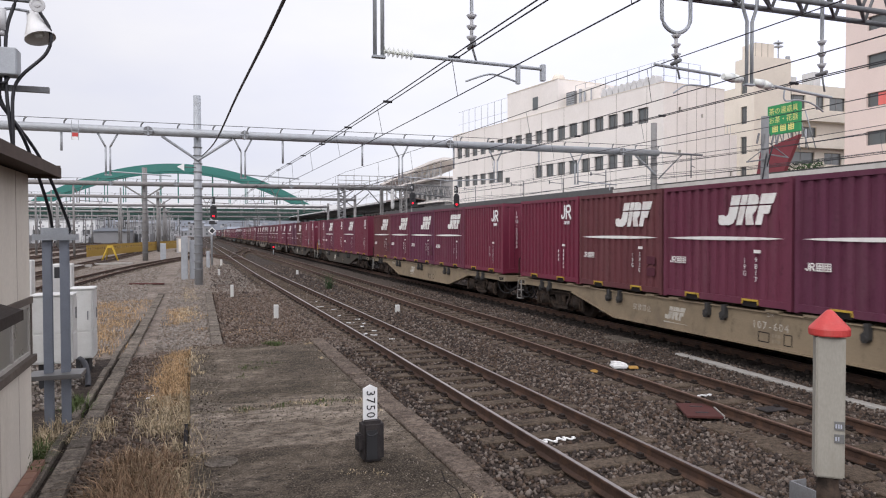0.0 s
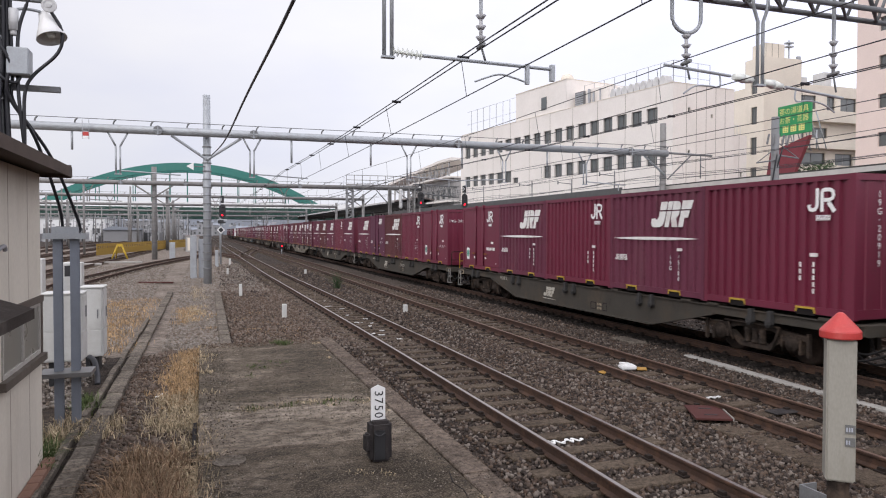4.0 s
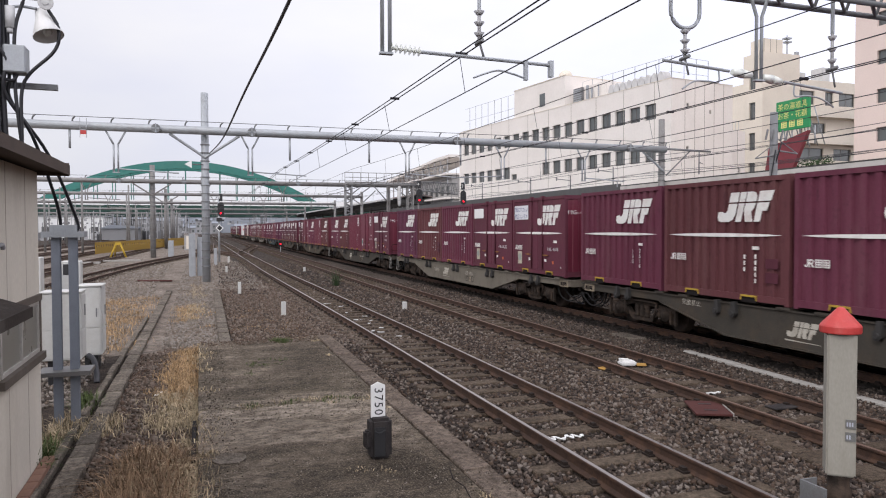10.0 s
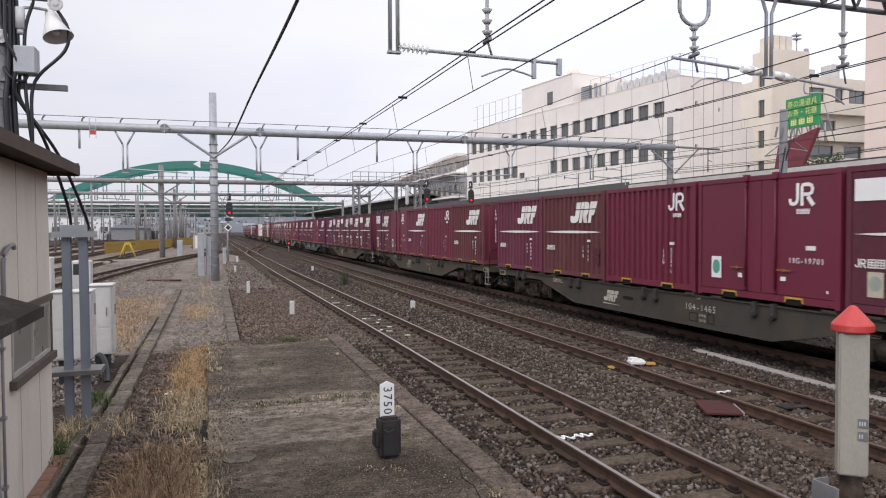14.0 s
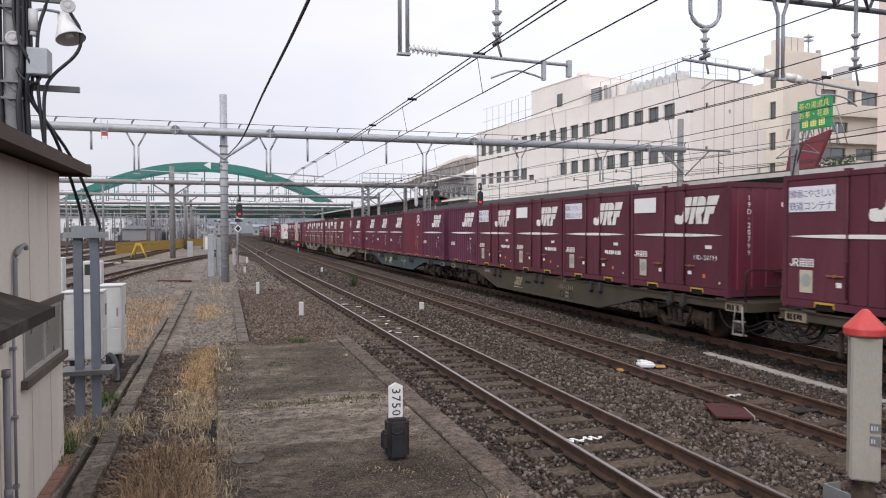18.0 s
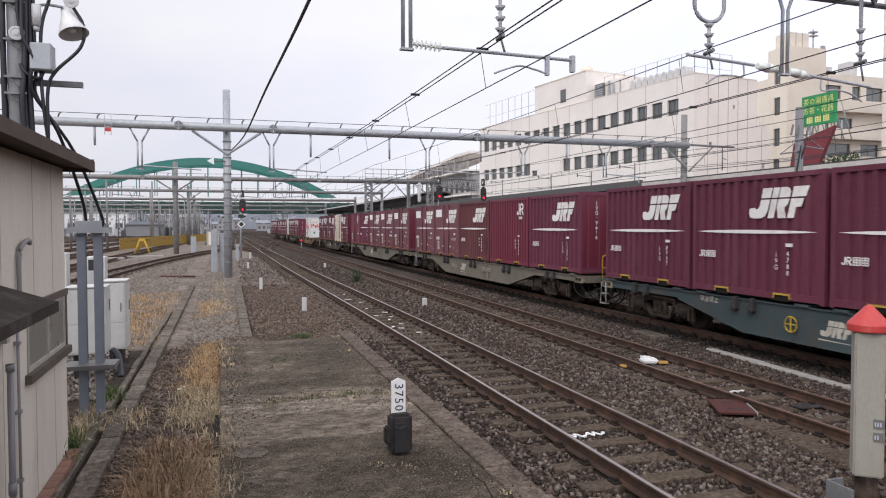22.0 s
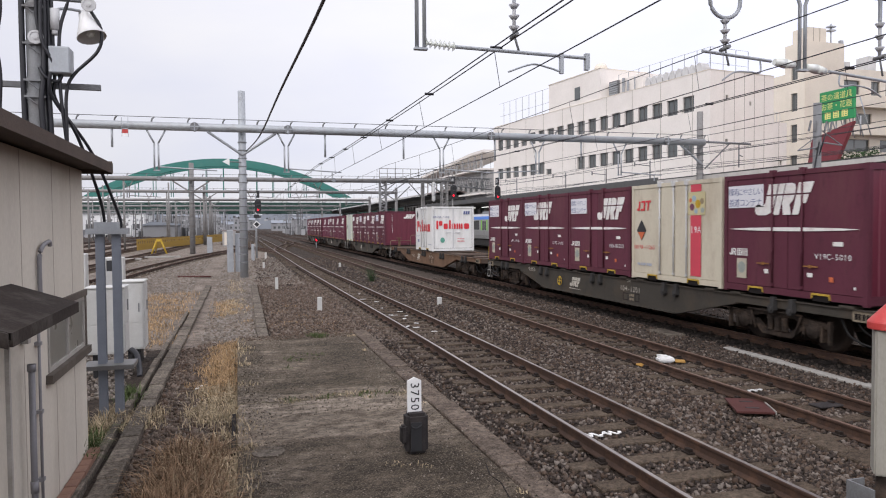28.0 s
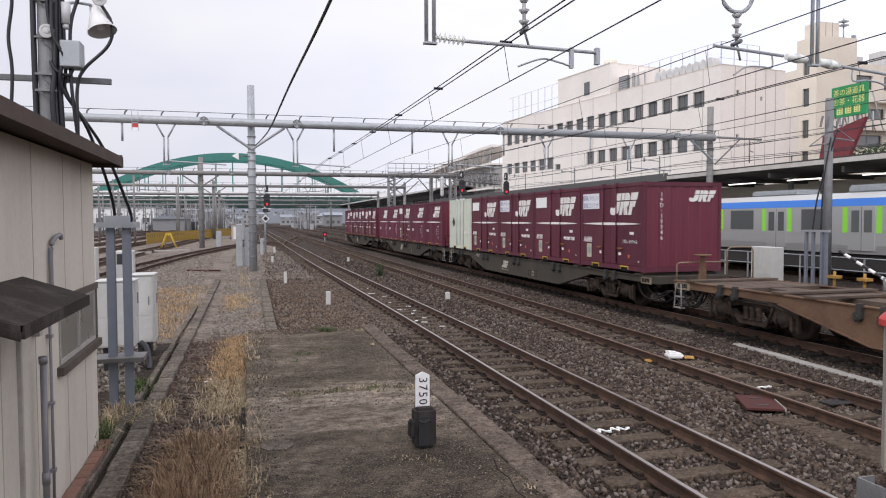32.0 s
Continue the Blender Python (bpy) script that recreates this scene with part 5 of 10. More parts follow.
def wall_with_holes(bm, length, z0, z1, thick, holes):
    """A wall along x with its outer face at y = 0, pierced by (x, z, w, h) openings on a grid."""
    xs = sorted({0.0, length, *[v for x, z, w, h in holes for v in (x - w / 2, x + w / 2)]})
    zs = sorted({z0, z1, *[v for x, z, w, h in holes for v in (z, z + h)]})
    for xa, xb in zip(xs, xs[1:]):
        for za, zb in zip(zs, zs[1:]):
            cx, cz = (xa + xb) / 2, (za + zb) / 2
            if not any(abs(cx - x) < w / 2 and z < cz < z + h for x, z, w, h in holes):
                quadbox(bm, xa, 0, za, xb, thick, zb)


def facade(parent, at, turn, length, z0, z1, thick, holes, paint, joints=0.0, pane=None):
    """One wall of a house with its windows, each with frame and pane."""
    b = bmesh.new()
    wall_with_holes(b, length, z0, z1, thick, holes)
    bmesh.ops.remove_doubles(b, verts=b.verts[:], dist=1e-4)
    w = part("wall", b, M[paint], parent)
    w.matrix_basis = pose(at[0], at[1], 0, 0, 0, turn)
    if joints:
        b = bmesh.new()
        x = joints
        while x < length:
            quadbox(b, x - 0.02, -0.012, z0, x + 0.02, 0.0, z1)
            x += joints
        part("panel_joint", b, M["joint"], w)
    made = {}
    for x, z, ww, hh in holes:
        if (ww, hh) not in made:
            made[(ww, hh)] = window_mesh(ww, hh)
        f, p = made[(ww, hh)]
        win = part("window_frame", f, None, w, at=(x, thick * 0.45, z))
        part("pane", p, None, w, at=(x, thick * 0.45, z))
    return w


# the long white station building, turned a little towards the tracks: its own y runs along the front, x into the house
hall = thing("station_building", "long white tiled station building with rows of windows", "building", at=(38.0, 50.2, 0), turn=8.0)
LONG, TOP = 37.4, 15.3
holes = [(LONG - 2.49 - 1.967 * i, 12.10, 1.34, 1.39) for i in range(18)]
holes += [(LONG - 2.49 - 1.967 * i, 8.39, 1.34, 1.36) for i in range(18) if i not in (9, 10, 11)]
holes.append((LONG - 24.5, 8.25, 1.1, 0.62))
facade(hall, (0, LONG), -90, LONG, -0.2, TOP, 0.4, holes, "bldg_white", 3.934)
facade(hall, (0.4, 0), 0, 7.0, -0.2, TOP, 0.4, [(1.5, 12.9, 0.3, 0.42), (1.5, 9.2, 0.3, 0.42), (4.2, 12.6, 0.22, 0.34)], "bldg_white", 1.17)
b = bmesh.new()
quadbox(b, 0.4, 0.4, TOP - 0.6, 7.2, LONG, TOP - 0.3)
quadbox(b, 7.2, 0.4, -0.2, 7.4, LONG, TOP)
quadbox(b, 0, LONG, -0.2, 7.4, LONG + 0.4, TOP)
part("roof", b, M["bldg_white"], hall)
b = bmesh.new()
quadbox(b, -0.03, -0.03, TOP, 0.45, LONG, TOP + 0.06)
quadbox(b, 0.45, -0.03, TOP, 7.4, 0.45, TOP + 0.06)
part("coping", b, M["bldg_cream"], hall)
b = bmesh.new()
quadbox(b, 0.1, 15.0, TOP - 0.2, 6.5, 24.6, TOP + 3.15)
ph = part("penthouse", b, M["bldg_white"], hall)
b = bmesh.new()
quadbox(b, 0.08, 18.5, TOP + 0.55, 0.12, 19.5, TOP + 1.95)
part("pane", b, M["pane"], ph)
b = bmesh.new()
quadbox(b, 0.05, 14.98, TOP + 3.15, 6.55, 24.65, TOP + 3.24)
part("coping", b, M["bldg_cream"], ph)
b = bmesh.new()
quadbox(b, 1.2, 9.7, TOP - 0.2, 6.5, 15.0, TOP + 1.75)
part("roof_room", b, M["bldg_white"], hall)
b = bmesh.new()
quadbox(b, 0.9, 13.2, TOP, 1.15, 14.6, TOP + 1.7)
part("louvre", b, M["galv_dark"], hall, "grey louvred opening")
b = bmesh.new()
for k in range(7):
    quadbox(b, 0.86, 13.25, TOP + 0.12 + 0.22 * k, 0.9, 14.55, TOP + 0.26 + 0.22 * k)
split_part("louvre_blade", b, M["galv"], hall)
b = bmesh.new()
rod(b, (0.9, 12.3, TOP - 0.2), (0.9, 12.3, TOP + 1.7), 0.14, 8)
rod(b, (0.9, 11.6, TOP - 0.2), (0.9, 11.6, TOP + 1.3), 0.11, 8)
rod(b, (0.9, 10.6, TOP - 0.2), (0.9, 10.6, TOP + 1.5), 0.07, 8)
split_part("roof_pipe", b, M["galv"], hall)
b = bmesh.new()
for x, y0, y1, high in ((1.9, 1.9, 14.4, 2.5), (0.5, 25.0, 37.0, 3.0)):
    y = y0
    while y < y1:
        rod(b, (x, y, TOP - 0.3), (x, y, TOP + high), 0.032, 5)
        y += 1.55
    for h in (0.45, 1.0):
        rod(b, (x, y0, TOP + high * h), (x, y1, TOP + high * h), 0.018, 5)
for i in range(4):
    rod(b, (1.9 + i * 1.5, 1.9, TOP - 0.3), (1.9 + i * 1.5, 1.9, TOP + 2.5), 0.032, 5)
for h in (0.45, 1.0):
    rod(b, (1.9, 1.9, TOP + 2.5 * h), (6.4, 1.9, TOP + 2.5 * h), 0.018, 5)
split_part("roof_rail", b, M["galv"], hall)
b = bmesh.new()
for i in range(9):
    y = 2.2 + i * 0.82
    prism(b, [(y - 0.35, TOP - 0.3), (y + 0.35, TOP - 0.3), (y + 0.35, TOP + 0.65), (y + 0.21, TOP + 1.0), (y, TOP + 1.12), (y - 0.21, TOP + 1.0), (y - 0.35, TOP + 0.65)], "x", 0.9, 1.8)
split_part("roof_unit", b, M["bldg_far_pale"], hall)
b = bmesh.new()
spun(b, [(0.7, 0), (0.7, 0.45), (0.5, 0.8), (0.1, 0.95)], (1.4, 16.6, TOP + 3.2), "z", 14)
part("roof_dome", b, M["bldg_cream"], hall)

annex = thing("annex_building", "low cream annex beside the station building", "building", at=(38.0, 50.2, 0), turn=8.0)
facade(annex, (7.42, 0.3), 0, 2.0, -0.2, 11.4, 0.4, [(1.3, 7.6, 0.3, 0.42)], "bldg_white", 1.0)
b = bmesh.new()
quadbox(b, 7.42, 0.7, -0.2, 9.42, 16, 11.3)
part("body", b, M["bldg_white"], annex)
b = bmesh.new()
for k in range(4):
    rod(b, (7.7 + 0.4 * k, 0.6, 11.3), (7.7 + 0.4 * k, 0.6, 12.3), 0.025, 5)
rod(b, (7.7, 0.6, 12.3), (8.9, 0.6, 12.3), 0.025, 5)
rod(b, (8.1, 2.0, 11.3), (8.1, 2.0, 13.8), 0.05, 6)
quadbox(b, 7.8, 3.0, 11.3, 8.5, 4.0, 12.9)
split_part("roof_fitting", b, M["bldg_far_pale"], annex)

tower = thing("apartment_building", "cream apartment building with a stair tower", "building")
TX, TY = 57.0, 60.0
facade(tower, (TX, TY), 0, 5.1, -0.2, 21.4, 0.4, [], "bldg_cream")
facade(tower, (TX + 5.1, TY + 0.3), 0, 10.4, -0.2, 18.9, 0.4, [(1.0, 16.2, 2.9, 1.5), (4.6, 16.2, 1.2, 1.5), (7.2, 16.2, 2.4, 1.5), (0.5, 12.8, 0.7, 1.0), (2.0, 10.1, 3.7, 1.3), (6.6, 10.1, 2.6, 1.3), (3.0, 12.9, 2.2, 1.3)], "bldg_cream")
facade(tower, (TX, TY + 2.8), -90, 2.4, -0.2, 21.4, 0.4, [(1.35, 17.6 - 3.3 * k, 0.9, 1.9) for k in range(4)], "bldg_cream")
b = bmesh.new()
quadbox(b, TX + 0.4, TY + 0.4, 20.9, TX + 5.1, TY + 2.8, 21.1)
quadbox(b, TX + 5.1, TY + 0.7, 18.3, TX + 15.5, TY + 14, 18.5)
part("roof", b, M["bldg_cream"], tower)
b = bmesh.new()
quadbox(b, TX + 0.2, TY + 2.8, -0.2, TX + 0.6, TY + 14, 18.5)
quadbox(b, TX + 4.9, TY + 0.4, 18.4, TX + 5.1, TY + 2.8, 21.4)
quadbox(b, TX + 0.4, TY + 2.6, 18.4, TX + 4.9, TY + 2.8, 21.4)
part("side_wall", b, M["bldg_cream"], tower)
b = bmesh.new()
quadbox(b, TX + 0.6, TY + 0.5, 21.0, TX + 3.2, TY + 2.4, 23.0)
hb = part("lift_housing", b, M["bldg_cream"], tower)
b = bmesh.new()
for k in range(3):
    quadbox(b, TX + 0.62 + 0.85 * k, TY + 0.47, 21.5, TX + 0.66 + 0.85 * k, TY + 0.5, 23.0)
part("panel_joint", b, M["joint"], hb)
b = bmesh.new()
for z in (11.8, 14.75):
    quadbox(b, TX + 5.6, TY - 0.6, z, TX + 15.5, TY + 0.3, z + 0.16)
    quadbox(b, TX + 5.6, TY - 0.6, z + 0.15, TX + 15.5, TY - 0.5, z + 1.1)
split_part("balcony", b, M["bldg_cream"], tower)
b = bmesh.new()
quadbox(b, TX + 6.2, TY + 2.0, 18.5, TX + 8.0, TY + 3.6, 20.1)
quadbox(b, TX + 10.5, TY + 2.0, 18.5, TX + 11.6, TY + 3.6, 20.9)
split_part("roof_tank", b, M["bldg_far_pale"], tower)
b = bmesh.new()
rod(b, (TX + 4.3, TY + 1, 21.0), (TX + 4.3, TY + 1, 23.7), 0.07, 6)
for z in (22.9, 23.3):
    quadbox(b, TX + 3.9, TY + 0.7, z, TX + 4.7, TY + 1.3, z + 0.14)
quadbox(b, TX + 5.4, TY + 0.8, 18.4, TX + 5.8, TY + 1.1, 22.0)
part("antenna", b, M["galv"], tower)

pink = thing("office_building", "pinkish tiled office building with wide windows", "building")
facade(pink, (50.0, 42.8), -90, 26, -0.2, 34, 0.4, [(3.4 + 4.3 * i, 9.25 + 2.98 * k, 2.9, 1.1) for i in range(5) for k in range(5)], "bldg_pink", 0)
facade(pink, (50.4, 16.8), 0, 16, -0.2, 34, 0.4, [], "bldg_pink", 0)
b = bmesh.new()
quadbox(b, 50.4, 42.4, -0.2, 66, 42.8, 34)
quadbox(b, 50.4, 17.2, 33.5, 66, 42.4, 33.8)
part("back_wall", b, M["bldg_pink"], pink)
b = bmesh.new()
for y in (38.1, 39.2):
    quadbox(b, 50.12, y, 12.3, 50.16, y + 0.75, 13.25)
part("window_poster", b, M["salmon"], pink, "pink window poster")

# lower offices beyond the station hall
low = thing("station_office", "grey station office with terraces and a slanted pale roof slab", "building")
facade(low, (35.5, 120), -90, 22, -0.2, 10.6, 0.4, [(1.6 + 2.6 * i, 7.6, 1.7, 1.5) for i in range(8)] + [(1.6 + 2.6 * i, 4.2, 1.7, 1.5) for i in range(8)], "bldg_grey")
facade(low, (35.9, 98), 0, 2.6, -0.2, 10.6, 0.4, [], "bldg_grey")
b = bmesh.new()
for z in (7.0, 10.6):
    quadbox(b, 34.4, 97.8, z, 41, 120.2, z + 0.25)
split_part("terrace_slab", b, M["bldg_white"], low)
b = bmesh.new()
prism(b, [(135.0, 11.6), (104.0, 13.2), (98.0, 13.2), (98.0, 13.6), (104.0, 13.6), (135.0, 12.1)], "x", 35.0, 41.0)
part("slanted_slab", b, M["bldg_white"], low)
b = bmesh.new()
for i in range(12):
    rod(b, (35.1, 99 + i * 3.1, 10.6 if i < 7 else 0.0), (35.1, 99 + i * 3.1, 13.0 - max(0, i - 2) * 0.14), 0.13, 8)
split_part("column", b, M["bldg_grey"], low)
b = bmesh.new()
for i in range(15):
    rod(b, (34.5, 98 + i * 1.55, 10.8), (34.5, 98 + i * 1.55, 12.0), 0.05, 5)
rod(b, (34.5, 98, 12.0), (34.5, 120, 12.0), 0.05, 5)
rod(b, (34.5, 98, 11.4), (34.5, 120, 11.4), 0.04, 5)
split_part("terrace_rail", b, M["galv"], low)
low2 = thing("station_office", "grey station office farther along the platforms", "building")
facade(low2, (38.5, 165), -90, 28, -0.2, 7.4, 0.4, [(2 + 2.8 * i, 5.4, 1.8, 1.2) for i in range(9)], "bldg_grey")
b = bmesh.new()
quadbox(b, 38.0, 136.8, 7.4, 45, 165.2, 7.7)
part("roof", b, M["bldg_grey"], low2)

# the green roof sign on its frame, above a dark red slanted sheet
board = thing("roof_sign", "green roof sign board with yellow lettering", "sign")
board.matrix_basis = pose(40.0, 40.75, 9.55, 0, 0, -90)
part("board", bevelled(0, 0, 0, 2.95, 0.18, 2.15, 0.02), M["signgreen"], board)
for words, z in (("茶の湯道具", 1.52), ("お茶・花器", 0.88)):
    b = bmesh.new()
    lettering(b, words, (0.42, -0.012, z), (1, 0, 0), (0, 0, 1), 0.53, step=1.0)
    part("lettering", b, M["signyellow"], board, "yellow painted writing")
for i in range(3):
    b = bmesh.new()
    x = 0.50 + i * 0.72
    for k in range(4):
        quadbox(b, x, -0.012, 0.20 + k * 0.135, x + 0.50, 0.0, 0.20 + k * 0.135 + 0.075)
    for dx in (0.0, 0.21, 0.42):
        quadbox(b, x + dx, -0.014, 0.20, x + dx + 0.08, -0.012, 0.68)
    part("lettering_bar", b, M["signyellow"], board)
b = bmesh.new()
for x in (0.5, 1.2, 1.9, 2.6, 3.2):
    rod(b, (x, 0.3, -1.2), (x, 0.3, 0.1), 0.05, 6)
    rod(b, (x, 1.2, -1.2), (x, 0.2, 1.4), 0.04, 6)
part("support", b, M["galv"], board)
shop = thing("shop_building", "low cream shop with a slanted dark red sheet", "building")
b = bmesh.new()
prism(b, [(41.2, 8.5), (37.7, 9.3), (39.1, 6.6), (41.6, 6.6)], "x", 39.8, 40.1)
part("roof_sheet", b, M["redroof"], shop)
b = bmesh.new()
quadbox(b, 40.2, 30, -0.2, 45, 44, 6.55)
part("body", b, M["bldg_cream"], shop)
shrub = bmesh.new()
rs = random.Random(3)
for i in range(420):
    c = Vector((40.4 + rs.random() * 1.4, 36.9 + rs.random() * 2.6, 6.8 + rs.random() * 0.85 * (1 - abs(rs.random() - 0.5))))
    d = Vector((rs.uniform(-1, 1), rs.uniform(-1, 1), rs.uniform(-1, 1))).normalized() * 0.12
    e2 = d.orthogonal().normalized() * 0.06
    shrub.faces.new([shrub.verts.new(c + d), shrub.verts.new(c + e2), shrub.verts.new(c - d), shrub.verts.new(c - e2)])
bush = thing("roof_shrub", "dark green clipped shrub on the low roof", "shrub")
part("leaves", shrub, M["leaf"], bush)
b = bmesh.new()
quadbox(b, 40.3, 36.7, 6.555, 42.0, 39.7, 6.85)
part("planter", b, M["bldg_cream"], bush)

# green tied-arch road bridge far down the line
bridge = thing("arch_bridge", "green steel tied-arch road bridge across the railway", "bridge")
BYD = 262.0
for dy in (0.0, 9.0):
    b = bmesh.new()
    n = 28
    rows = []
    for i in range(n + 1):
        u = -1 + 2 * i / n
        x = -4.6 + 46.5 * u
        z = 11.0 + 14.2 * (1 - u * u)
        h = 1.35
        rows.append([bm_v for bm_v in (b.verts.new((x, BYD + dy - 0.6, z - h)), b.verts.new((x, BYD + dy + 0.6, z - h)), b.verts.new((x, BYD + dy + 0.6, z + h)), b.verts.new((x, BYD + dy - 0.6, z + h)))])
    for a, c in zip(rows, rows[1:]):
        for j in range(4):
            b.faces.new((a[j], c[j], c[(j + 1) % 4], a[(j + 1) % 4]))
    part("arch", b, M["bridge"], bridge)
    b = bmesh.new()
    for i in range(1, 16):
        u = -1 + i / 8
        z = 11.0 + 14.2 * (1 - u * u)
        if z > 12.5:
            rod(b, (-4.6 + 46.5 * u, BYD + dy, 10.5), (-4.6 + 46.5 * u, BYD + dy, z), 0.16, 6)
    split_part("hanger", b, M["bridge"], bridge)
b = bmesh.new()
quadbox(b, -90, BYD - 2, 8.6, 90, BYD + 11, 11.0)
part("deck", b, M["bridge_dark"], bridge)
b = bmesh.new()
quadbox(b, -90, BYD - 1.4, 7.0, 90, BYD + 10, 8.6)
for i in range(46):
    quadbox(b, -90 + i * 4, BYD - 2.3, 7.2, -89.6 + i * 4, BYD - 1.4, 10.9)
part("girder", b, M["bridge_dark"], bridge)
b = bmesh.new()
quadbox(b, -90, BYD - 1.9, 11.0, 90, BYD - 1.8, 12.8)
part("noise_barrier", b, M["white"], bridge, "pale translucent barrier")
b = bmesh.new()
for x in (-70, -52, -36, 40, 56, 72):
    quadbox(b, x - 1, BYD, -0.3, x + 1, BYD + 9, 7.0)
split_part("pier", b, M["bldg_far"], bridge)

# station canopy beside the freight train
canopy = thing("platform_canopy", "long platform canopy with a pale edge and dark underside", "canopy")
CX, CZ = 28.9, 5.62
b = bmesh.new()
quadbox(b, CX, -20, CZ - 0.28, CX + 0.12, 44, CZ - 0.04)
part("fascia", b, M["canopy_top"], canopy)
b = bmesh.new()
quadbox(b, CX, 44.05, CZ - 0.36, CX + 0.12, 108, CZ + 0.18)
part("fascia", b, M["canopy_far"], canopy, "dark fascia")
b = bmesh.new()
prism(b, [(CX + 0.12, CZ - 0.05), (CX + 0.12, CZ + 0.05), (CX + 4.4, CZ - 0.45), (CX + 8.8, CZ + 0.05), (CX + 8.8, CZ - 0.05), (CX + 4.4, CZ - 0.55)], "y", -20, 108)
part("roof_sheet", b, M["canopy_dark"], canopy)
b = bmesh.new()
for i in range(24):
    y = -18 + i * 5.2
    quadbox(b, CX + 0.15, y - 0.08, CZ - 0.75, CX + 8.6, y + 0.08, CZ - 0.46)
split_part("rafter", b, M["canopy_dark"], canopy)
b = bmesh.new()
for i in range(20):
    rod(b, (CX + 4.4, -15 + i * 10.4, 0.9), (CX + 4.4, -15 + i * 10.4, CZ - 0.5), 0.16, 10)
split_part("column", b, M["galv_dark"], canopy)
b = bmesh.new()
for i in range(38):
    y = -15 + i * 5.2
    quadbox(b, CX + 1.6, y, CZ - 0.90, CX + 1.75, y + 2.4, CZ - 0.84)
split_part("lamp_tube", b, M["tube"], canopy, "lit fluorescent tube")
far_canopy = thing("platform_canopy", "farther, higher platform canopy with a pale roof edge", "canopy")
b = bmesh.new()
quadbox(b, CX, 108.1, 7.22, CX + 0.15, 235, 7.52)
part("fascia", b, M["bldg_far_pale"], far_canopy, "pale fascia")
b = bmesh.new()
prism(b, [(CX + 0.15, 7.30), (CX + 0.15, 7.46), (CX + 4.4, 8.3), (CX + 8.8, 7.46), (CX + 8.8, 7.30), (CX + 4.4, 8.1)], "y", 108.1, 235)
part("roof_sheet", b, M["roofgrey"], far_canopy)
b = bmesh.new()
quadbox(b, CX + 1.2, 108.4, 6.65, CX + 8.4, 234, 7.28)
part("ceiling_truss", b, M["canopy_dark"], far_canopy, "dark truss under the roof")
for i in range(9):
    b = bmesh.new()
    rod(b, (CX + 4.4, 111 + i * 15.0, 0.9), (CX + 4.4, 111 + i * 15.0, 6.7), 0.18, 8)
    part("column", b, M["galv_dark"], far_canopy)
b = bmesh.new()
quadbox(b, 27.45, -20, -0.3, 36.6, 190, 0.95)
solid("platform", b, M["pale"], "pale concrete station platform", "platform", kind="structure")
b = bmesh.new()
quadbox(b, 36.6, -20, -0.3, 37.0, 190, 5.0)
solid("back_wall", b, M["bldg_cream"], "cream back wall of the station platform", "wall", kind="structure")

# the silver commuter train standing at the platform
emu = thing("commuter_train", "silver commuter train with a blue roof band and lime door bands", "train")
EX0, EX1 = 24.3, 27.2
DOORS = 4.82
for c in range(5):
    y0 = 15.5 + c * 20.0 - 20
    b = bmesh.new()
    prism(b, [(EX0 + 0.05, 1.05), (EX0, 1.4), (EX0, 3.05), (EX0 + 0.12, 3.35), (EX0 + 0.6, 3.62), (EX1 - 0.6, 3.62), (EX1 - 0.12, 3.35), (EX1, 3.05), (EX1, 1.4), (EX1 - 0.05, 1.05)], "y", y0 + 0.25, y0 + 19.75)
    body = part("car_body", b, M["emu_silver"], emu)
    b = bmesh.new()
    prism(b, [(EX0 - 0.006, 3.04), (EX0 + 0.112, 3.36), (EX0 + 0.13, 3.345), (EX0 + 0.012, 3.03)], "y", y0 + 0.25, y0 + 19.75)
    part("roof_band", b, M["emu_blue"], body, "blue band")
    b = bmesh.new()
    quadbox(b, EX0 + 0.2, y0 + 0.8, 0.35, EX1 - 0.2, y0 + 19.2, 1.05)
    part("underframe", b, M["emu_dark"], body)
    b = bmesh.new()
    quadbox(b, EX0 + 0.7, y0 + 5, 3.6, EX1 - 0.7, y0 + 9, 3.95)
    quadbox(b, EX0 + 0.7, y0 + 12, 3.6, EX1 - 0.7, y0 + 15, 3.9)
    bmesh.ops.bevel(b, geom=b.edges[:], offset=0.08, segments=2, affect="EDGES")
    part("roof_unit", b, M["galv"], body)
    for d in range(4):
        y = y0 + 10 + (d - 1.5) * DOORS
        door = part("door", bevelled(EX0 - 0.012, y - 0.65, 1.18, EX0 + 0.02, y + 0.65, 3.0, 0.01), M["emu_silver"], body)
        b = bmesh.new()
        for s in (-1, 1):
            quadbox(b, EX0 - 0.018, y + s * 0.12, 1.95, EX0 - 0.012, y + s * 0.50, 2.85)
        part("door_window", b, M["pane"], body)
        b = bmesh.new()
        for s in (-1, 1):
            quadbox(b, EX0 - 0.006, y + s * 0.70, 1.92, EX0, y + s * 0.96, 3.0)
        part("door_band", b, M["emu_green"], body, "lime green band")
        b = bmesh.new()
        quadbox(b, EX0 - 0.013, y - 0.012, 1.18, EX0 - 0.0125, y + 0.012, 3.0)
        part("door_seam", b, M["black"], body)
    for d in range(3):
        y = y0 + 10 + (d - 1) * DOORS
        b = bevelled(EX0 - 0.01, y - 0.85, 1.98, EX0 + 0.02, y + 0.85, 2.95, 0.03)
        part("window", b, M["pane"], body, "dark wide window")

# town beyond the yard, far enough not to shift
rng = random.Random(4)
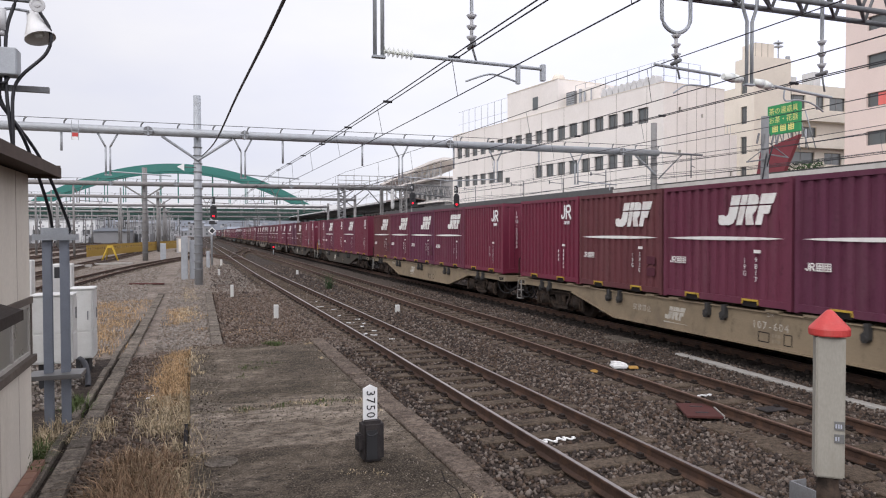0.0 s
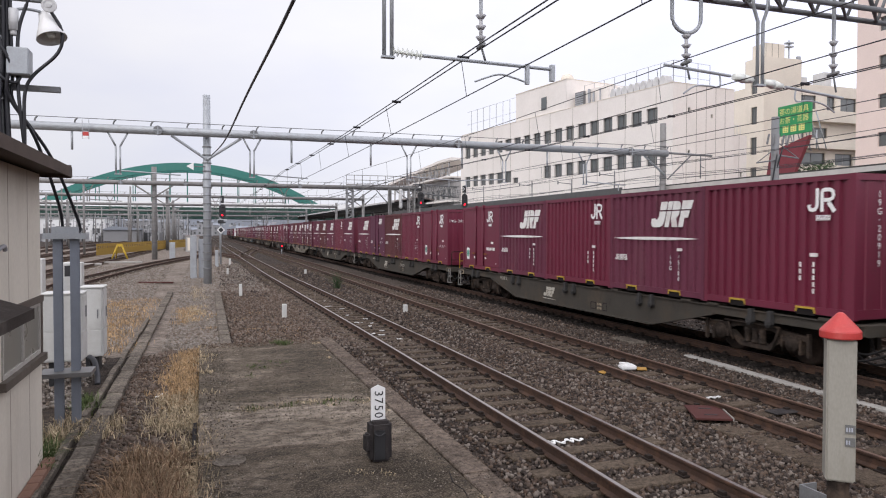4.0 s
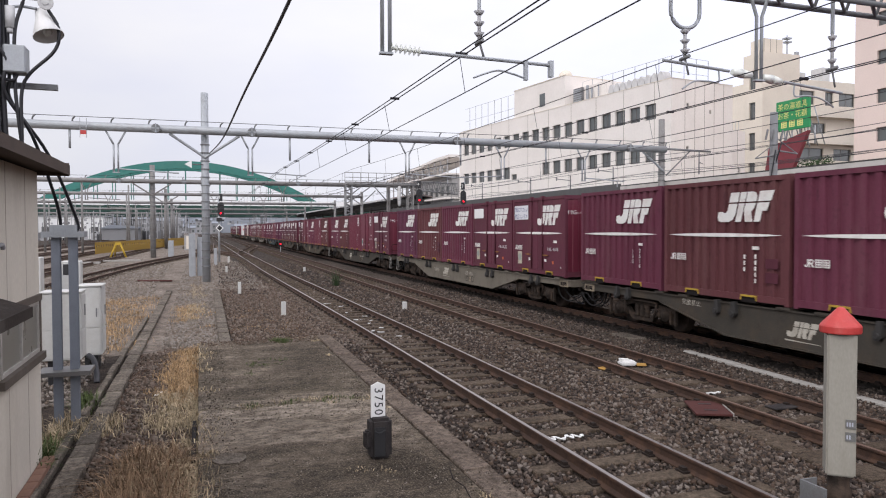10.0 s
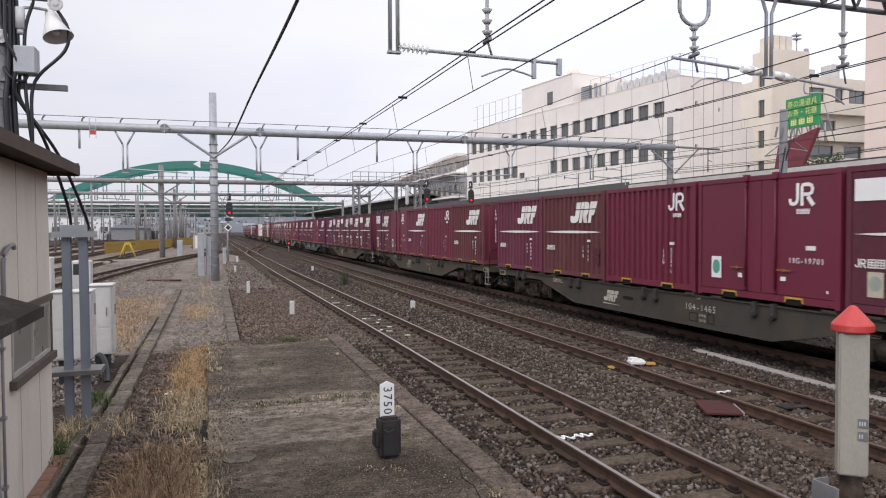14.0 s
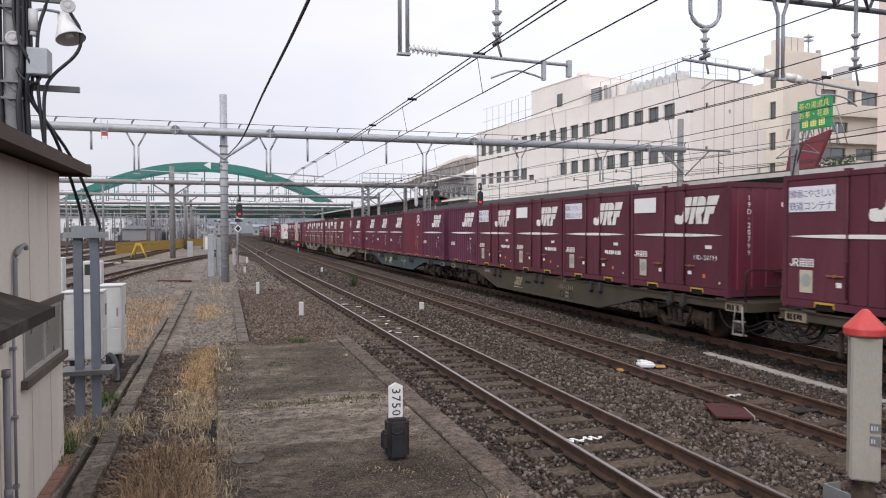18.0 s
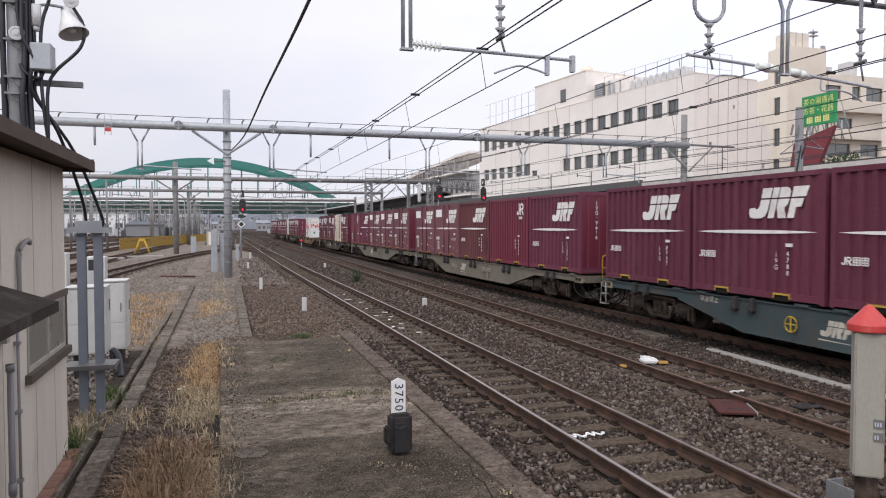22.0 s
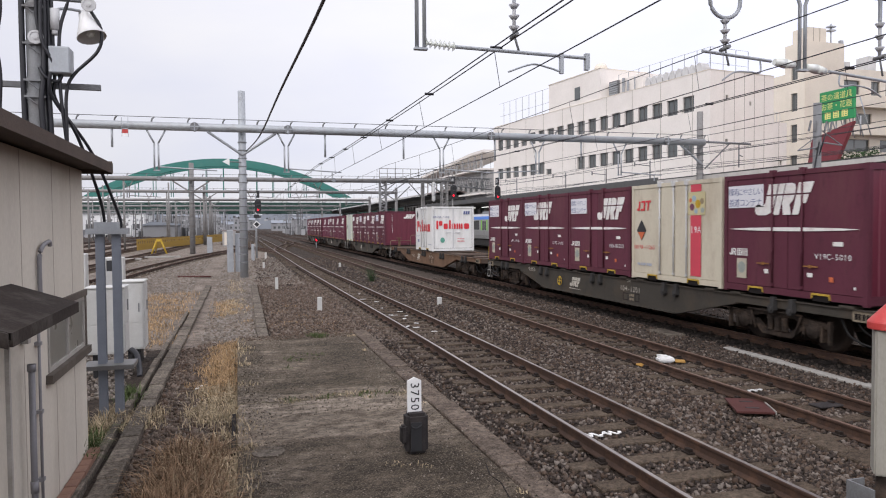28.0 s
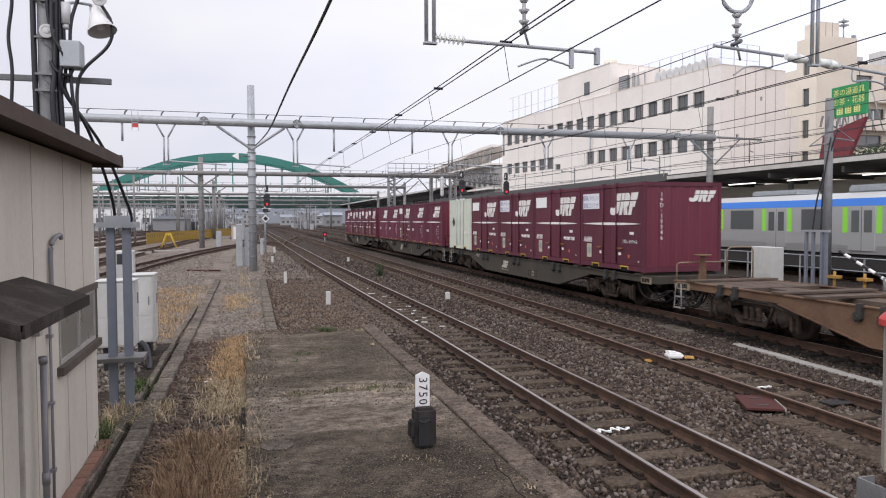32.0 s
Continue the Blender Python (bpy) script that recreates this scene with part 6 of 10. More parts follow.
for i in range(46):
    x = -150 + i * 7.5 + rng.uniform(-3, 3)
    h, w, y = rng.uniform(3.5, 8.5), rng.uniform(6, 14), rng.uniform(300, 420)
    if -12 < x < 16:
        y = rng.uniform(460, 560)
    house = thing("distant_house", "pale distant house beyond the yard", "house", "distant houses")
    b = bmesh.new()
    quadbox(b, x, y, -0.3, x + w, y + 8, h)
    part("body", b, M["bldg_far"], house)
    b = bmesh.new()
    prism(b, [(y - 0.6, h), (y + 4, h + rng.uniform(1.0, 2.6)), (y + 8.6, h)], "x", x - 0.4, x + w + 0.4)
    part("roof", b, M["distance"], house)
    b = bmesh.new()
    for k in range(int(w / 2.4)):
        for s_ in range(int(h / 3)):
            quadbox(b, x + 0.8 + k * 2.4, y - 0.03, 1 + s_ * 3, x + 2.0 + k * 2.4, y, 2.3 + s_ * 3)
    split_part("window", b, M["pane"], house)
b = bmesh.new()
for i in range(420):
    x, y = rng.uniform(-330, 330), rng.uniform(560, 900)
    w, h = rng.uniform(6, 22), rng.uniform(5, 17)
    quadbox(b, x, y, -0.3, x + w, y + 10, h)
solid("distant_town", b, M["distance"], "hazy grey roofs of the distant town", "town", kind="stuff")

# ---- the freight train ----
TRAIN_X = 11.60
CAR = 20.40          # coupled length of one flat wagon
PITCH = 3.78         # from container to container
FRONT = 2.42         # where the front of the first wagon's load stands at the start
HL, HW, HH = 1.8575, 1.225, 2.50   # half length, half width and height of a container
BED = 1.045          # height of a load's foot above the rail


def along(u):
    """From the share of a container's side, seen from the camera, to its own y."""
    return HL * (1 - 2 * u)


def sheet(bm, x, quads, shear=0.0):
    """Thin white shapes on a side wall: quads of (y, z) points, 4 mm proud."""
    for q in quads:
        prism(bm, [(p[0], p[1]) for p in q], "x", x, x - 0.004)


def slant(y, z, h, pts, lean=0.28, mirror=1, wide=1.0):
    """Points in units of the height h, leaning to the picture's right."""
    return [(y - mirror * (px * wide + lean * pz) * h, z + pz * h) for px, pz in pts]


def ribbon(bm, x, pts, w):
    """A flat stroke of even width along a line of (y, z) points on a side wall."""
    p = [Vector((q[0], q[1])) for q in pts]
    one, two = [], []
    for i, q in enumerate(p):
        d = (p[min(i + 1, len(p) - 1)] - p[max(i - 1, 0)]).normalized() * (w / 2)
        one.append((q.x - d.y, q.y + d.x))
        two.append((q.x + d.y, q.y - d.x))
    sheet(bm, x, [one + two[::-1]])


def mark_wide(bm, x, y, z, h, wide=1.0):
    """The slanted white owner's mark: a hooked block and two stepped blocks, cut by thin level and upright gaps."""
    shapes = [
        [(0.0, 0.34), (0.02, 0.16), (0.12, 0.04), (0.30, 0.0), (0.70, 0.0), (0.90, 0.07), (1.0, 0.24), (1.0, 0.62), (0.52, 0.62), (0.52, 0.40), (0.44, 0.31), (0.32, 0.31), (0.27, 0.36)],
        [(0.52, 0.67), (1.0, 0.67), (1.0, 1.0), (0.52, 1.0)],
        [(1.07, 0.0), (1.38, 0.0), (1.38, 0.62), (1.07, 0.62)],
        [(1.60, 0.0), (2.0, 0.0), (1.82, 0.33), (1.95, 0.46), (1.98, 0.62), (1.43, 0.62), (1.43, 0.36)],
        [(1.07, 0.67), (1.38, 0.67), (1.38, 1.0), (1.07, 1.0)],
        [(1.43, 0.67), (1.98, 0.67), (1.97, 0.84), (1.88, 0.95), (1.72, 1.0), (1.43, 1.0)],
        [(2.06, 0.0), (2.38, 0.0), (2.38, 0.35), (2.62, 0.35), (2.66, 0.62), (2.06, 0.62)],
        [(2.06, 0.67), (2.72, 0.67), (2.78, 1.0), (2.06, 1.0)],
    ]
    sheet(bm, x, [slant(y, z, h, s, wide=wide) for s in shapes])


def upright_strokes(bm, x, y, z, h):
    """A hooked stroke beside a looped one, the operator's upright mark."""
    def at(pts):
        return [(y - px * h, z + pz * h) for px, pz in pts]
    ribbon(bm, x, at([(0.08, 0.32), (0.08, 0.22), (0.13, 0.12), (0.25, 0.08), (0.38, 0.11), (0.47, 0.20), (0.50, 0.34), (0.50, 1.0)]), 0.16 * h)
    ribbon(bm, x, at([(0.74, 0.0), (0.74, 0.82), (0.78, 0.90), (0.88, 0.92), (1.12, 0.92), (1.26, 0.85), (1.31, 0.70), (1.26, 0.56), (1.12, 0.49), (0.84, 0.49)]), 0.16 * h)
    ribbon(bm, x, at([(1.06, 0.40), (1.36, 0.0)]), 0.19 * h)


def block_signs(bm, x, y, z, h, n, wide=1.0):
    """Dense signs too small to read: squares crossed by bars."""
    for i in range(n):
        a = y - i * h * 1.12 * wide
        w = h * wide
        sheet(bm, x, [[(a, z + h * k), (a - w, z + h * k), (a - w, z + h * (k + 0.12)), (a, z + h * (k + 0.12))] for k in (0.0, 0.3, 0.58, 0.88)])
        sheet(bm, x - 0.001, [[(a - w * k, z), (a - w * (k + 0.15), z), (a - w * (k + 0.15), z + h), (a - w * k, z + h)] for k in (0.0, 0.43, 0.85)])


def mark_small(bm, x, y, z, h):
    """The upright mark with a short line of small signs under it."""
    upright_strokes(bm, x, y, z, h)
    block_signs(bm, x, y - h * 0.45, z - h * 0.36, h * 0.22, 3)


def owner_line(bm, x, y, z, h):
    """The owner's name: two upright strokes and two dense signs."""
    upright_strokes(bm, x, y, z, h)
    block_signs(bm, x, y - h * 1.62, z, h, 2)


def bars(bm, x, y, z, w, h, n, mirror=1):
    """Writing too small to read: a row of n plain bars of uneven width."""
    step = w / n
    for i in range(n):
        a = y - mirror * i * step
        k = step * (0.58 + 0.26 * ((i * 7 + n) % 3) / 2)
        low = z + (h * 0.18 if (i * 5 + n) % 4 == 0 else 0.0)
        sheet(bm, x, [[(a, low), (a - mirror * k, low), (a - mirror * k, z + h), (a, z + h)]])


def lens_stripe(bm, x, y0, y1, z, h):
    """A stripe that swells in the middle and runs out in points."""
    n = 10
    top = [(y0 + (y1 - y0) * i / n, z + h / 2 * math.sin(math.pi * min(1, max(0, i / n))) ** 0.6) for i in range(n + 1)]
    low = [(p[0], 2 * z - p[1]) for p in top[1:-1]]
    sheet(bm, x, [top + low[::-1]])


def ribbed(bm, ribs, depth=0.05, lo=0.16, hi=2.40):
    """A pressed side wall with trapezoid ribs, standing between its top and bottom rails."""
    span = 2 * HL - 0.20
    pitch = span / ribs
    line = [(-HL + 0.10, 0.0)]
    for i in range(ribs):
        s = -HL + 0.10 + i * pitch
        line += [(s + pitch * 0.40, 0.0), (s + pitch * 0.47, depth), (s + pitch * 0.93, depth), (s + pitch, 0.0)]
    x0 = -HW + 0.012
    a = [bm.verts.new((x0 + d, y, lo)) for y, d in line]
    b = [bm.verts.new((x0 + d, y, hi)) for y, d in line]
    for i in range(len(line) - 1):
        bm.faces.new((a[i], a[i + 1], b[i + 1], b[i]))
    return x0


def frame_shape():
    """Corner posts, rails, roof, floor, ends and the far wall of a container."""
    bm = bmesh.new()
    for sy in (-1, 1):
        for sx in (-1, 1):
            quadbox(bm, sx * HW, sy * HL, 0, sx * (HW - 0.09), sy * (HL - 0.10), HH)
    for sx in (-1, 1):
        quadbox(bm, sx * HW, -HL + 0.10, 2.40, sx * (HW - 0.07), HL - 0.10, HH - 0.005)
        quadbox(bm, sx * HW, -HL + 0.10, 0.03, sx * (HW - 0.07), HL - 0.10, 0.16)
    for sy in (-1, 1):
        quadbox(bm, -HW + 0.09, sy * HL, 2.38, HW - 0.09, sy * (HL - 0.08), HH - 0.005)
        quadbox(bm, -HW + 0.09, sy * HL, 0.02, HW - 0.09, sy * (HL - 0.08), 0.18)
    quadbox(bm, -HW + 0.07, -HL + 0.08, 2.44, HW - 0.07, HL - 0.08, 2.475)
    quadbox(bm, -HW + 0.07, -HL + 0.08, 0.10, HW - 0.07, HL - 0.08, 0.14)
    quadbox(bm, HW - 0.05, -HL + 0.10, 0.16, HW - 0.02, HL - 0.10, 2.40)
    for i in range(9):
        y = -HL + 0.3 + i * (2 * HL - 0.6) / 8
        quadbox(bm, -HW + 0.1, y - 0.05, 2.475, HW - 0.1, y + 0.05, 2.492)
    return bm


def end_shape():
    """One end wall, a pressed sheet with shallow panels, set into its frame."""
    bm = bmesh.new()
    y = -HL + 0.035
    line = [(-HW + 0.09, 0.0)]
    for i in range(6):
        x = -HW + 0.26 + i * 0.38
        line += [(x, 0.0), (x + 0.02, -0.018), (x + 0.20, -0.018), (x + 0.22, 0.0)]
    line.append((HW - 0.09, 0.0))
    a = [bm.verts.new((x, y + d, 0.18)) for x, d in line]
    b2 = [bm.verts.new((x, y + d, 2.38)) for x, d in line]
    for i in range(len(line) - 1):
        bm.faces.new((a[i], a[i + 1], b2[i + 1], b2[i]))
    return bm


def door_shape(u0, u1):
    """One flat door leaf between two seams, with a rounded edge."""
    x0 = -HW + 0.014
    return bevelled(x0, along(u1) + (0.105 if u1 == 1 else 0.010), 0.165, x0 + 0.03, along(u0) - (0.105 if u0 == 0 else 0.010), 2.395, 0.008)


def pocket_shape():
    bm = bmesh.new()
    y, w = 0.0, 0.21
    quadbox(bm, -HW - 0.03, -w, 0.115, -HW + 0.03, w, 0.150)
    for s in (-1, 1):
        prism(bm, [(s * w, 0.115), (s * (w - 0.03), 0.115), (s * (w - 0.01), 0.045), (s * (w + 0.02), 0.045)], "x", -HW - 0.022, -HW + 0.03)
    return bm


def dark_shape():
    bm = bmesh.new()
    quadbox(bm, -HW - 0.006, -0.20, 0.0, -HW + 0.05, 0.20, 0.115)
    return bm


SHARED = {
    "pocket": mesh_from(pocket_shape(), "fork_pocket", M["pocket_yellow"]), "pocket_void": mesh_from(dark_shape(), "pocket_opening", M["pocketdark"]),
}
for key, paint in (("wine_old", "wine_end"), ("wine_purple", "wine_purple"), ("wine_dull", "wine_end"), ("wine_faded", "wine_end"), ("wine_new", "wine_new"), ("wine_brown", "wine_end"), ("cream", "cream"), ("cwhite", "cwhite"), ("cgreen", "cgreen")):
    SHARED["frame_" + key] = mesh_from(frame_shape(), "frame", M[key])
    SHARED["ends_" + key] = mesh_from(end_shape(), "end_wall", M[paint])
for key, ribs, paint in (("ribs_wine_old", 13, "wine_old"), ("ribs_wine_purple", 13, "wine_purple"), ("ribs_wine_dull", 13, "wine_dull"), ("ribs_wine_new", 15, "wine_new")):
    b = bmesh.new()
    ribbed(b, ribs)
    SHARED[key] = mesh_from(b, "side_wall", M[paint])
DOORS_OF = {}
for key, seams, paint in (("doors_brown", [0.395, 0.50, 0.605], "wine_brown"), ("doors_faded", [0.395, 0.50, 0.605], "wine_faded"), ("doors_purple", [0.395, 0.50, 0.605], "wine_purple"), ("doors_new", [0.395, 0.50, 0.605], "wine_new"), ("doors_cream", [0.36, 0.52, 0.66], "cream"), ("doors_white", [0.36, 0.46, 0.56], "cwhite"), ("doors_green", [0.36, 0.66], "cgreen")):
    cuts = [0.0] + seams + [1.0]
    DOORS_OF[key] = [mesh_from(door_shape(u0, u1), "door_leaf", M[paint]) for u0, u1 in zip(cuts, cuts[1:])]
    b = bmesh.new()
    quadbox(b, -HW + 0.046, -HL + 0.1, 0.16, -HW + 0.055, HL - 0.1, 2.40)
    SHARED[key] = mesh_from(b, "side_wall", M[paint])


def shape(name, paint, build):
    b = bmesh.new()
    build(b)
    return mesh_from(b, name, M[paint])


XS = -HW - 0.001


def lock_rods(bm, us):
    for u in us:
        rod(bm, (XS - 0.016, along(u), 0.18), (XS - 0.016, along(u), 2.44), 0.020, 6)
        for z in (0.20, 0.9, 1.6, 2.28):
            quadbox(bm, XS - 0.034, along(u) - 0.035, z, XS, along(u) + 0.035, z + 0.05)
        quadbox(bm, XS - 0.05, along(u) - 0.05, 2.40, XS + 0.06, along(u) + 0.05, 2.53)


def handles(bm, us):
    for u in us:
        quadbox(bm, XS - 0.035, along(u) - 0.17, 0.63, XS - 0.010, along(u) + 0.17, 0.655)
        quadbox(bm, XS - 0.040, along(u) - 0.03, 0.615, XS - 0.003, along(u) + 0.03, 0.67)


SHARED.update({
    "logo_wide": shape("owner_mark", "white_worn", lambda b: mark_wide(b, XS, along(0.475), 1.615, 0.60, 0.853)),
    "logo_door": shape("owner_mark", "white_worn", lambda b: mark_wide(b, XS, along(0.495), 1.60, 0.62, 0.827)),
    "logo_mid": shape("owner_mark", "white_worn", lambda b: mark_wide(b, XS, along(0.25), 1.63, 0.62, 0.827)),
    "logo_tiny": shape("owner_mark", "white_worn", lambda b: mark_wide(b, XS, along(0.61), 1.96, 0.33, 0.89)),
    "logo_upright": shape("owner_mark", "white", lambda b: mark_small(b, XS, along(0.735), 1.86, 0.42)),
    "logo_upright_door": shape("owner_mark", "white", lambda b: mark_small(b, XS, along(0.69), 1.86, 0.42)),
    "stripe": shape("stripe", "white_worn", lambda b: lens_stripe(b, XS, along(0.045), along(0.955), 1.345, 0.075)),
    "owner_text": shape("owner_writing", "white_worn", lambda b: owner_line(b, XS, along(0.065), 0.78, 0.145)),
    "owner_text_low": shape("owner_writing", "white_worn", lambda b: owner_line(b, XS, along(0.05), 0.78, 0.15)),
    "plate": shape("label_plate", "white", lambda b: sheet(b, XS, [[(along(0.045), 1.90), (along(0.30), 1.90), (along(0.30), 2.27), (along(0.045), 2.27)]])),
    "plate_wide": shape("label_plate", "plate_white", lambda b: sheet(b, XS, [[(along(0.04), 1.80), (along(0.325), 1.80), (along(0.325), 2.27), (along(0.04), 2.27)]])),
    "plate_print": shape("label_print", "plate_ink", lambda b: (lettering(b, "環境にやさしい", (XS - 0.006, along(0.062), 2.07), (0, -1, 0), (0, 0, 1), 0.17, step=0.86), lettering(b, "鉄道コンテナ", (XS - 0.006, along(0.068), 1.84), (0, -1, 0), (0, 0, 1), 0.18, step=0.92))),
    "number_tag": shape("tag", "white_worn", lambda b: sheet(b, XS, [[(along(0.752), 1.06), (along(0.80), 1.06), (along(0.80), 1.125), (along(0.752), 1.125)]])),
    "repair_patch": shape("repair_patch", "wine_patch", lambda b: sheet(b, XS, [[(along(0.845), 0.42), (along(0.93), 0.42), (along(0.93), 0.62), (along(0.845), 0.62)], [(along(0.845), 0.70), (along(0.93), 0.70), (along(0.93), 0.89), (along(0.845), 0.89)]])),
    "orange_tag": shape("orange_tag", "tagorange", lambda b: sheet(b, XS, [[(along(0.78), 0.38), (along(0.805), 0.38), (along(0.805), 0.47), (along(0.78), 0.47)]])),
    "label_disc": shape("disc", "greydisc", lambda b: sheet(b, XS - 0.004, [[(along(0.155) + 0.115 * math.cos(a * math.tau / 16), 0.53 + 0.125 * math.sin(a * math.tau / 16)) for a in range(16)]])),
    "small_label": shape("document_holder", "cream_label", lambda b: sheet(b, XS, [[(along(0.115), 0.30), (along(0.195), 0.30), (along(0.195), 0.72), (along(0.115), 0.72)]])),
    "eco_label": shape("document_holder", "white", lambda b: sheet(b, XS, [[(along(0.12), 0.39), (along(0.20), 0.39), (along(0.20), 0.85), (along(0.12), 0.85)]])),
    "eco_disc": shape("green_disc", "labelgreen", lambda b: sheet(b, XS - 0.004, [[(along(0.16) + 0.115 * math.cos(a * math.tau / 16), 0.63 + 0.15 * math.sin(a * math.tau / 16)) for a in range(16)]])),
    "tags": shape("tag", "white_worn", lambda b: sheet(b, XS, [[(along(0.80), 1.04), (along(0.86), 1.04), (along(0.86), 1.12), (along(0.80), 1.12)], [(along(0.335), 0.44), (along(0.365), 0.44), (along(0.365), 0.53), (along(0.335), 0.53)], [(along(0.64), 0.44), (along(0.675), 0.44), (along(0.675), 0.52), (along(0.64), 0.52)], [(along(0.925), 0.28), (along(0.935), 0.28), (along(0.935), 0.33), (along(0.925), 0.33)]])),
    "rods_brown": shape("lock_rod", "wine_brown", lambda b: lock_rods(b, (0.395,))),
    "rods_brown+": shape("lock_rod", "wine_brown", lambda b: lock_rods(b, (0.605,))),
    "rods_faded": shape("lock_rod", "wine_faded", lambda b: lock_rods(b, (0.395,))),
    "rods_faded+": shape("lock_rod", "wine_faded", lambda b: lock_rods(b, (0.605,))),
    "rods_purple": shape("lock_rod", "wine_purple", lambda b: lock_rods(b, (0.395,))),
    "rods_purple+": shape("lock_rod", "wine_purple", lambda b: lock_rods(b, (0.605,))),
    "rods_new": shape("lock_rod", "wine_new", lambda b: lock_rods(b, (0.395,))),
    "rods_new+": shape("lock_rod", "wine_new", lambda b: lock_rods(b, (0.605,))),
    "rods_pale": shape("lock_rod", "bldg_far_pale", lambda b: lock_rods(b, (0.36,))),
    "rods_pale+": shape("lock_rod", "bldg_far_pale", lambda b: lock_rods(b, (0.52,))),
    "rods_pale++": shape("lock_rod", "bldg_far_pale", lambda b: lock_rods(b, (0.66,))),
    "handles": shape("door_handle", "dull_handle", lambda b: handles(b, (0.33,))),
    "handles+": shape("door_handle", "dull_handle", lambda b: handles(b, (0.665,))),
})


def number_mesh(text, kind):
    b = bmesh.new()
    if kind == "code":
        lettering(b, text, (XS - 0.003, along(0.688), 0.86), (0, -1, 0), (0, 0, 1), 0.14, down=True)
    elif kind == "column":
        lettering(b, text, (XS - 0.003, along(0.768), 0.88), (0, -1, 0), (0, 0, 1), 0.14, down=True)
    elif kind == "row":
        lettering(b, text, (XS - 0.003, along(0.70), 0.79), (0, -1, 0), (0, 0, 1), 0.15)
    elif kind == "end_row":
        lettering(b, text, (-HW + 0.11, -HL - 0.004, 1.92), (1, 0, 0), (0, 0, 1), 0.175)
    elif kind == "end_column":
        lettering(b, text, (-HW + 0.54, -HL - 0.004, 2.10), (1, 0, 0), (0, 0, 1), 0.165, down=True)
    return mesh_from(b, "number", M["white"])


def bar_column(b, u, zs):
    for z in zs:
        sheet(b, XS, [[(along(u) + 0.022, z), (along(u) - 0.022, z), (along(u) - 0.022, z + 0.085), (along(u) + 0.022, z + 0.085)]])


BAR_CODE = shape("size_code", "white_worn", lambda b: bar_column(b, 0.695, (0.62, 0.745, 0.87)))
BAR_COLUMN = shape("number", "white_worn", lambda b: bar_column(b, 0.775, (0.40, 0.52, 0.64, 0.76, 0.88)))
CODE = number_mesh("19G", "code")
BAR_ROW = shape("number", "white_worn", lambda b: bars(b, XS, along(0.68), 0.79, 0.85, 0.11, 8))


def end_mark(b):
    """The owner's mark on an end wall, turned from the side's version."""
    mark_wide(b, 0.0, 0.0, 1.96, 0.31, 0.94)
    for v in b.verts:
        v.co = Vector((0.15 - v.co.y, -HL - 0.003 + v.co.x, v.co.z))


END_MARK = shape("owner_mark", "white_worn", end_mark)


def kit(box, names):
    for label, key in names:
        for more in ("", "+", "++"):
            if key + more in SHARED:
                part(label, SHARED[key + more], None, box)
        if label == "end_wall":
            part(label, SHARED[key], None, box).rotation_euler = (0, 0, math.pi)
        for leaf in DOORS_OF.get(key, []):
            part("door_leaf", leaf, None, box)


def pockets(box):
    for u in (0.27, 0.73):
        p = part("fork_pocket", SHARED["pocket"], None, box, "yellow-edged fork pocket", at=(0, along(u), 0))
        part("pocket_opening", SHARED["pocket_void"], None, p)


RIBBED = {"A": ("wine_old", "faded wine-red ribbed steel freight container on a flat wagon"), "Q": ("wine_purple", "faded purple ribbed steel freight container on a flat wagon"), "K": ("wine_dull", "dull brownish-red ribbed steel freight container on a flat wagon"), "B": ("wine_new", "bright wine-red ribbed steel freight container on a flat wagon")}


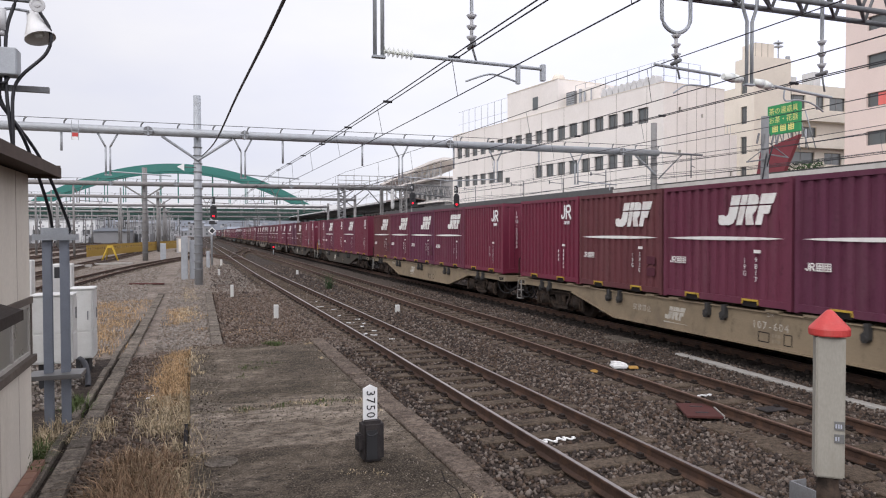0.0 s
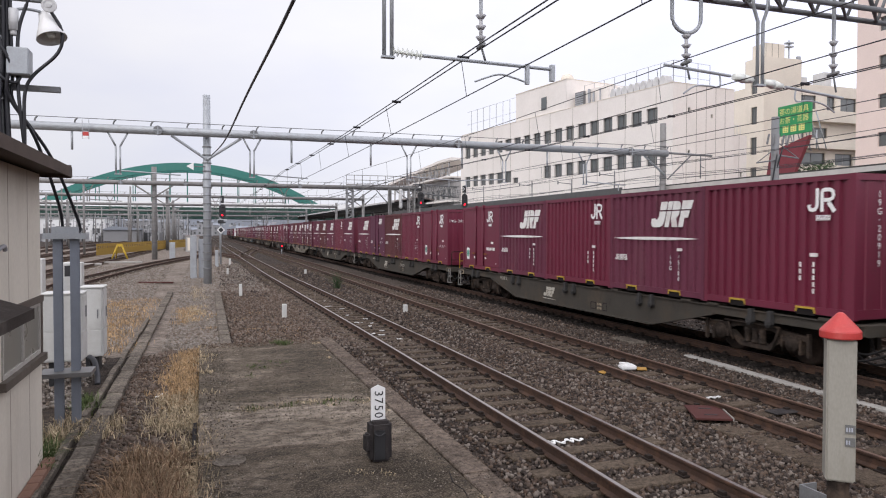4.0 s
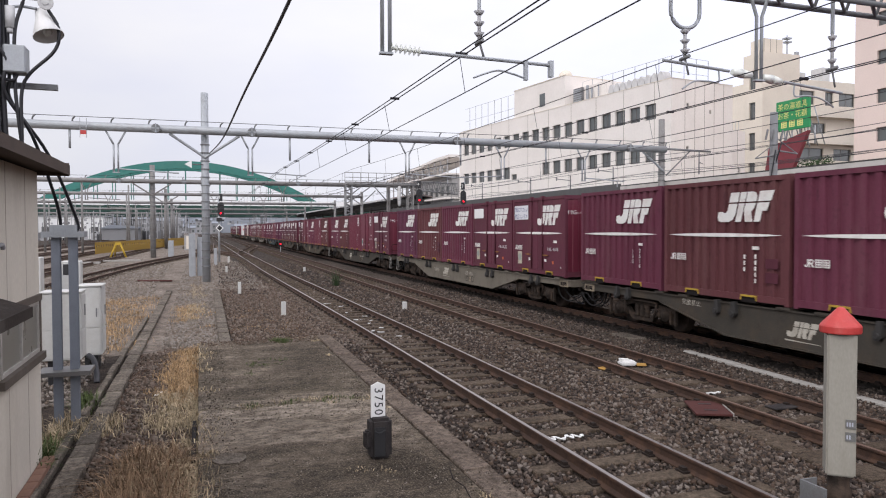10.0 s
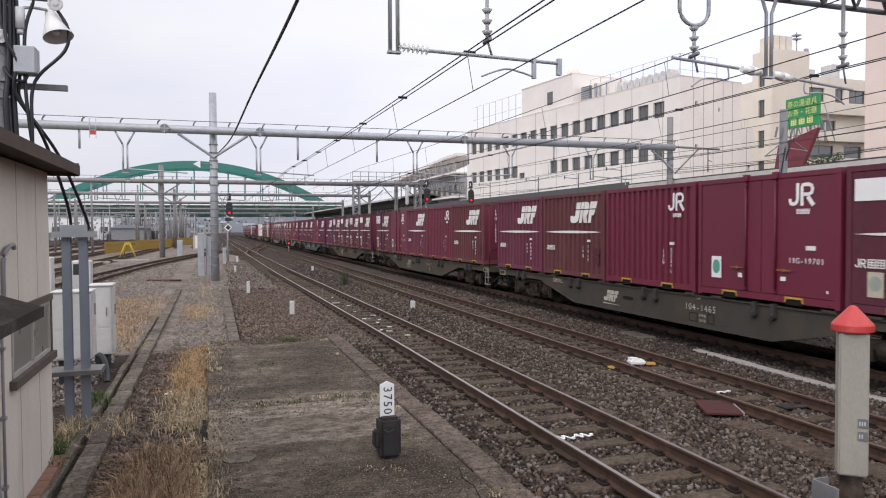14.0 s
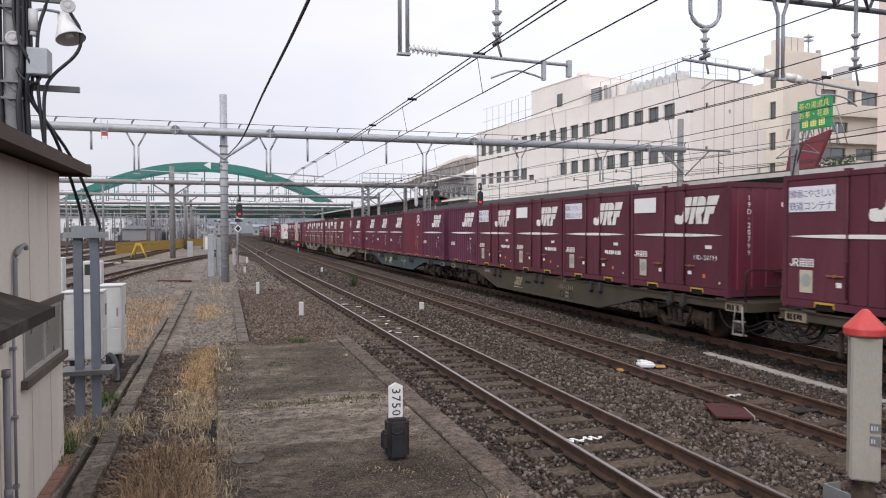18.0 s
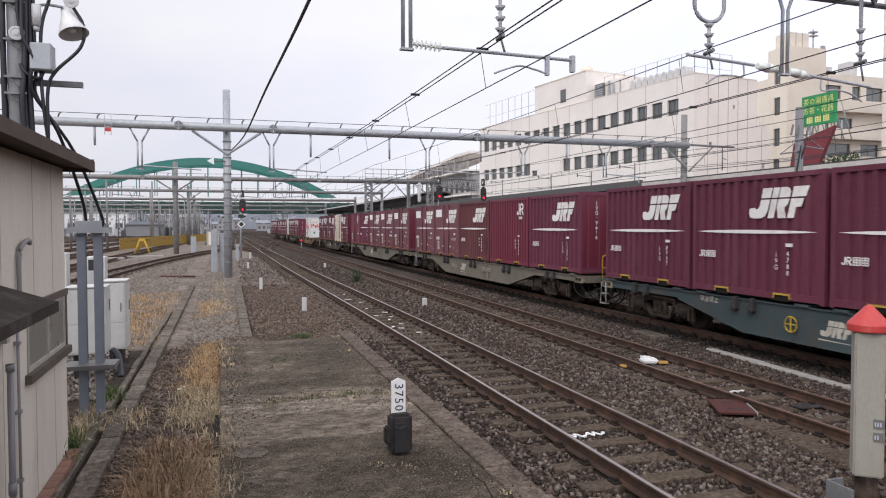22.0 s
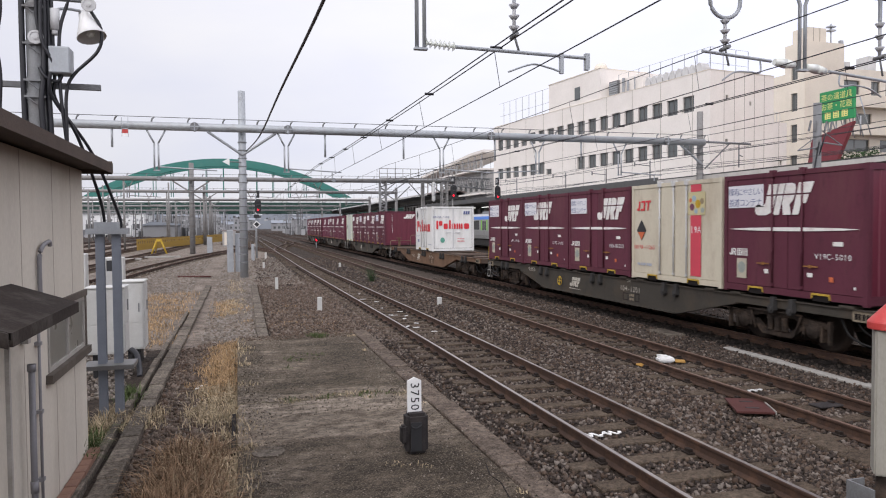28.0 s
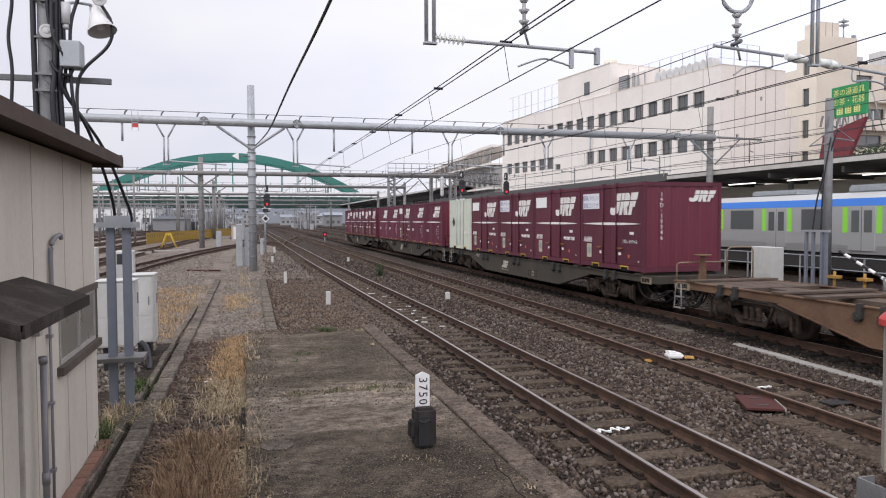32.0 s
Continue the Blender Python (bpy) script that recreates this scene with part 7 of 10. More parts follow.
def container(kind, number="", end_number=""):
    if kind in RIBBED:
        paint, words = RIBBED[kind]
        box = thing("freight_container", words, "container", "containers on the train")
        kit(box, [("frame", "frame_" + paint), ("end_wall", "ends_" + paint), ("side_wall", "ribs_" + paint)])
        if kind != "B":
            kit(box, [("owner_mark", "logo_wide"), ("stripe", "stripe"), ("owner_writing", "owner_text")])
        else:
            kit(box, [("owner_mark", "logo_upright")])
        part("size_code", CODE if number else BAR_CODE, None, box)
        part("number", number_mesh(number, "column") if number else BAR_COLUMN, None, box)
        part("tag", SHARED["number_tag"], None, box)
        if kind in "QK":
            part("repair_patch", SHARED["repair_patch"], None, box)
    elif kind in "CTDSVF":
        paint = {"D": "wine_new", "S": "wine_purple", "F": "wine_faded"}.get(kind, "wine_brown")
        words = {"C": "wine-brown side-door freight container with a blank white plate", "T": "wine-brown side-door freight container with a printed plate", "F": "faded pinkish-brown side-door freight container with a blank plate", "V": "wine-brown side-door freight container with its mark in the middle", "D": "bright wine-red side-door freight container with a green label", "S": "faded purple side-door freight container with a small mark"}[kind]
        box = thing("freight_container", words, "container", "containers on the train")
        kit(box, [("frame", "frame_" + paint), ("end_wall", "ends_" + paint), ("side_wall", {"D": "doors_new", "S": "doors_purple", "F": "doors_faded"}.get(kind, "doors_brown")), ("lock_rod", {"D": "rods_new", "S": "rods_purple", "F": "rods_faded"}.get(kind, "rods_brown")), ("door_handle", "handles"), ("tag", "tags")])
        if kind in "CTVF":
            kit(box, [("owner_mark", "logo_mid" if kind == "V" else "logo_door"), ("stripe", "stripe"), ("owner_writing", "owner_text_low"), ("orange_tag", "orange_tag")])
            lab = part("document_holder", SHARED["small_label"], None, box)
            part("disc", SHARED["label_disc"], None, lab)
            plate = part("label_plate", SHARED["plate_wide" if kind in "TV" else "plate"], None, box)
            if kind in "TV":
                part("label_print", SHARED["plate_print"], None, plate)
        elif kind == "D":
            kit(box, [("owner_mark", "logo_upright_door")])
            lab = part("document_holder", SHARED["eco_label"], None, box)
            part("green_disc", SHARED["eco_disc"], None, lab)
        else:
            kit(box, [("owner_mark", "logo_tiny"), ("owner_writing", "owner_text_low")])
        part("number", number_mesh(number, "row") if number else BAR_ROW, None, box)
    elif kind == "E":
        box = thing("freight_container", "cream side-door freight container with a pinkish-red band", "container", "containers on the train")
        kit(box, [("frame", "frame_cream"), ("end_wall", "ends_cream"), ("side_wall", "doors_cream"), ("lock_rod", "rods_pale")])
        part("band", shape("band", "band_red", lambda b: sheet(b, XS, [[(along(0.70), 0.22), (along(0.805), 0.22), (along(0.805), 1.66), (along(0.70), 1.66)], [(along(0.70), 2.22), (along(0.805), 2.22), (along(0.805), 2.39), (along(0.70), 2.39)]])), None, box, "pinkish-red band")
        part("picture_panel", shape("picture_panel", "panel_yellow", lambda b: sheet(b, XS, [[(along(0.675), 1.67), (along(0.845), 1.67), (along(0.845), 2.21), (along(0.675), 2.21)]])), None, box, "pale yellow printed panel")
        for u, z, r, ink in ((0.715, 1.86, 0.085, "berry"), (0.735, 2.06, 0.075, "skyprint"), (0.775, 1.93, 0.10, "yellow"), (0.755, 1.76, 0.06, "skyprint"), (0.815, 1.99, 0.07, "fruit"), (0.82, 1.78, 0.065, "greydisc"), (0.70, 2.02, 0.05, "tagorange")):
            part("picture", shape("picture", ink, lambda b: sheet(b, XS - 0.004, [[(along(u) + r * math.cos(a * math.tau / 12), z + r * math.sin(a * math.tau / 12)) for a in range(12)]])), None, box)
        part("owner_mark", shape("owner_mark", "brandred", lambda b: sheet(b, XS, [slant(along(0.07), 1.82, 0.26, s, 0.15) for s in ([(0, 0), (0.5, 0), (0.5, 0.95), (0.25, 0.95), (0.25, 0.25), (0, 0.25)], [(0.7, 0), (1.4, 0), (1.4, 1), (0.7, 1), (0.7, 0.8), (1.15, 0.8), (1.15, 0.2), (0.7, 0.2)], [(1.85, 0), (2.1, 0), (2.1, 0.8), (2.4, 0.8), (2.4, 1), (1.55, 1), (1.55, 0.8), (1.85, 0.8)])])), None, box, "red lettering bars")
        part("hazard_diamond", shape("hazard_diamond", "black", lambda b: sheet(b, XS, [[(along(0.07), 1.30), (along(0.13), 1.02), (along(0.19), 1.30), (along(0.13), 1.58)]])), None, box)
        part("diamond_foot", shape("diamond_foot", "tagorange", lambda b: sheet(b, XS - 0.004, [[(along(0.085), 1.25), (along(0.13), 1.04), (along(0.175), 1.25)]])), None, box)
        b = bmesh.new()
        lettering(b, "UR19A-11265", (XS - 0.003, along(0.045), 0.80), (0, -1, 0), (0, 0, 1), 0.15, step=0.60)
        part("number", b, M["brandred"], box)
        b = bmesh.new()
        lettering(b, "19A", (XS - 0.007, along(0.715), 1.25), (0, -1, 0), (0, 0, 1), 0.22)
        part("size_writing", b, M["white"], box)
        part("small_writing", shape("small_writing", "labelgrey", lambda b: bars(b, XS, along(0.08), 0.36, 0.7, 0.07, 8)), None, box)
    elif kind == "P":
        box = thing("freight_container", "white side-door freight container with bold red lettering", "container", "containers on the train")
        kit(box, [("frame", "frame_cwhite"), ("end_wall", "ends_cwhite"), ("side_wall", "doors_white"), ("lock_rod", "rods_pale")])

        # the big red words as plain rounded bars: start, width, foot and top of each in shares of the word
        bar_sizes = ((0.0, 0.055, -0.02, 0.64), (0.075, 0.105, 0.26, 0.62), (0.215, 0.12, 0.0, 0.42), (0.375, 0.055, 0.0, 0.68), (0.455, 0.12, 0.0, 0.42), (0.60, 0.05, 0.0, 0.42), (0.668, 0.05, 0.0, 0.42), (0.736, 0.05, 0.0, 0.42), (0.83, 0.15, 0.0, 0.42))
        for side, w, q in ((True, 2.95, 1.0), (False, 1.95, 0.74)):
            for at, k, lo, hi in bar_sizes:
                a, c, z0, z1 = at * w, (at + k) * w, 1.10 + lo * q, 1.10 + hi * q
                if not side:
                    z0, z1 = z0 + 0.14, z1 + 0.14
                r = min(0.06, (c - a) * 0.35)
                ring = [(a + r, z0), (c - r, z0), (c - 0.3 * r, z0 + 0.3 * r), (c, z0 + r), (c, z1 - r), (c - 0.3 * r, z1 - 0.3 * r), (c - r, z1), (a + r, z1), (a + 0.3 * r, z1 - 0.3 * r), (a, z1 - r), (a, z0 + r), (a + 0.3 * r, z0 + 0.3 * r)]
                b = bmesh.new()
                if side:
                    sheet(b, XS, [[(along(0.095) - p[0], p[1]) for p in ring]])
                else:
                    prism(b, [(-HW + 0.25 + p[0], p[1]) for p in ring], "y", -HL - 0.001, -HL - 0.005)
                part("brand_bar", b, M["brandred"], box, "bold red painted bar")
        part("hazard_diamond", shape("hazard_diamond", "black", lambda b: sheet(b, XS, [[(along(0.07), 2.06), (along(0.125), 1.80), (along(0.18), 2.06), (along(0.125), 2.32)]])), None, box)
        b = bmesh.new()
        lettering(b, "UR19A-1500", (XS - 0.003, along(0.035), 0.80), (0, -1, 0), (0, 0, 1), 0.13)
        part("number", b, M["plate_ink"], box)
        b = bmesh.new()
        lettering(b, "UR19A-1500", (-HW + 0.12, -HL - 0.006, 1.86), (1, 0, 0), (0, 0, 1), 0.15)
        part("number", b, M["plate_ink"], box)
        part("operator_mark", shape("operator_mark", "plate_ink", lambda b: bars(b, XS, along(0.14), 0.46, 0.34, 0.17, 3)), None, box)
        part("operator_mark", shape("operator_mark", "plate_ink", lambda b: [prism(b, [(x, 2.06), (x + 0.10, 2.06), (x + 0.13, 2.24), (x + 0.03, 2.24)], "y", -HL, -HL - 0.004) for x in (0.60, 0.73, 0.86)]), None, box)
        part("small_writing", shape("small_writing", "labelgrey", lambda b: bars(b, XS, along(0.76), 0.34, 0.75, 0.06, 9)), None, box)
        part("green_disc", shape("green_disc", "labelgreen", lambda b: prism(b, [(-0.62 + 0.13 * math.cos(a * math.tau / 16), 0.62 + 0.15 * math.sin(a * math.tau / 16)) for a in range(16)], "y", -HL, -HL - 0.004)), None, box)
        part("notice", shape("notice", "brandred", lambda b: [prism(b, [(0.25, z), (0.66, z), (0.66, z + 0.018), (0.25, z + 0.018)], "y", -HL, -HL - 0.004) for z in (0.52, 0.60, 0.70)]), None, box)
        part("door_seal", shape("door_seal", "steelgrey", lambda b: [quadbox(b, x0, -HL - 0.004, z0, x1, -HL, z1) for x0, z0, x1, z1 in ((-1.12, 0.16, -1.10, 2.40), (1.10, 0.16, 1.12, 2.40), (-1.10, 2.38, 1.10, 2.40), (-1.10, 0.16, 1.10, 0.18))]), None, box)
        for u in (0.345, 0.44, 0.535):
            part("door_seal", shape("door_seal", "steelgrey", lambda b: sheet(b, XS, [[(along(u), 0.18), (along(u) - 0.022, 0.18), (along(u) - 0.022, 2.42), (along(u), 2.42)]])), None, box)
        part("door_seam", shape("door_seam", "bldg_far_pale", lambda b: (quadbox(b, -0.03, -HL - 0.012, 0.15, 0.03, -HL, 2.42), quadbox(b, -0.42, -HL - 0.03, 1.02, -0.12, -HL, 1.06), quadbox(b, 0.12, -HL - 0.03, 1.02, 0.42, -HL, 1.06))), None, box)
    else:
        box = thing("freight_container", "pale cream-green freight container with a dark diamond", "container", "containers on the train")
        kit(box, [("frame", "frame_cgreen"), ("end_wall", "ends_cgreen"), ("side_wall", "doors_green"), ("lock_rod", "rods_pale")])
        part("hazard_diamond", shape("hazard_diamond", "black", lambda b: sheet(b, XS, [[(along(0.15), 1.35), (along(0.21), 1.10), (along(0.27), 1.35), (along(0.21), 1.60)]])), None, box)
        part("number", BAR_ROW, None, box)
    pockets(box)
    if end_number:
        style = "end_column" if end_number.startswith("|") else "end_row"
        part("number", number_mesh(end_number.strip("|").replace("-", "·" if style == "end_column" else "-"), style), None, box)
        if end_number.startswith("|19D"):
            part("owner_mark", END_MARK, None, box)
    return box


# ---- flat wagons ----
def sill_shape():
    bm = bmesh.new()
    for sx in (-1, 1):
        out = [(-9.75, 0.98), (-9.75, 0.80), (-6.10, 0.79), (-3.9, 0.30), (3.9, 0.30), (6.10, 0.79), (9.75, 0.80), (9.75, 0.98)]
        prism(bm, out, "x", sx * 1.16, sx * 1.13)
        quadbox(bm, sx * 1.20, -9.75, 0.96, sx * 1.08, 9.75, 0.985)
        prism(bm, [(-3.9, 0.30), (3.9, 0.30), (3.9, 0.275), (-3.9, 0.275)], "x", sx * 1.21, sx * 1.06)
        for s in (-1, 1):
            prism(bm, [(s * 6.10, 0.79), (s * 3.9, 0.30), (s * 3.9, 0.275), (s * 6.10, 0.765)], "x", sx * 1.21, sx * 1.06)
    return bm


def deck_shape():
    """The spine and a flat plate at each end."""
    bm = bmesh.new()
    quadbox(bm, -0.28, -7.4, 0.62, 0.28, 7.4, 0.962)
    for s in (-1, 1):
        quadbox(bm, -1.125, s * 9.75, 0.78, 1.125, s * 7.4, 0.975)
        for x in (-0.55, 0.55):
            quadbox(bm, x - 0.02, s * 9.7, 0.975, x + 0.02, s * 7.45, 0.982)
    return bm


def cross_bar_shape():
    bm = bmesh.new()
    quadbox(bm, -1.12, -0.09, 0.80, 1.12, 0.09, 0.968)
    return bm


def seat_shape():
    """A low cross beam on which a container's foot rests."""
    bm = bmesh.new()
    quadbox(bm, -1.22, -0.16, 0.985, 1.22, 0.16, 1.03)
    return bm


def bogie_shape():
    """The two open side frames of a bogie with pedestals and springs, and the bolster between them."""
    bm = bmesh.new()
    for sx in (-1, 1):
        x0, x1 = sx * 1.00, sx * 0.90
        # arched top bar and the sagging lower bar
        prism(bm, [(-1.34, 0.60), (-1.34, 0.50), (-0.72, 0.52), (-0.45, 0.60), (0.45, 0.60), (0.72, 0.52), (1.34, 0.50), (1.34, 0.60), (0.80, 0.64), (0.45, 0.73), (-0.45, 0.73), (-0.80, 0.64)], "x", x0, x1)
        prism(bm, [(-0.70, 0.42), (-0.40, 0.20), (0.40, 0.20), (0.70, 0.42), (0.62, 0.50), (0.34, 0.29), (-0.34, 0.29), (-0.62, 0.50)], "x", x0, x1)
        for s in (-1, 1):
            for y in (s * 0.95 - 0.24, s * 0.95 + 0.20):
                quadbox(bm, sx * 1.02, y, 0.24 if y * s > 0.95 else 0.34, sx * 0.90, y + 0.055, 0.56)
            rod(bm, (sx * 1.05, s * 0.70, 0.70), (sx * 1.05, s * 0.55, 0.30), 0.026, 6)
            quadbox(bm, sx * 1.05, s * 1.40, 0.22, sx * 0.98, s * 1.34, 0.66)
            prism(bm, [(s * 0.50, 0.62), (s * 0.42, 0.62), (s * 0.40, 0.22), (s * 0.47, 0.18), (s * 0.49, 0.40)], "x", sx * 0.74, sx * 0.62)
        for y in (-0.20, 0.0, 0.20):
            spun(bm, [(0.02, 0.29), (0.075, 0.30), (0.075, 0.34), (0.055, 0.36), (0.075, 0.39), (0.055, 0.42), (0.075, 0.45), (0.055, 0.48), (0.075, 0.52), (0.075, 0.59), (0.02, 0.60)], (sx * 0.97, y, 0), "z", 8)
        rod(bm, (sx * 1.08, -0.75, 0.70), (sx * 1.08, 0.75, 0.70), 0.022, 6)
    quadbox(bm, -0.95, -0.22, 0.50, 0.95, 0.22, 0.74)
    return bm


def axle_box_shape(sx):
    """A rounded axle box with its bolted cover."""
    bm = bmesh.new()
    spun(bm, [(0.02, 0.0), (0.165, 0.0), (0.165, sx * 0.09), (0.14, sx * 0.11), (0.11, sx * 0.115), (0.10, sx * 0.15), (0.02, sx * 0.155)], (sx * 0.92, 0, 0), "x", 14)
    quadbox(bm, sx * 1.03, -0.19, 0.02, sx * 0.92, 0.19, 0.11)
    return bm


def wheelset_shape():
    bm = bmesh.new()
    rod(bm, (-0.9, 0, 0), (0.9, 0, 0), 0.075, 10)
    for sx in (-1, 1):
        x = sx * 0.535
        spun(bm, [(0.10, sx * -0.09), (0.14, sx * -0.04), (0.34, sx * 0.0), (0.38, sx * -0.06), (0.455, sx * -0.06), (0.455, sx * -0.03), (0.43, sx * -0.02), (0.425, sx * 0.065), (0.37, sx * 0.065), (0.33, sx * 0.02), (0.14, sx * 0.05), (0.10, sx * 0.10)], (x, 0, 0), "x", 20)
    return bm


def coupler_shape(s):
    bm = bmesh.new()
    quadbox(bm, -0.09, s * 9.75, 0.70, 0.09, s * 10.05, 0.90)
    quadbox(bm, -0.15, s * 10.02, 0.66, 0.15, s * 10.22, 0.94)
    for x in (-0.42, 0.42):
        pipe(bm, smooth_line([(x, s * 9.7, 0.72), (x, s * 9.85, 0.45), (x * 0.8, s * 10.05, 0.38), (x * 0.6, s * 10.2, 0.52)], 4), 0.022, 5)
    return bm


def step_shape(y, w=0.32):
    """A stirrup step hung from the frame's corner."""
    bm = bmesh.new()
    x = -1.19
    pipe(bm, [(x, y + 0.06, 0.90), (x - 0.02, y, 0.30), (x - 0.02, y + w, 0.30), (x, y + w - 0.06, 0.90)], 0.022, 6)
    quadbox(bm, x - 0.04, y, 0.285, x + 0.08, y + w, 0.315)
    quadbox(bm, x - 0.04, y + 0.03, 0.565, x + 0.08, y + w - 0.03, 0.59)
    return bm


def platform_rail(s, low=False):
    """The handrail of a wagon's end platform: straight across, or low with a tall loop at the far side."""
    bm = bmesh.new()
    y = s * 9.68
    if low:
        pipe(bm, [(-1.14, y, 0.95), (-1.13, y, 1.38), (-1.06, y, 1.42), (0.35, y, 1.42)], 0.021, 6)
        pipe(bm, [(0.35, y, 0.95), (0.35, y, 1.68), (0.39, y, 1.76), (0.46, y, 1.79), (1.04, y, 1.79), (1.11, y, 1.76), (1.14, y, 1.68), (1.14, y, 0.95)], 0.021, 6)
        rod(bm, (-0.42, y, 0.95), (-0.42, y, 1.42), 0.018, 6)
    else:
        pipe(bm, [(-1.14, y, 0.95), (-1.14, y, 1.56), (-1.12, y, 1.63), (-1.05, y, 1.66), (1.05, y, 1.66), (1.12, y, 1.63), (1.14, y, 1.56), (1.14, y, 0.95)], 0.021, 6)
        rod(bm, (0.0, y, 0.95), (0.0, y, 1.66), 0.018, 6)
        rod(bm, (-1.14, y, 1.30), (1.14, y, 1.30), 0.014, 6)
    return bm


def brake_stand(s, x=0.11):
    """A tapered column with a flat hand wheel on top."""
    bm = bmesh.new()
    y = s * 9.45
    prism(bm, [(x - 0.09, 0.96), (x + 0.09, 0.96), (x + 0.04, 1.60), (x - 0.04, 1.60)], "y", y - 0.05, y + 0.05)
    spun(bm, [(0.02, 0.0), (0.22, 0.0), (0.23, 0.015), (0.22, 0.03), (0.02, 0.03)], (x, y, 1.60), "z", 14)
    return bm


def hose_shape(s):
    """Air hoses and cables hanging in loops from a wagon's end."""
    bm = bmesh.new()
    for x, lo, reach in ((-1.02, 0.34, 1.25), (-0.92, 0.46, 1.0), (-0.72, 0.28, 0.85), (-0.5, 0.36, 0.7)):
        pipe(bm, smooth_line([(x, s * (9.95 - reach), 0.80), (x - 0.02, s * (9.95 - reach * 0.8), lo + 0.12), (x, s * (9.95 - reach * 0.4), lo), (x + 0.05, s * 9.95, lo + 0.16), (x + 0.10, s * 10.12, 0.62)], 5), 0.021, 5)
    return bm


def gear_shape():
    """Brake cylinders, reservoirs and levers under the frame."""
    bm = bmesh.new()
    rod(bm, (-0.75, 2.2, 0.62), (-0.75, 3.5, 0.62), 0.16, 10)
    rod(bm, (-0.6, -3.2, 0.60), (-0.6, -2.2, 0.60), 0.20, 10)
    rod(bm, (-0.5, -7.0, 0.5), (-0.5, 7.0, 0.5), 0.03, 6)
    quadbox(bm, -1.0, 4.4, 0.50, -0.6, 4.8, 0.85)
    return bm


def clamp_shape():
    bm = bmesh.new()
    prism(bm, [(-0.05, 1.02), (-0.05, 0.76), (0.0, 0.70), (0.07, 0.69), (0.11, 0.74), (0.11, 0.84), (0.05, 0.88), (0.05, 1.02)], "x", -1.26, -1.162)
    rod(bm, (-1.29, 0.03, 0.78), (-1.20, 0.03, 0.78), 0.05, 8)
    return bm


WAGON_MESH = {"bogie": mesh_from(bogie_shape(), "bogie", M["bogie"]), "wheelset": mesh_from(wheelset_shape(), "wheelset", M["wheel"]), "gear": mesh_from(gear_shape(), "brake_gear", M["bogie"]),
              "couple_front": mesh_from(coupler_shape(-1), "coupler", M["bogie"]), "couple_back": mesh_from(coupler_shape(1), "coupler", M["bogie"]),
              "step_front": mesh_from(step_shape(-9.7), "step", M["step_pale"]), "step_back": mesh_from(step_shape(9.36), "step", M["step_pale"]),
              "rail_-1": mesh_from(platform_rail(-1), "handrail", M["bogie"]), "rail_1": mesh_from(platform_rail(1), "handrail", M["bogie"]), "yellow_rail_-1": mesh_from(platform_rail(-1), "handrail", M["yellow"]), "yellow_rail_1": mesh_from(platform_rail(1), "handrail", M["yellow"]),
              "stand_-1": mesh_from(brake_stand(-1), "brake_stand", M["frame_rust"]), "stand_1": mesh_from(brake_stand(1), "brake_stand", M["frame_rust"]), "hose_-1": mesh_from(hose_shape(-1), "air_hose", M["hose"]), "hose_1": mesh_from(hose_shape(1), "air_hose", M["hose"]),
              "rail_low": mesh_from(platform_rail(1, True), "handrail", M["frame_tan"]), "stand_low": mesh_from(brake_stand(1, -0.55), "brake_stand", M["frame_rust"]), "box_-1": mesh_from(axle_box_shape(-1), "axle_box", M["bogie"]), "box_1": mesh_from(axle_box_shape(1), "axle_box", M["bogie"]),
              "clamps": mesh_from(clamp_shape(), "container_clamp", M["emu_dark"])}
for key in ("frame_tan", "frame_grey", "frame_mid", "frame_olive", "frame_blue", "frame_rust"):
    WAGON_MESH["sill_" + key] = mesh_from(sill_shape(), "side_sill", M[key])
    top = M["deck_worn" if key == "frame_rust" else key]
    WAGON_MESH["bar_" + key] = mesh_from(cross_bar_shape(), "cross_bar", top)
    WAGON_MESH["seat_" + key] = mesh_from(seat_shape(), "container_seat", top)
    WAGON_MESH["deck_" + key] = mesh_from(deck_shape(), "deck", top)
XF = -1.161
WAGON_MESH["mark"] = shape("owner_mark", "number_pale", lambda b: mark_wide(b, XF, 2.30, 0.50, 0.30, 0.81))
WAGON_MESH["mark_faded"] = shape("owner_mark", "faded_mark", lambda b: mark_wide(b, XF, 2.30, 0.50, 0.30, 0.81))
WAGON_MESH["mark_line"] = shape("mark_line", "number_pale", lambda b: sheet(b, XF, [[(2.32, 0.445), (1.50, 0.43), (1.50, 0.424), (2.32, 0.418)]]))
WAGON_MESH["kind"] = shape("class_writing", "number_pale", lambda b: lettering(b, "コキ", (XF - 0.004, -1.30, 0.885), (0, -1, 0), (0, 0, 1), 0.10, step=1.05))
WAGON_MESH["data"] = shape("data_panel", "faded_mark", lambda b: (bars(b, XF, -1.40, 0.50, 0.22, 0.07, 3), bars(b, XF, -1.40, 0.39, 0.22, 0.07, 3)))
def outline(b, y, z, w, h, t=0.018):
    sheet(b, XF, [[(y, z), (y - w, z), (y - w, z + t), (y, z + t)], [(y, z + h - t), (y - w, z + h - t), (y - w, z + h), (y, z + h)], [(y, z + t), (y - t, z + t), (y - t, z + h - t), (y, z + h - t)], [(y - w + t, z + t), (y - w, z + t), (y - w, z + h - t), (y - w + t, z + h - t)]])


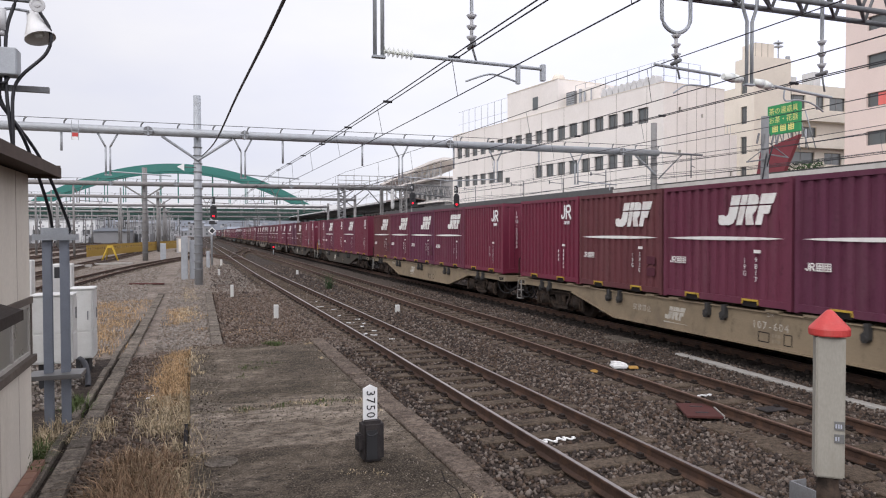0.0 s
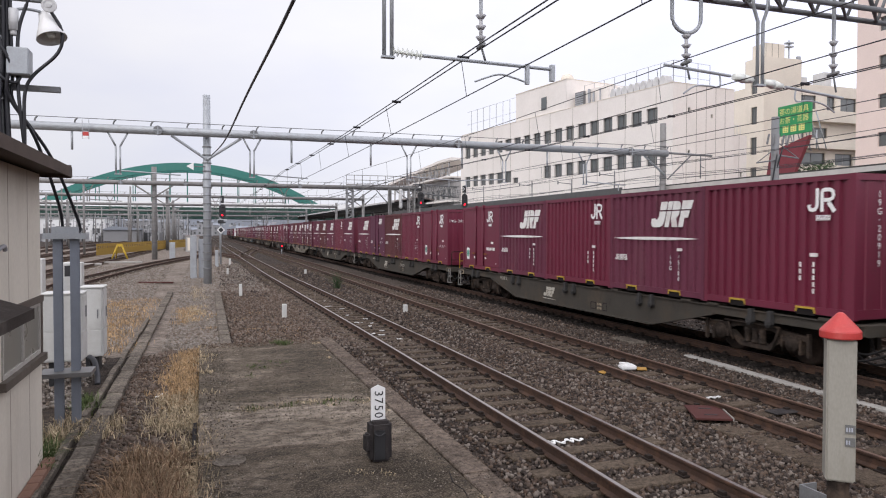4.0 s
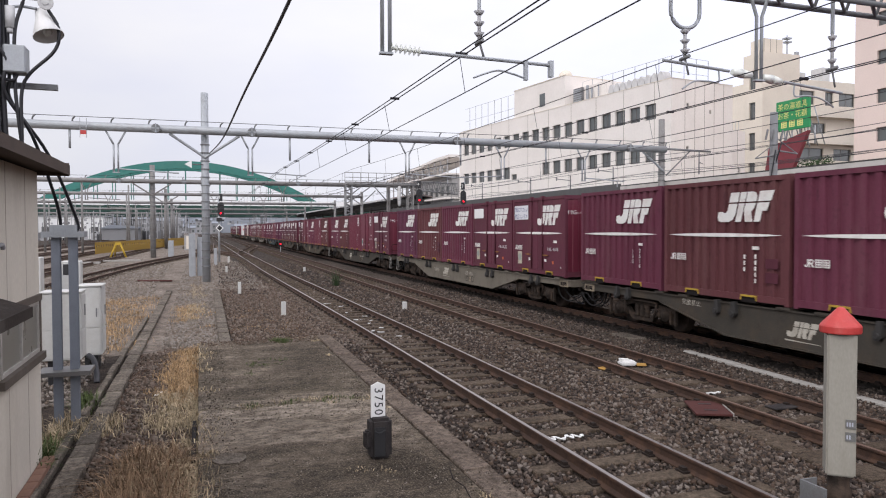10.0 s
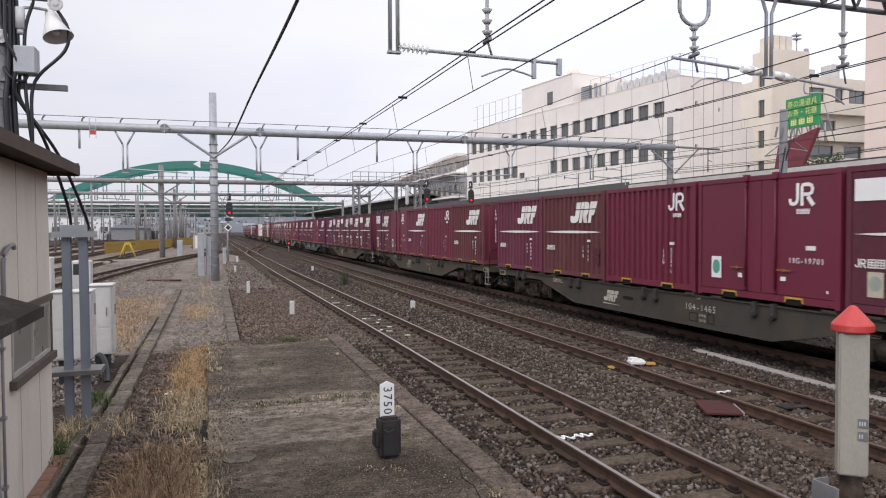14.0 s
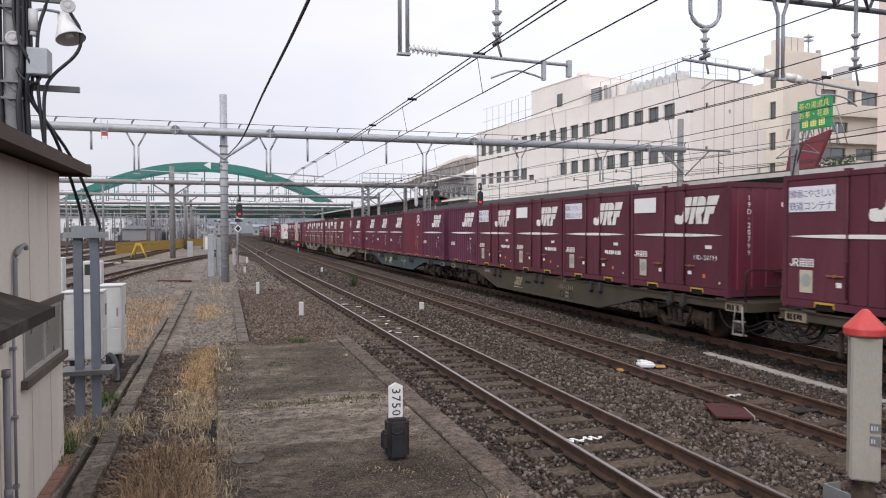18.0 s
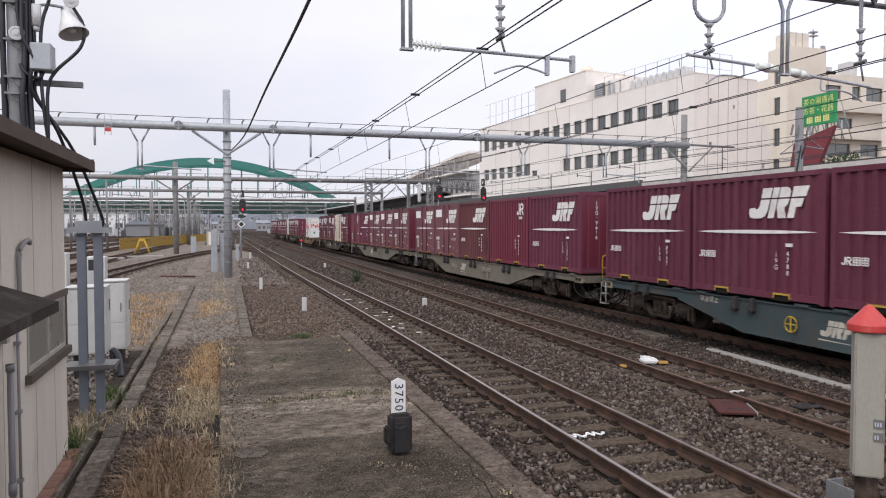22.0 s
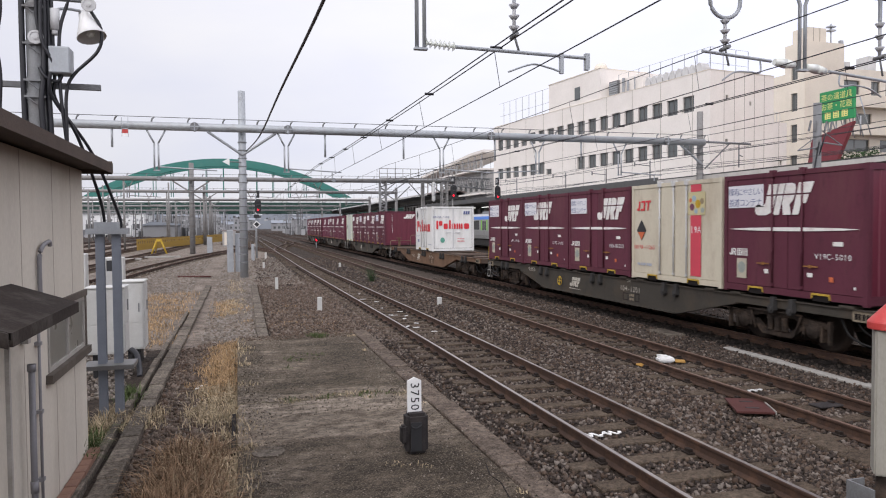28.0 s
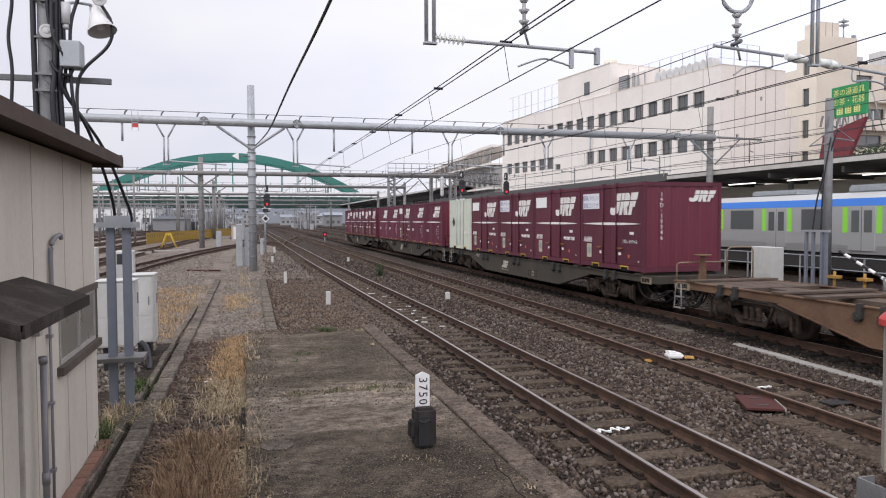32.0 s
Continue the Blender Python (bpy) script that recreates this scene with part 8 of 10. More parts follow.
WAGON_MESH["frames"] = shape("data_frame", "pocketdark", lambda b: (outline(b, -1.05, 0.38, 0.28, 0.20), outline(b, -1.68, 0.38, 0.20, 0.22)))
WAGON_MESH["notice"] = shape("warning_writing", "number_pale", lambda b: lettering(b, "突放禁止", (XF - 0.004, 5.25, 0.81), (0, -1, 0), (0, 0, 1), 0.15, step=1.08))
WAGON_MESH["notice_mid"] = shape("warning_writing", "number_pale", lambda b: lettering(b, "突放禁止", (XF - 0.004, 3.00, 0.60), (0, -1, 0), (0, 0, 1), 0.17, step=1.10))
WAGON_MESH["slot"] = shape("sill_slot", "pocketdark", lambda b: sheet(b, XF, [[(1.10 + 0.24 * max(-1, min(1, 1.35 * math.cos(a * math.tau / 16))), 0.66 + 0.05 * math.sin(a * math.tau / 16)) for a in range(16)]]))
for s_ in (-1, 1):
    WAGON_MESH["plate_%d" % s_] = shape("end_plate", "faded_mark", lambda b: sheet(b, XF - 0.004, [[(s_ * 9.1, 0.765), (s_ * 9.62, 0.765), (s_ * 9.62, 0.955), (s_ * 9.1, 0.955)]]))
    WAGON_MESH["print_%d" % s_] = shape("plate_print", "pocketdark", lambda b: bars(b, XF - 0.008, s_ * 9.15 if s_ < 0 else 9.57, 0.80, 0.40, 0.11, 5))
WAGON_MESH["wheel_ring"] = shape("brake_wheel", "yellow", lambda b: [pipe(b, [(XF - 0.06, 2.35 + 0.15 * math.cos(a * math.tau / 16), 0.62 + 0.15 * math.sin(a * math.tau / 16)) for a in range(17)], 0.014, 5), rod(b, (XF - 0.06, 2.20, 0.62), (XF - 0.06, 2.50, 0.62), 0.012, 5), rod(b, (XF - 0.06, 2.35, 0.47), (XF - 0.06, 2.35, 0.77), 0.012, 5)])

WAGON_WORDS = {"frame_tan": "tan-painted steel container flat wagon on two bogies", "frame_grey": "dark grey steel container flat wagon on two bogies", "frame_mid": "grey-olive steel container flat wagon on two bogies", "frame_olive": "dusty olive-grey steel container flat wagon on two bogies", "frame_blue": "blue-grey steel container flat wagon on two bogies", "frame_rust": "rusty brown container flat wagon, mostly empty"}
WHEELS = []


def wagon(paint, number, end, yellow_rail, ring):
    """One flat wagon; end tells which end carries the platform rail and the step, -1 the front."""
    car = thing("flat_wagon", WAGON_WORDS[paint], "wagon", "wagons of the train")
    part("side_sill", WAGON_MESH["sill_" + paint], None, car)
    part("deck", WAGON_MESH["deck_" + paint], None, car)
    for y in (-6.0, -3.0, 0.0, 3.0, 6.0):
        part("cross_bar", WAGON_MESH["bar_" + paint], None, car, at=(0, y, 0))
    for i in range(10):
        part("container_seat", WAGON_MESH["seat_" + paint], None, car, at=(0, (i // 2 - 2) * PITCH + (1.45 if i % 2 else -1.45), 0))
    for key, name in (("gear", "brake_gear"), ("couple_front", "coupler"), ("couple_back", "coupler"), ("hose_-1", "air_hose"), ("hose_1", "air_hose")):
        part(name, WAGON_MESH[key], None, car)
    part("step", WAGON_MESH["step_front" if end < 0 else "step_back"], None, car)
    low = paint == "frame_rust"
    part("handrail", WAGON_MESH["rail_low" if low else "%srail_%d" % ("yellow_" if yellow_rail else "", end)], None, car, "yellow handrail" if yellow_rail else "")
    part("brake_stand", WAGON_MESH["stand_low" if low else "stand_%d" % end], None, car)
    for s_ in (-1, 1):
        pl = part("end_plate", WAGON_MESH["plate_%d" % s_], None, car)
        part("plate_print", WAGON_MESH["print_%d" % s_], None, pl)
    short = number.startswith("104")
    slide = -0.35 if ring else 0.0 if short else -0.45
    part("owner_mark", WAGON_MESH["mark_faded" if paint == "frame_olive" else "mark"], None, car, at=(0, slide, 0))
    part("mark_line", WAGON_MESH["mark_line"], None, car, at=(0, slide, 0))
    part("warning_writing", WAGON_MESH["notice" if short or not number else "notice_mid"], None, car)
    if short and not ring:
        part("sill_slot", WAGON_MESH["slot"], None, car)
    shift = -0.33 if short else 0.0
    part("data_panel", WAGON_MESH["data"], None, car, at=(0, shift, 0))
    part("data_frame", WAGON_MESH["frames"], None, car, at=(0, shift, 0))
    if ring:
        part("brake_wheel", WAGON_MESH["wheel_ring"], None, car, "yellow brake wheel", at=(0, 0.22, 0))
    if number:
        b = bmesh.new()
        lettering(b, number, (XF - 0.004, -0.95 + shift, 0.635), (0, -1, 0), (0, 0, 1), 0.215)
        part("number", b, M["faded_mark" if paint == "frame_olive" else "number_pale"], car)
        part("class_writing", WAGON_MESH["kind"], None, car, at=(0, shift, 0))
    for i in range(10):
        part("container_clamp", WAGON_MESH["clamps"], None, car, at=(0, (i // 2 - 2) * PITCH + (0.32 if i % 2 else -0.18), 0))
    for y in (-7.1, 7.1):
        bog = part("bogie", WAGON_MESH["bogie"], None, car, at=(0, y, 0))
        for dy in (-0.95, 0.95):
            w = part("wheelset", WAGON_MESH["wheelset"], None, bog)
            w.matrix_parent_inverse = Matrix.Translation((0, dy, 0.43))
            WHEELS.append(w)
            for sx in (-1, 1):
                part("axle_box", WAGON_MESH["box_%d" % sx], None, bog, at=(0, dy, 0.43))
    return car


# The wagons from the first one in view to the tail: frame, number, load from front to rear
# (A, Q, K ribbed with stripe: wine, purple, brownish; B ribbed bright, C blank plate, T printed plate, D bright doors, S small mark, E cream, P white, G pale green, - empty).
TRAIN = [
    ("frame_tan", "107-604", "QQAKB", ["", "", "9817", "3030", ""], ""),
    ("frame_tan", "", "BAQAK", ["20363", "16613", "", "", ""], "|19G-20363"),
    ("frame_grey", "", "BABAD", ["", "15180", "", "", ""], "|19G-20919"),
    ("frame_grey", "104-809", "DBKSA", ["19G-20535", "20090", "9039", "19G-5189", ""], "19G-20535"),
    ("frame_grey", "104-1117", "ABAKA", ["17152", "19862", "", "", "3518"], "|19G-17152"),
    ("frame_mid", "107-981", "TCAKQ", ["19G-4570", "19G-8452", "5992", "4635", "10130"], "19G-4570"),
    ("frame_grey", "104-1465", "CDBKA", ["19G-8783", "19G-19701", "20319", "5655", ""], "19G-8783"),
    ("frame_olive", "104-443", "KBADT", ["", "21114", "2272", "19G-21308", "19D-19517"], "|19G-16555"),
    ("frame_olive", "104-1341", "CTCTQ", ["19D-20799", "", "", "", "6200"], "|19D-20799"),
    ("frame_blue", "104-5036", "QBAAA", ["2216", "19266", "", "4788", "8767"], "|19G-2216"),
    ("frame_mid", "107-1579", "ABKFF", ["15273", "", "", "19G-5760", "19G-3715"], "|19G-9616"),
    ("frame_mid", "", "FFFAD", ["19D-13416", "", "", "", ""], "|19D-13416"),
    ("frame_grey", "104-1201", "VETVT", ["V19C-5010", "", "19D-80212", "V19C-1495", "19D-19946"], ""),
    ("frame_rust", "107-206", "--P--", ["", "", "", "", ""], ""),
    ("frame_grey", "", "TCTCG", ["19D-19946", "", "", "", ""], "|19D-19946"),
    ("frame_grey", "", "AACAA", ["", "", "", "", ""], ""),
    ("frame_grey", "", "CCTCA", ["", "", "", "", ""], ""),
]
# where each wagon's load begins, from the wagon's usual place, and the pitch of its containers
LOADS = [(-0.06, 3.785), (-0.16, 3.766), (-0.16, 3.726), (0.04, 3.80), (0.11, 3.83), (-0.32, 3.811), (0.12, 3.82), (0.20, 3.785), (0.18, 3.817), (-0.30, 3.839), (-0.15, 3.828), (-0.03, 3.825), (0.16, 3.80), (0.30, 3.78), (0.40, 3.80), (0.40, 3.80), (0.40, 3.80)]
STOCK = {}
ROLLING = []   # every moving thing with the place where it starts
for k, (paint, number, load, codes, end_code) in enumerate(TRAIN):
    front = FRONT + CAR * k
    lag, pitch = LOADS[k]
    car = wagon(paint, number, -1 if k in (3, 4, 6, 7, 8, 15) else 1, k in (2, 9, 10, 11, 12), k in (9, 12))
    ROLLING.append((car, (TRAIN_X, front + 9.4175 + {5: -0.2, 12: 0.2, 13: 0.3, 14: 0.3, 15: 0.3, 16: 0.3}.get(k, 0.0), 0.0)))
    for i, kind in enumerate(load):
        if kind == "-":
            continue
        code, end_code_here = codes[i], end_code if i == 0 else ""
        if code or end_code_here:
            box = container(kind, code, end_code_here)
        elif kind not in STOCK:
            box = STOCK[kind] = container(kind)
        else:
            box = copy_thing(STOCK[kind], Matrix())
        ROLLING.append((box, (TRAIN_X, front + lag + pitch * i + HL, BED)))


def travelled(t):
    """Metres gone since the start: about 31 km/h, slowing a little."""
    return 8.566 * t - 0.0025 * t * t


def motions():
    """The train runs towards the camera, and its wheels roll."""
    for ob, (x, y, z) in ROLLING:
        walk(ob, [(t, pose(x, y - travelled(t), z)) for t in range(0, 33, 2)])
    first = WHEELS[0]
    step = 2 / FPS
    walk(first, [(i * step, Matrix.Rotation(travelled(i * step) / 0.43, 4, "X")) for i in range(481)])
    act, slot = first.animation_data.action, first.animation_data.action_slot
    for w in WHEELS[1:]:
        w.rotation_mode = "QUATERNION"
        w.animation_data_create()
        w.animation_data.action = act
        w.animation_data.action_slot = slot

# ---- the hut beside the camera ----
hut = thing("signal_hut", "cream panelled railway hut with a dark flat roof", "hut")
WX = -1.72
holes = [(8.08 - 1.2, 1.16, 1.62, 0.60)]
b = bmesh.new()
wall_with_holes(b, 8.95 - 1.2, -0.2, 3.18, 0.12, holes)
bmesh.ops.remove_doubles(b, verts=b.verts[:], dist=1e-4)
w = part("wall", b, M["hutwall"], hut)
w.matrix_basis = pose(WX, 1.2, 0, 0, 0, 90)
b = bmesh.new()
quadbox(b, -6.0, 8.83, -0.2, WX - 0.12, 8.95, 3.18)
part("wall", b, M["hutwall"], hut)
b = bmesh.new()
quadbox(b, -6.0, 1.2, -0.2, -5.9, 8.83, 3.18)
part("wall", b, M["hutwall"], hut)
b = bmesh.new()
quadbox(b, -5.9, 1.2, -0.2, WX - 0.12, 1.32, 3.18)
part("wall", b, M["hutwall"], hut)
for y in (8.35, 7.57, 6.53, 5.66, 4.8, 3.9, 3.0):
    b = bmesh.new()
    for z0, z1 in (((-0.2, 1.15), (1.77, 3.17)) if 7.27 < y < 8.9 else ((-0.2, 3.17),)):
        quadbox(b, WX, y - 0.007, z0, WX + 0.002, y + 0.006, z1)
    part("panel_joint", b, M["seamline"], hut)
b = bmesh.new()
prism(b, [(-6.3, 3.42), (-1.41, 3.19), (-1.41, 3.27), (-6.3, 3.50)], "y", 0.9, 9.05)
quadbox(b, -1.422, 0.9, 3.16, -1.402, 9.05, 3.275)
quadbox(b, -6.3, 9.03, 3.15, -1.41, 9.05, 3.30)
part("roof", b, M["hutroof"], hut)
b = bmesh.new()
for y0, y1, z0, z1 in ((7.28, 8.87, 1.705, 1.74), (7.28, 8.87, 1.17, 1.21), (7.28, 7.31, 1.21, 1.705), (8.84, 8.87, 1.21, 1.705), (8.06, 8.10, 1.21, 1.705)):
    quadbox(b, WX - 0.03, y0, z0, WX + 0.012, y1, z1)
win = part("window_frame", b, M["frame_pale"], hut)
b = bmesh.new()
quadbox(b, WX, 7.20, 1.745, WX + 0.03, 8.95, 1.815)
part("window_head", b, M["frame_brown"], hut)
b = bmesh.new()
quadbox(b, WX, 7.18, 1.085, WX + 0.06, 8.96, 1.165)
part("window_sill", b, M["frame_brown"], hut)
b = bmesh.new()
quadbox(b, WX, 8.885, 1.17, WX + 0.02, 8.945, 1.74)
part("window_jamb", b, M["frame_brown"], hut)
for y0, y1 in ((7.28, 8.05), (8.11, 8.87)):
    b = bmesh.new()
    quadbox(b, WX - 0.02, y0, 1.19, WX - 0.01, y1, 1.72)
    part("pane", b, M["hutpanel_grey"], win, "obscured grey pane")
b = bmesh.new()
prism(b, [(WX, 2.05), (-1.25, 1.89), (-1.25, 1.93), (WX, 2.09)], "y", 4.5, 6.22)
quadbox(b, -1.26, 4.5, 1.85, -1.24, 6.22, 1.932)
prism(b, [(WX, 2.00), (-1.262, 1.84), (-1.262, 1.93), (WX, 2.09)], "y", 4.48, 4.5)
prism(b, [(WX, 2.04), (-1.262, 1.87), (-1.262, 1.93), (WX, 2.09)], "y", 6.22, 6.24)
part("awning", b, M["awning"], hut, "rust-stained dark awning sheet with a pale patch")
b = bmesh.new()
quadbox(b, WX, 6.02, -0.2, WX + 0.03, 6.06, 2.05)
part("door_post", b, M["frame_pale"], hut)
b = bmesh.new()
rod(b, (WX + 0.09, 6.38, -0.2), (WX + 0.09, 6.38, 1.42), 0.025, 10)
rod(b, (WX + 0.09, 6.38, 0.36), (WX + 0.09, 6.38, 0.46), 0.031, 10)
rod(b, (WX + 0.09, 6.38, 1.36), (WX + 0.09, 6.38, 1.42), 0.033, 10)
part("drain_pipe", b, M["pipe_grey"], hut)
b = bmesh.new()
rod(b, (WX + 0.03, 6.86, -0.2), (WX + 0.03, 6.86, 1.9), 0.013, 8)
pipe(b, smooth_line([(WX + 0.03, 6.95, 1.9), (WX + 0.03, 6.95, 2.25), (WX + 0.04, 7.02, 2.36), (WX + 0.05, 7.2, 2.40), (WX + 0.05, 7.24, 2.36)], 5), 0.020, 8)
for z in (0.3, 0.9, 1.5):
    quadbox(b, WX, 6.83, z, WX + 0.05, 6.89, z + 0.03)
part("conduit", b, M["pipe_grey"], hut)
b = bmesh.new()
quadbox(b, WX, 6.42, 1.58, WX + 0.06, 6.51, 1.74)
part("junction_box", b, M["frame_pale"], hut)
bricks = tagged(new("brick_edging"), "row of weathered red bricks at the hut's foot", "edging", "", "structure")
bm_brick = mesh_from(bevelled(0, 0, -0.05, 0.115, 0.205, 0.06, 0.006), "brick", M["brick"])
for i in range(12):
    part("brick", bm_brick, None, bricks, at=(WX + 0.005 + random.uniform(0, 0.008), 6.4 + i * 0.215, GROUND + 0.06 + random.uniform(-0.008, 0.008)))

# ---- the pole behind the hut: lamp, boxes, cables ----
pole = thing("utility_pole", "grey utility pole crowded with cables, boxes and a floodlight", "pole", at=(-2.36, 9.9, 0))
b = bmesh.new()
rod(b, (0, 0, -0.25), (0, 0, 8.6), 0.135, 14, 0.12)
part("shaft", b, M["galv_dark"], pole)
b = bmesh.new()
for z in (3.6, 4.15, 4.35, 4.8, 5.25):
    rod(b, (0, 0, z), (0, 0, z + 0.04), 0.146, 14)
    quadbox(b, -0.13, -0.16, z - 0.02, 0.11, -0.13, z + 0.005)
    rod(b, (-0.12, -0.15, z), (0.06, -0.15, z - 0.14), 0.008, 5)
split_part("step_band", b, M["galv_dark"], pole)
b = bmesh.new()
quadbox(b, -0.62, 0.12, 4.30, 0.68, 0.19, 4.37)
quadbox(b, -0.95, 0.12, 5.42, 0.5, 0.19, 5.49)
split_part("cross_arm", b, M["galv_dark"], pole)
part("meter_box", bevelled(0.16, -0.22, 4.43, 0.40, 0.02, 4.76, 0.015), M["galv"], pole, "grey steel box")
b = bmesh.new()
rod(b, (0.22, -0.1, 4.98), (0.22, -0.1, 5.24), 0.055, 12)
rod(b, (0.22, -0.1, 4.92), (0.22, -0.1, 4.98), 0.04, 12)
part("canister", b, M["bldg_far_pale"], pole)
b = bmesh.new()
spun(b, [(0.04, 0.34), (0.07, 0.33), (0.09, 0.22), (0.178, -0.02), (0.174, -0.025), (0.08, 0.20)], (0, 0, 0), "z", 20)
sh = part("floodlight_shade", b, M["white"], pole, "white conical lamp shade")
sh.matrix_basis = pose(0.62, -0.05, 4.95, -14, -16, 0)
b = bmesh.new()
spun(b, [(0.02, 0.14), (0.05, 0.10), (0.055, 0.02), (0.03, -0.01)], (0, 0, 0), "z", 12)
bulb = part("bulb", b, M["porcelain"], sh)
b = bmesh.new()
pipe(b, smooth_line([(0.12, 0, 5.22), (0.3, -0.03, 5.27), (0.5, -0.05, 5.25)], 4), 0.018, 6)
part("lamp_arm", b, M["galv"], pole)
b = bmesh.new()
spun(b, [(0.012, -0.022), (0.03, -0.020), (0.032, -0.010), (0.06, -0.009), (0.062, -0.016), (0.085, -0.014), (0.088, 0.0), (0.085, 0.010), (0.01, 0.012)], (0, 0, 0), "y", 16)
for f in b.faces:
    f.smooth = False
d1 = part("insulator_disc", b, M["bldg_far_pale"], pole)
d1.location = (0.02, -0.18, 4.86)
d2 = part("insulator_disc", d1.data, None, pole)
d2.location = (0.62, -0.18, 5.30)
PC = [
    [(0.70, -0.08, 5.6), (0.60, -0.08, 5.33), (0.74, -0.1, 5.03), (0.70, -0.1, 4.75), (0.42, -0.1, 4.44), (0.33, -0.1, 4.2), (0.32, -0.08, 3.7), (0.3, 0, 3.2)],
    [(0.5, -0.1, 5.7), (0.36, -0.1, 5.3), (0.27, -0.1, 4.95), (0.26, -0.1, 4.4), (0.28, -0.1, 4.0), (0.34, 0, 3.2)],
    [(0.1, -0.18, 5.8), (0.08, -0.2, 5.1), (0.1, -0.22, 4.8), (0.2, -0.2, 4.55), (0.16, -0.15, 4.2), (0.40, 0.1, 3.7), (0.55, 0.7, 2.9), (0.56, 0.94, 2.5)],
    [(0.18, -0.1, 5.8), (0.19, -0.1, 5.0), (0.19, -0.05, 4.4), (0.2, 0, 4.1), (0.52, 0.4, 3.5), (0.75, 0.9, 2.7), (0.76, 0.94, 2.5)],
    [(-0.17, 0, 5.8), (-0.18, -0.02, 5.0), (-0.16, -0.02, 4.2), (-0.15, 0, 3.0)],
    [(-0.48, 0, 5.8), (-0.40, 0, 5.3), (-0.45, 0, 4.8), (-0.42, 0, 4.3), (-0.5, 0, 3.2)],
    [(-0.62, 0, 5.9), (-0.58, 0, 5.2), (-0.66, 0, 4.4), (-0.6, 0, 3.0)],
    [(0.05, -0.16, 5.8), (0.03, -0.17, 5.2), (0.06, -0.17, 4.9)],
]
PC += [
    [(-0.15, -0.06, 5.9), (-0.155, -0.07, 5.0), (-0.15, -0.06, 4.0), (-0.14, -0.05, 3.1)],
    [(0.14, -0.07, 5.9), (0.145, -0.08, 5.2), (0.14, -0.09, 4.6), (0.13, -0.09, 4.2), (0.16, -0.05, 3.1)],
    [(0.10, -0.12, 5.9), (0.11, -0.13, 5.0), (0.09, -0.14, 4.4), (0.06, -0.15, 4.0), (0.1, -0.1, 3.2)],
    [(0.05, -0.16, 4.5), (0.12, -0.18, 4.38), (0.24, -0.14, 4.34), (0.29, -0.12, 4.42)],
]
for i, pts in enumerate(PC):
    b = bmesh.new()
    pipe(b, smooth_line(pts, 6), 0.034 if i in (8, 9, 10) else 0.021, 7)
    part("cable", b, M["cable"], pole)

# ---- steel post pair and white relay cabinets ----
stand = thing("steel_post_pair", "pair of blue-grey steel H-posts under a cross plate", "post")
for x in (-1.87, -1.66):
    b = bmesh.new()
    prism(b, [(x - 0.055, 10.80), (x + 0.055, 10.80), (x + 0.055, 10.812), (x + 0.006, 10.812), (x + 0.006, 10.888), (x + 0.055, 10.888), (x + 0.055, 10.90), (x - 0.055, 10.90), (x - 0.055, 10.888), (x - 0.006, 10.888), (x - 0.006, 10.812), (x - 0.055, 10.812)], "z", GROUND - 0.05, 2.43)
    part("h_post", b, M["ibeam"], stand)
b = bmesh.new()
quadbox(b, -2.03, 10.72, 2.43, -1.50, 10.98, 2.51)
quadbox(b, -1.93, 10.76, 2.51, -1.60, 10.94, 2.60)
part("cross_plate", b, M["galv"], stand)
b = bmesh.new()
quadbox(b, -2.10, 10.62, 0.54, -1.44, 11.08, 0.60)
part("tie_plate", b, M["winframe"], stand)
for at, wx, dy, z0, z1, word in (((-2.6, 13.6), 0.62, 0.5, 0.26, 1.43, "white relay cabinet on dark legs"), ((-2.22, 15.0), 0.40, 0.55, 0.10, 1.43, "white relay cabinet with a side door")):
    cab = thing("relay_cabinet", word, "cabinet", "relay cabinets", at=(at[0], at[1], 0))
    part("body", bevelled(0, 0, z0, wx, dy, z1, 0.012), M["boxwhite"], cab)
    part("lid", bevelled(-0.02, -0.02, z1, wx + 0.02, dy + 0.02, z1 + 0.035, 0.01), M["boxwhite"], cab)
    b = bmesh.new()
    quadbox(b, 0.03, -0.012, z0 + 0.55, wx - 0.03, 0.0, z1 - 0.04)
    quadbox(b, 0.03, -0.012, z0 + 0.04, wx - 0.03, 0.0, z0 + 0.51)
    quadbox(b, wx, 0.03, z0 + 0.55, wx + 0.012, dy - 0.03, z1 - 0.04)
    quadbox(b, wx, 0.03, z0 + 0.04, wx + 0.012, dy - 0.03, z0 + 0.51)
    door = part("door", b, M["boxwhite"], cab)
    b = bmesh.new()
    quadbox(b, wx * 0.75, -0.03, z0 + 0.75, wx * 0.80, -0.012, z0 + 0.92)
    quadbox(b, wx + 0.012, dy * 0.6, z0 + 0.75, wx + 0.03, dy * 0.68, z0 + 0.95)
    part("handle", b, M["galv_dark"], door)
    for lx in (0.08, wx - 0.16):
        b = bmesh.new()
        quadbox(b, lx, 0.08, GROUND - 0.03, lx + 0.08, dy - 0.08, z0)
        part("leg", b, M["black"], cab)
b = bmesh.new()
pipe(b, smooth_line([(-1.98, 14.4, 0.2), (-1.86, 14.2, 0.12), (-1.78, 13.9, -0.1), (-1.76, 13.7, -0.2)], 4), 0.05, 8)
solid("flexible_conduit", b, M["cable"], "black flexible conduit from the relay cabinet", "conduit")

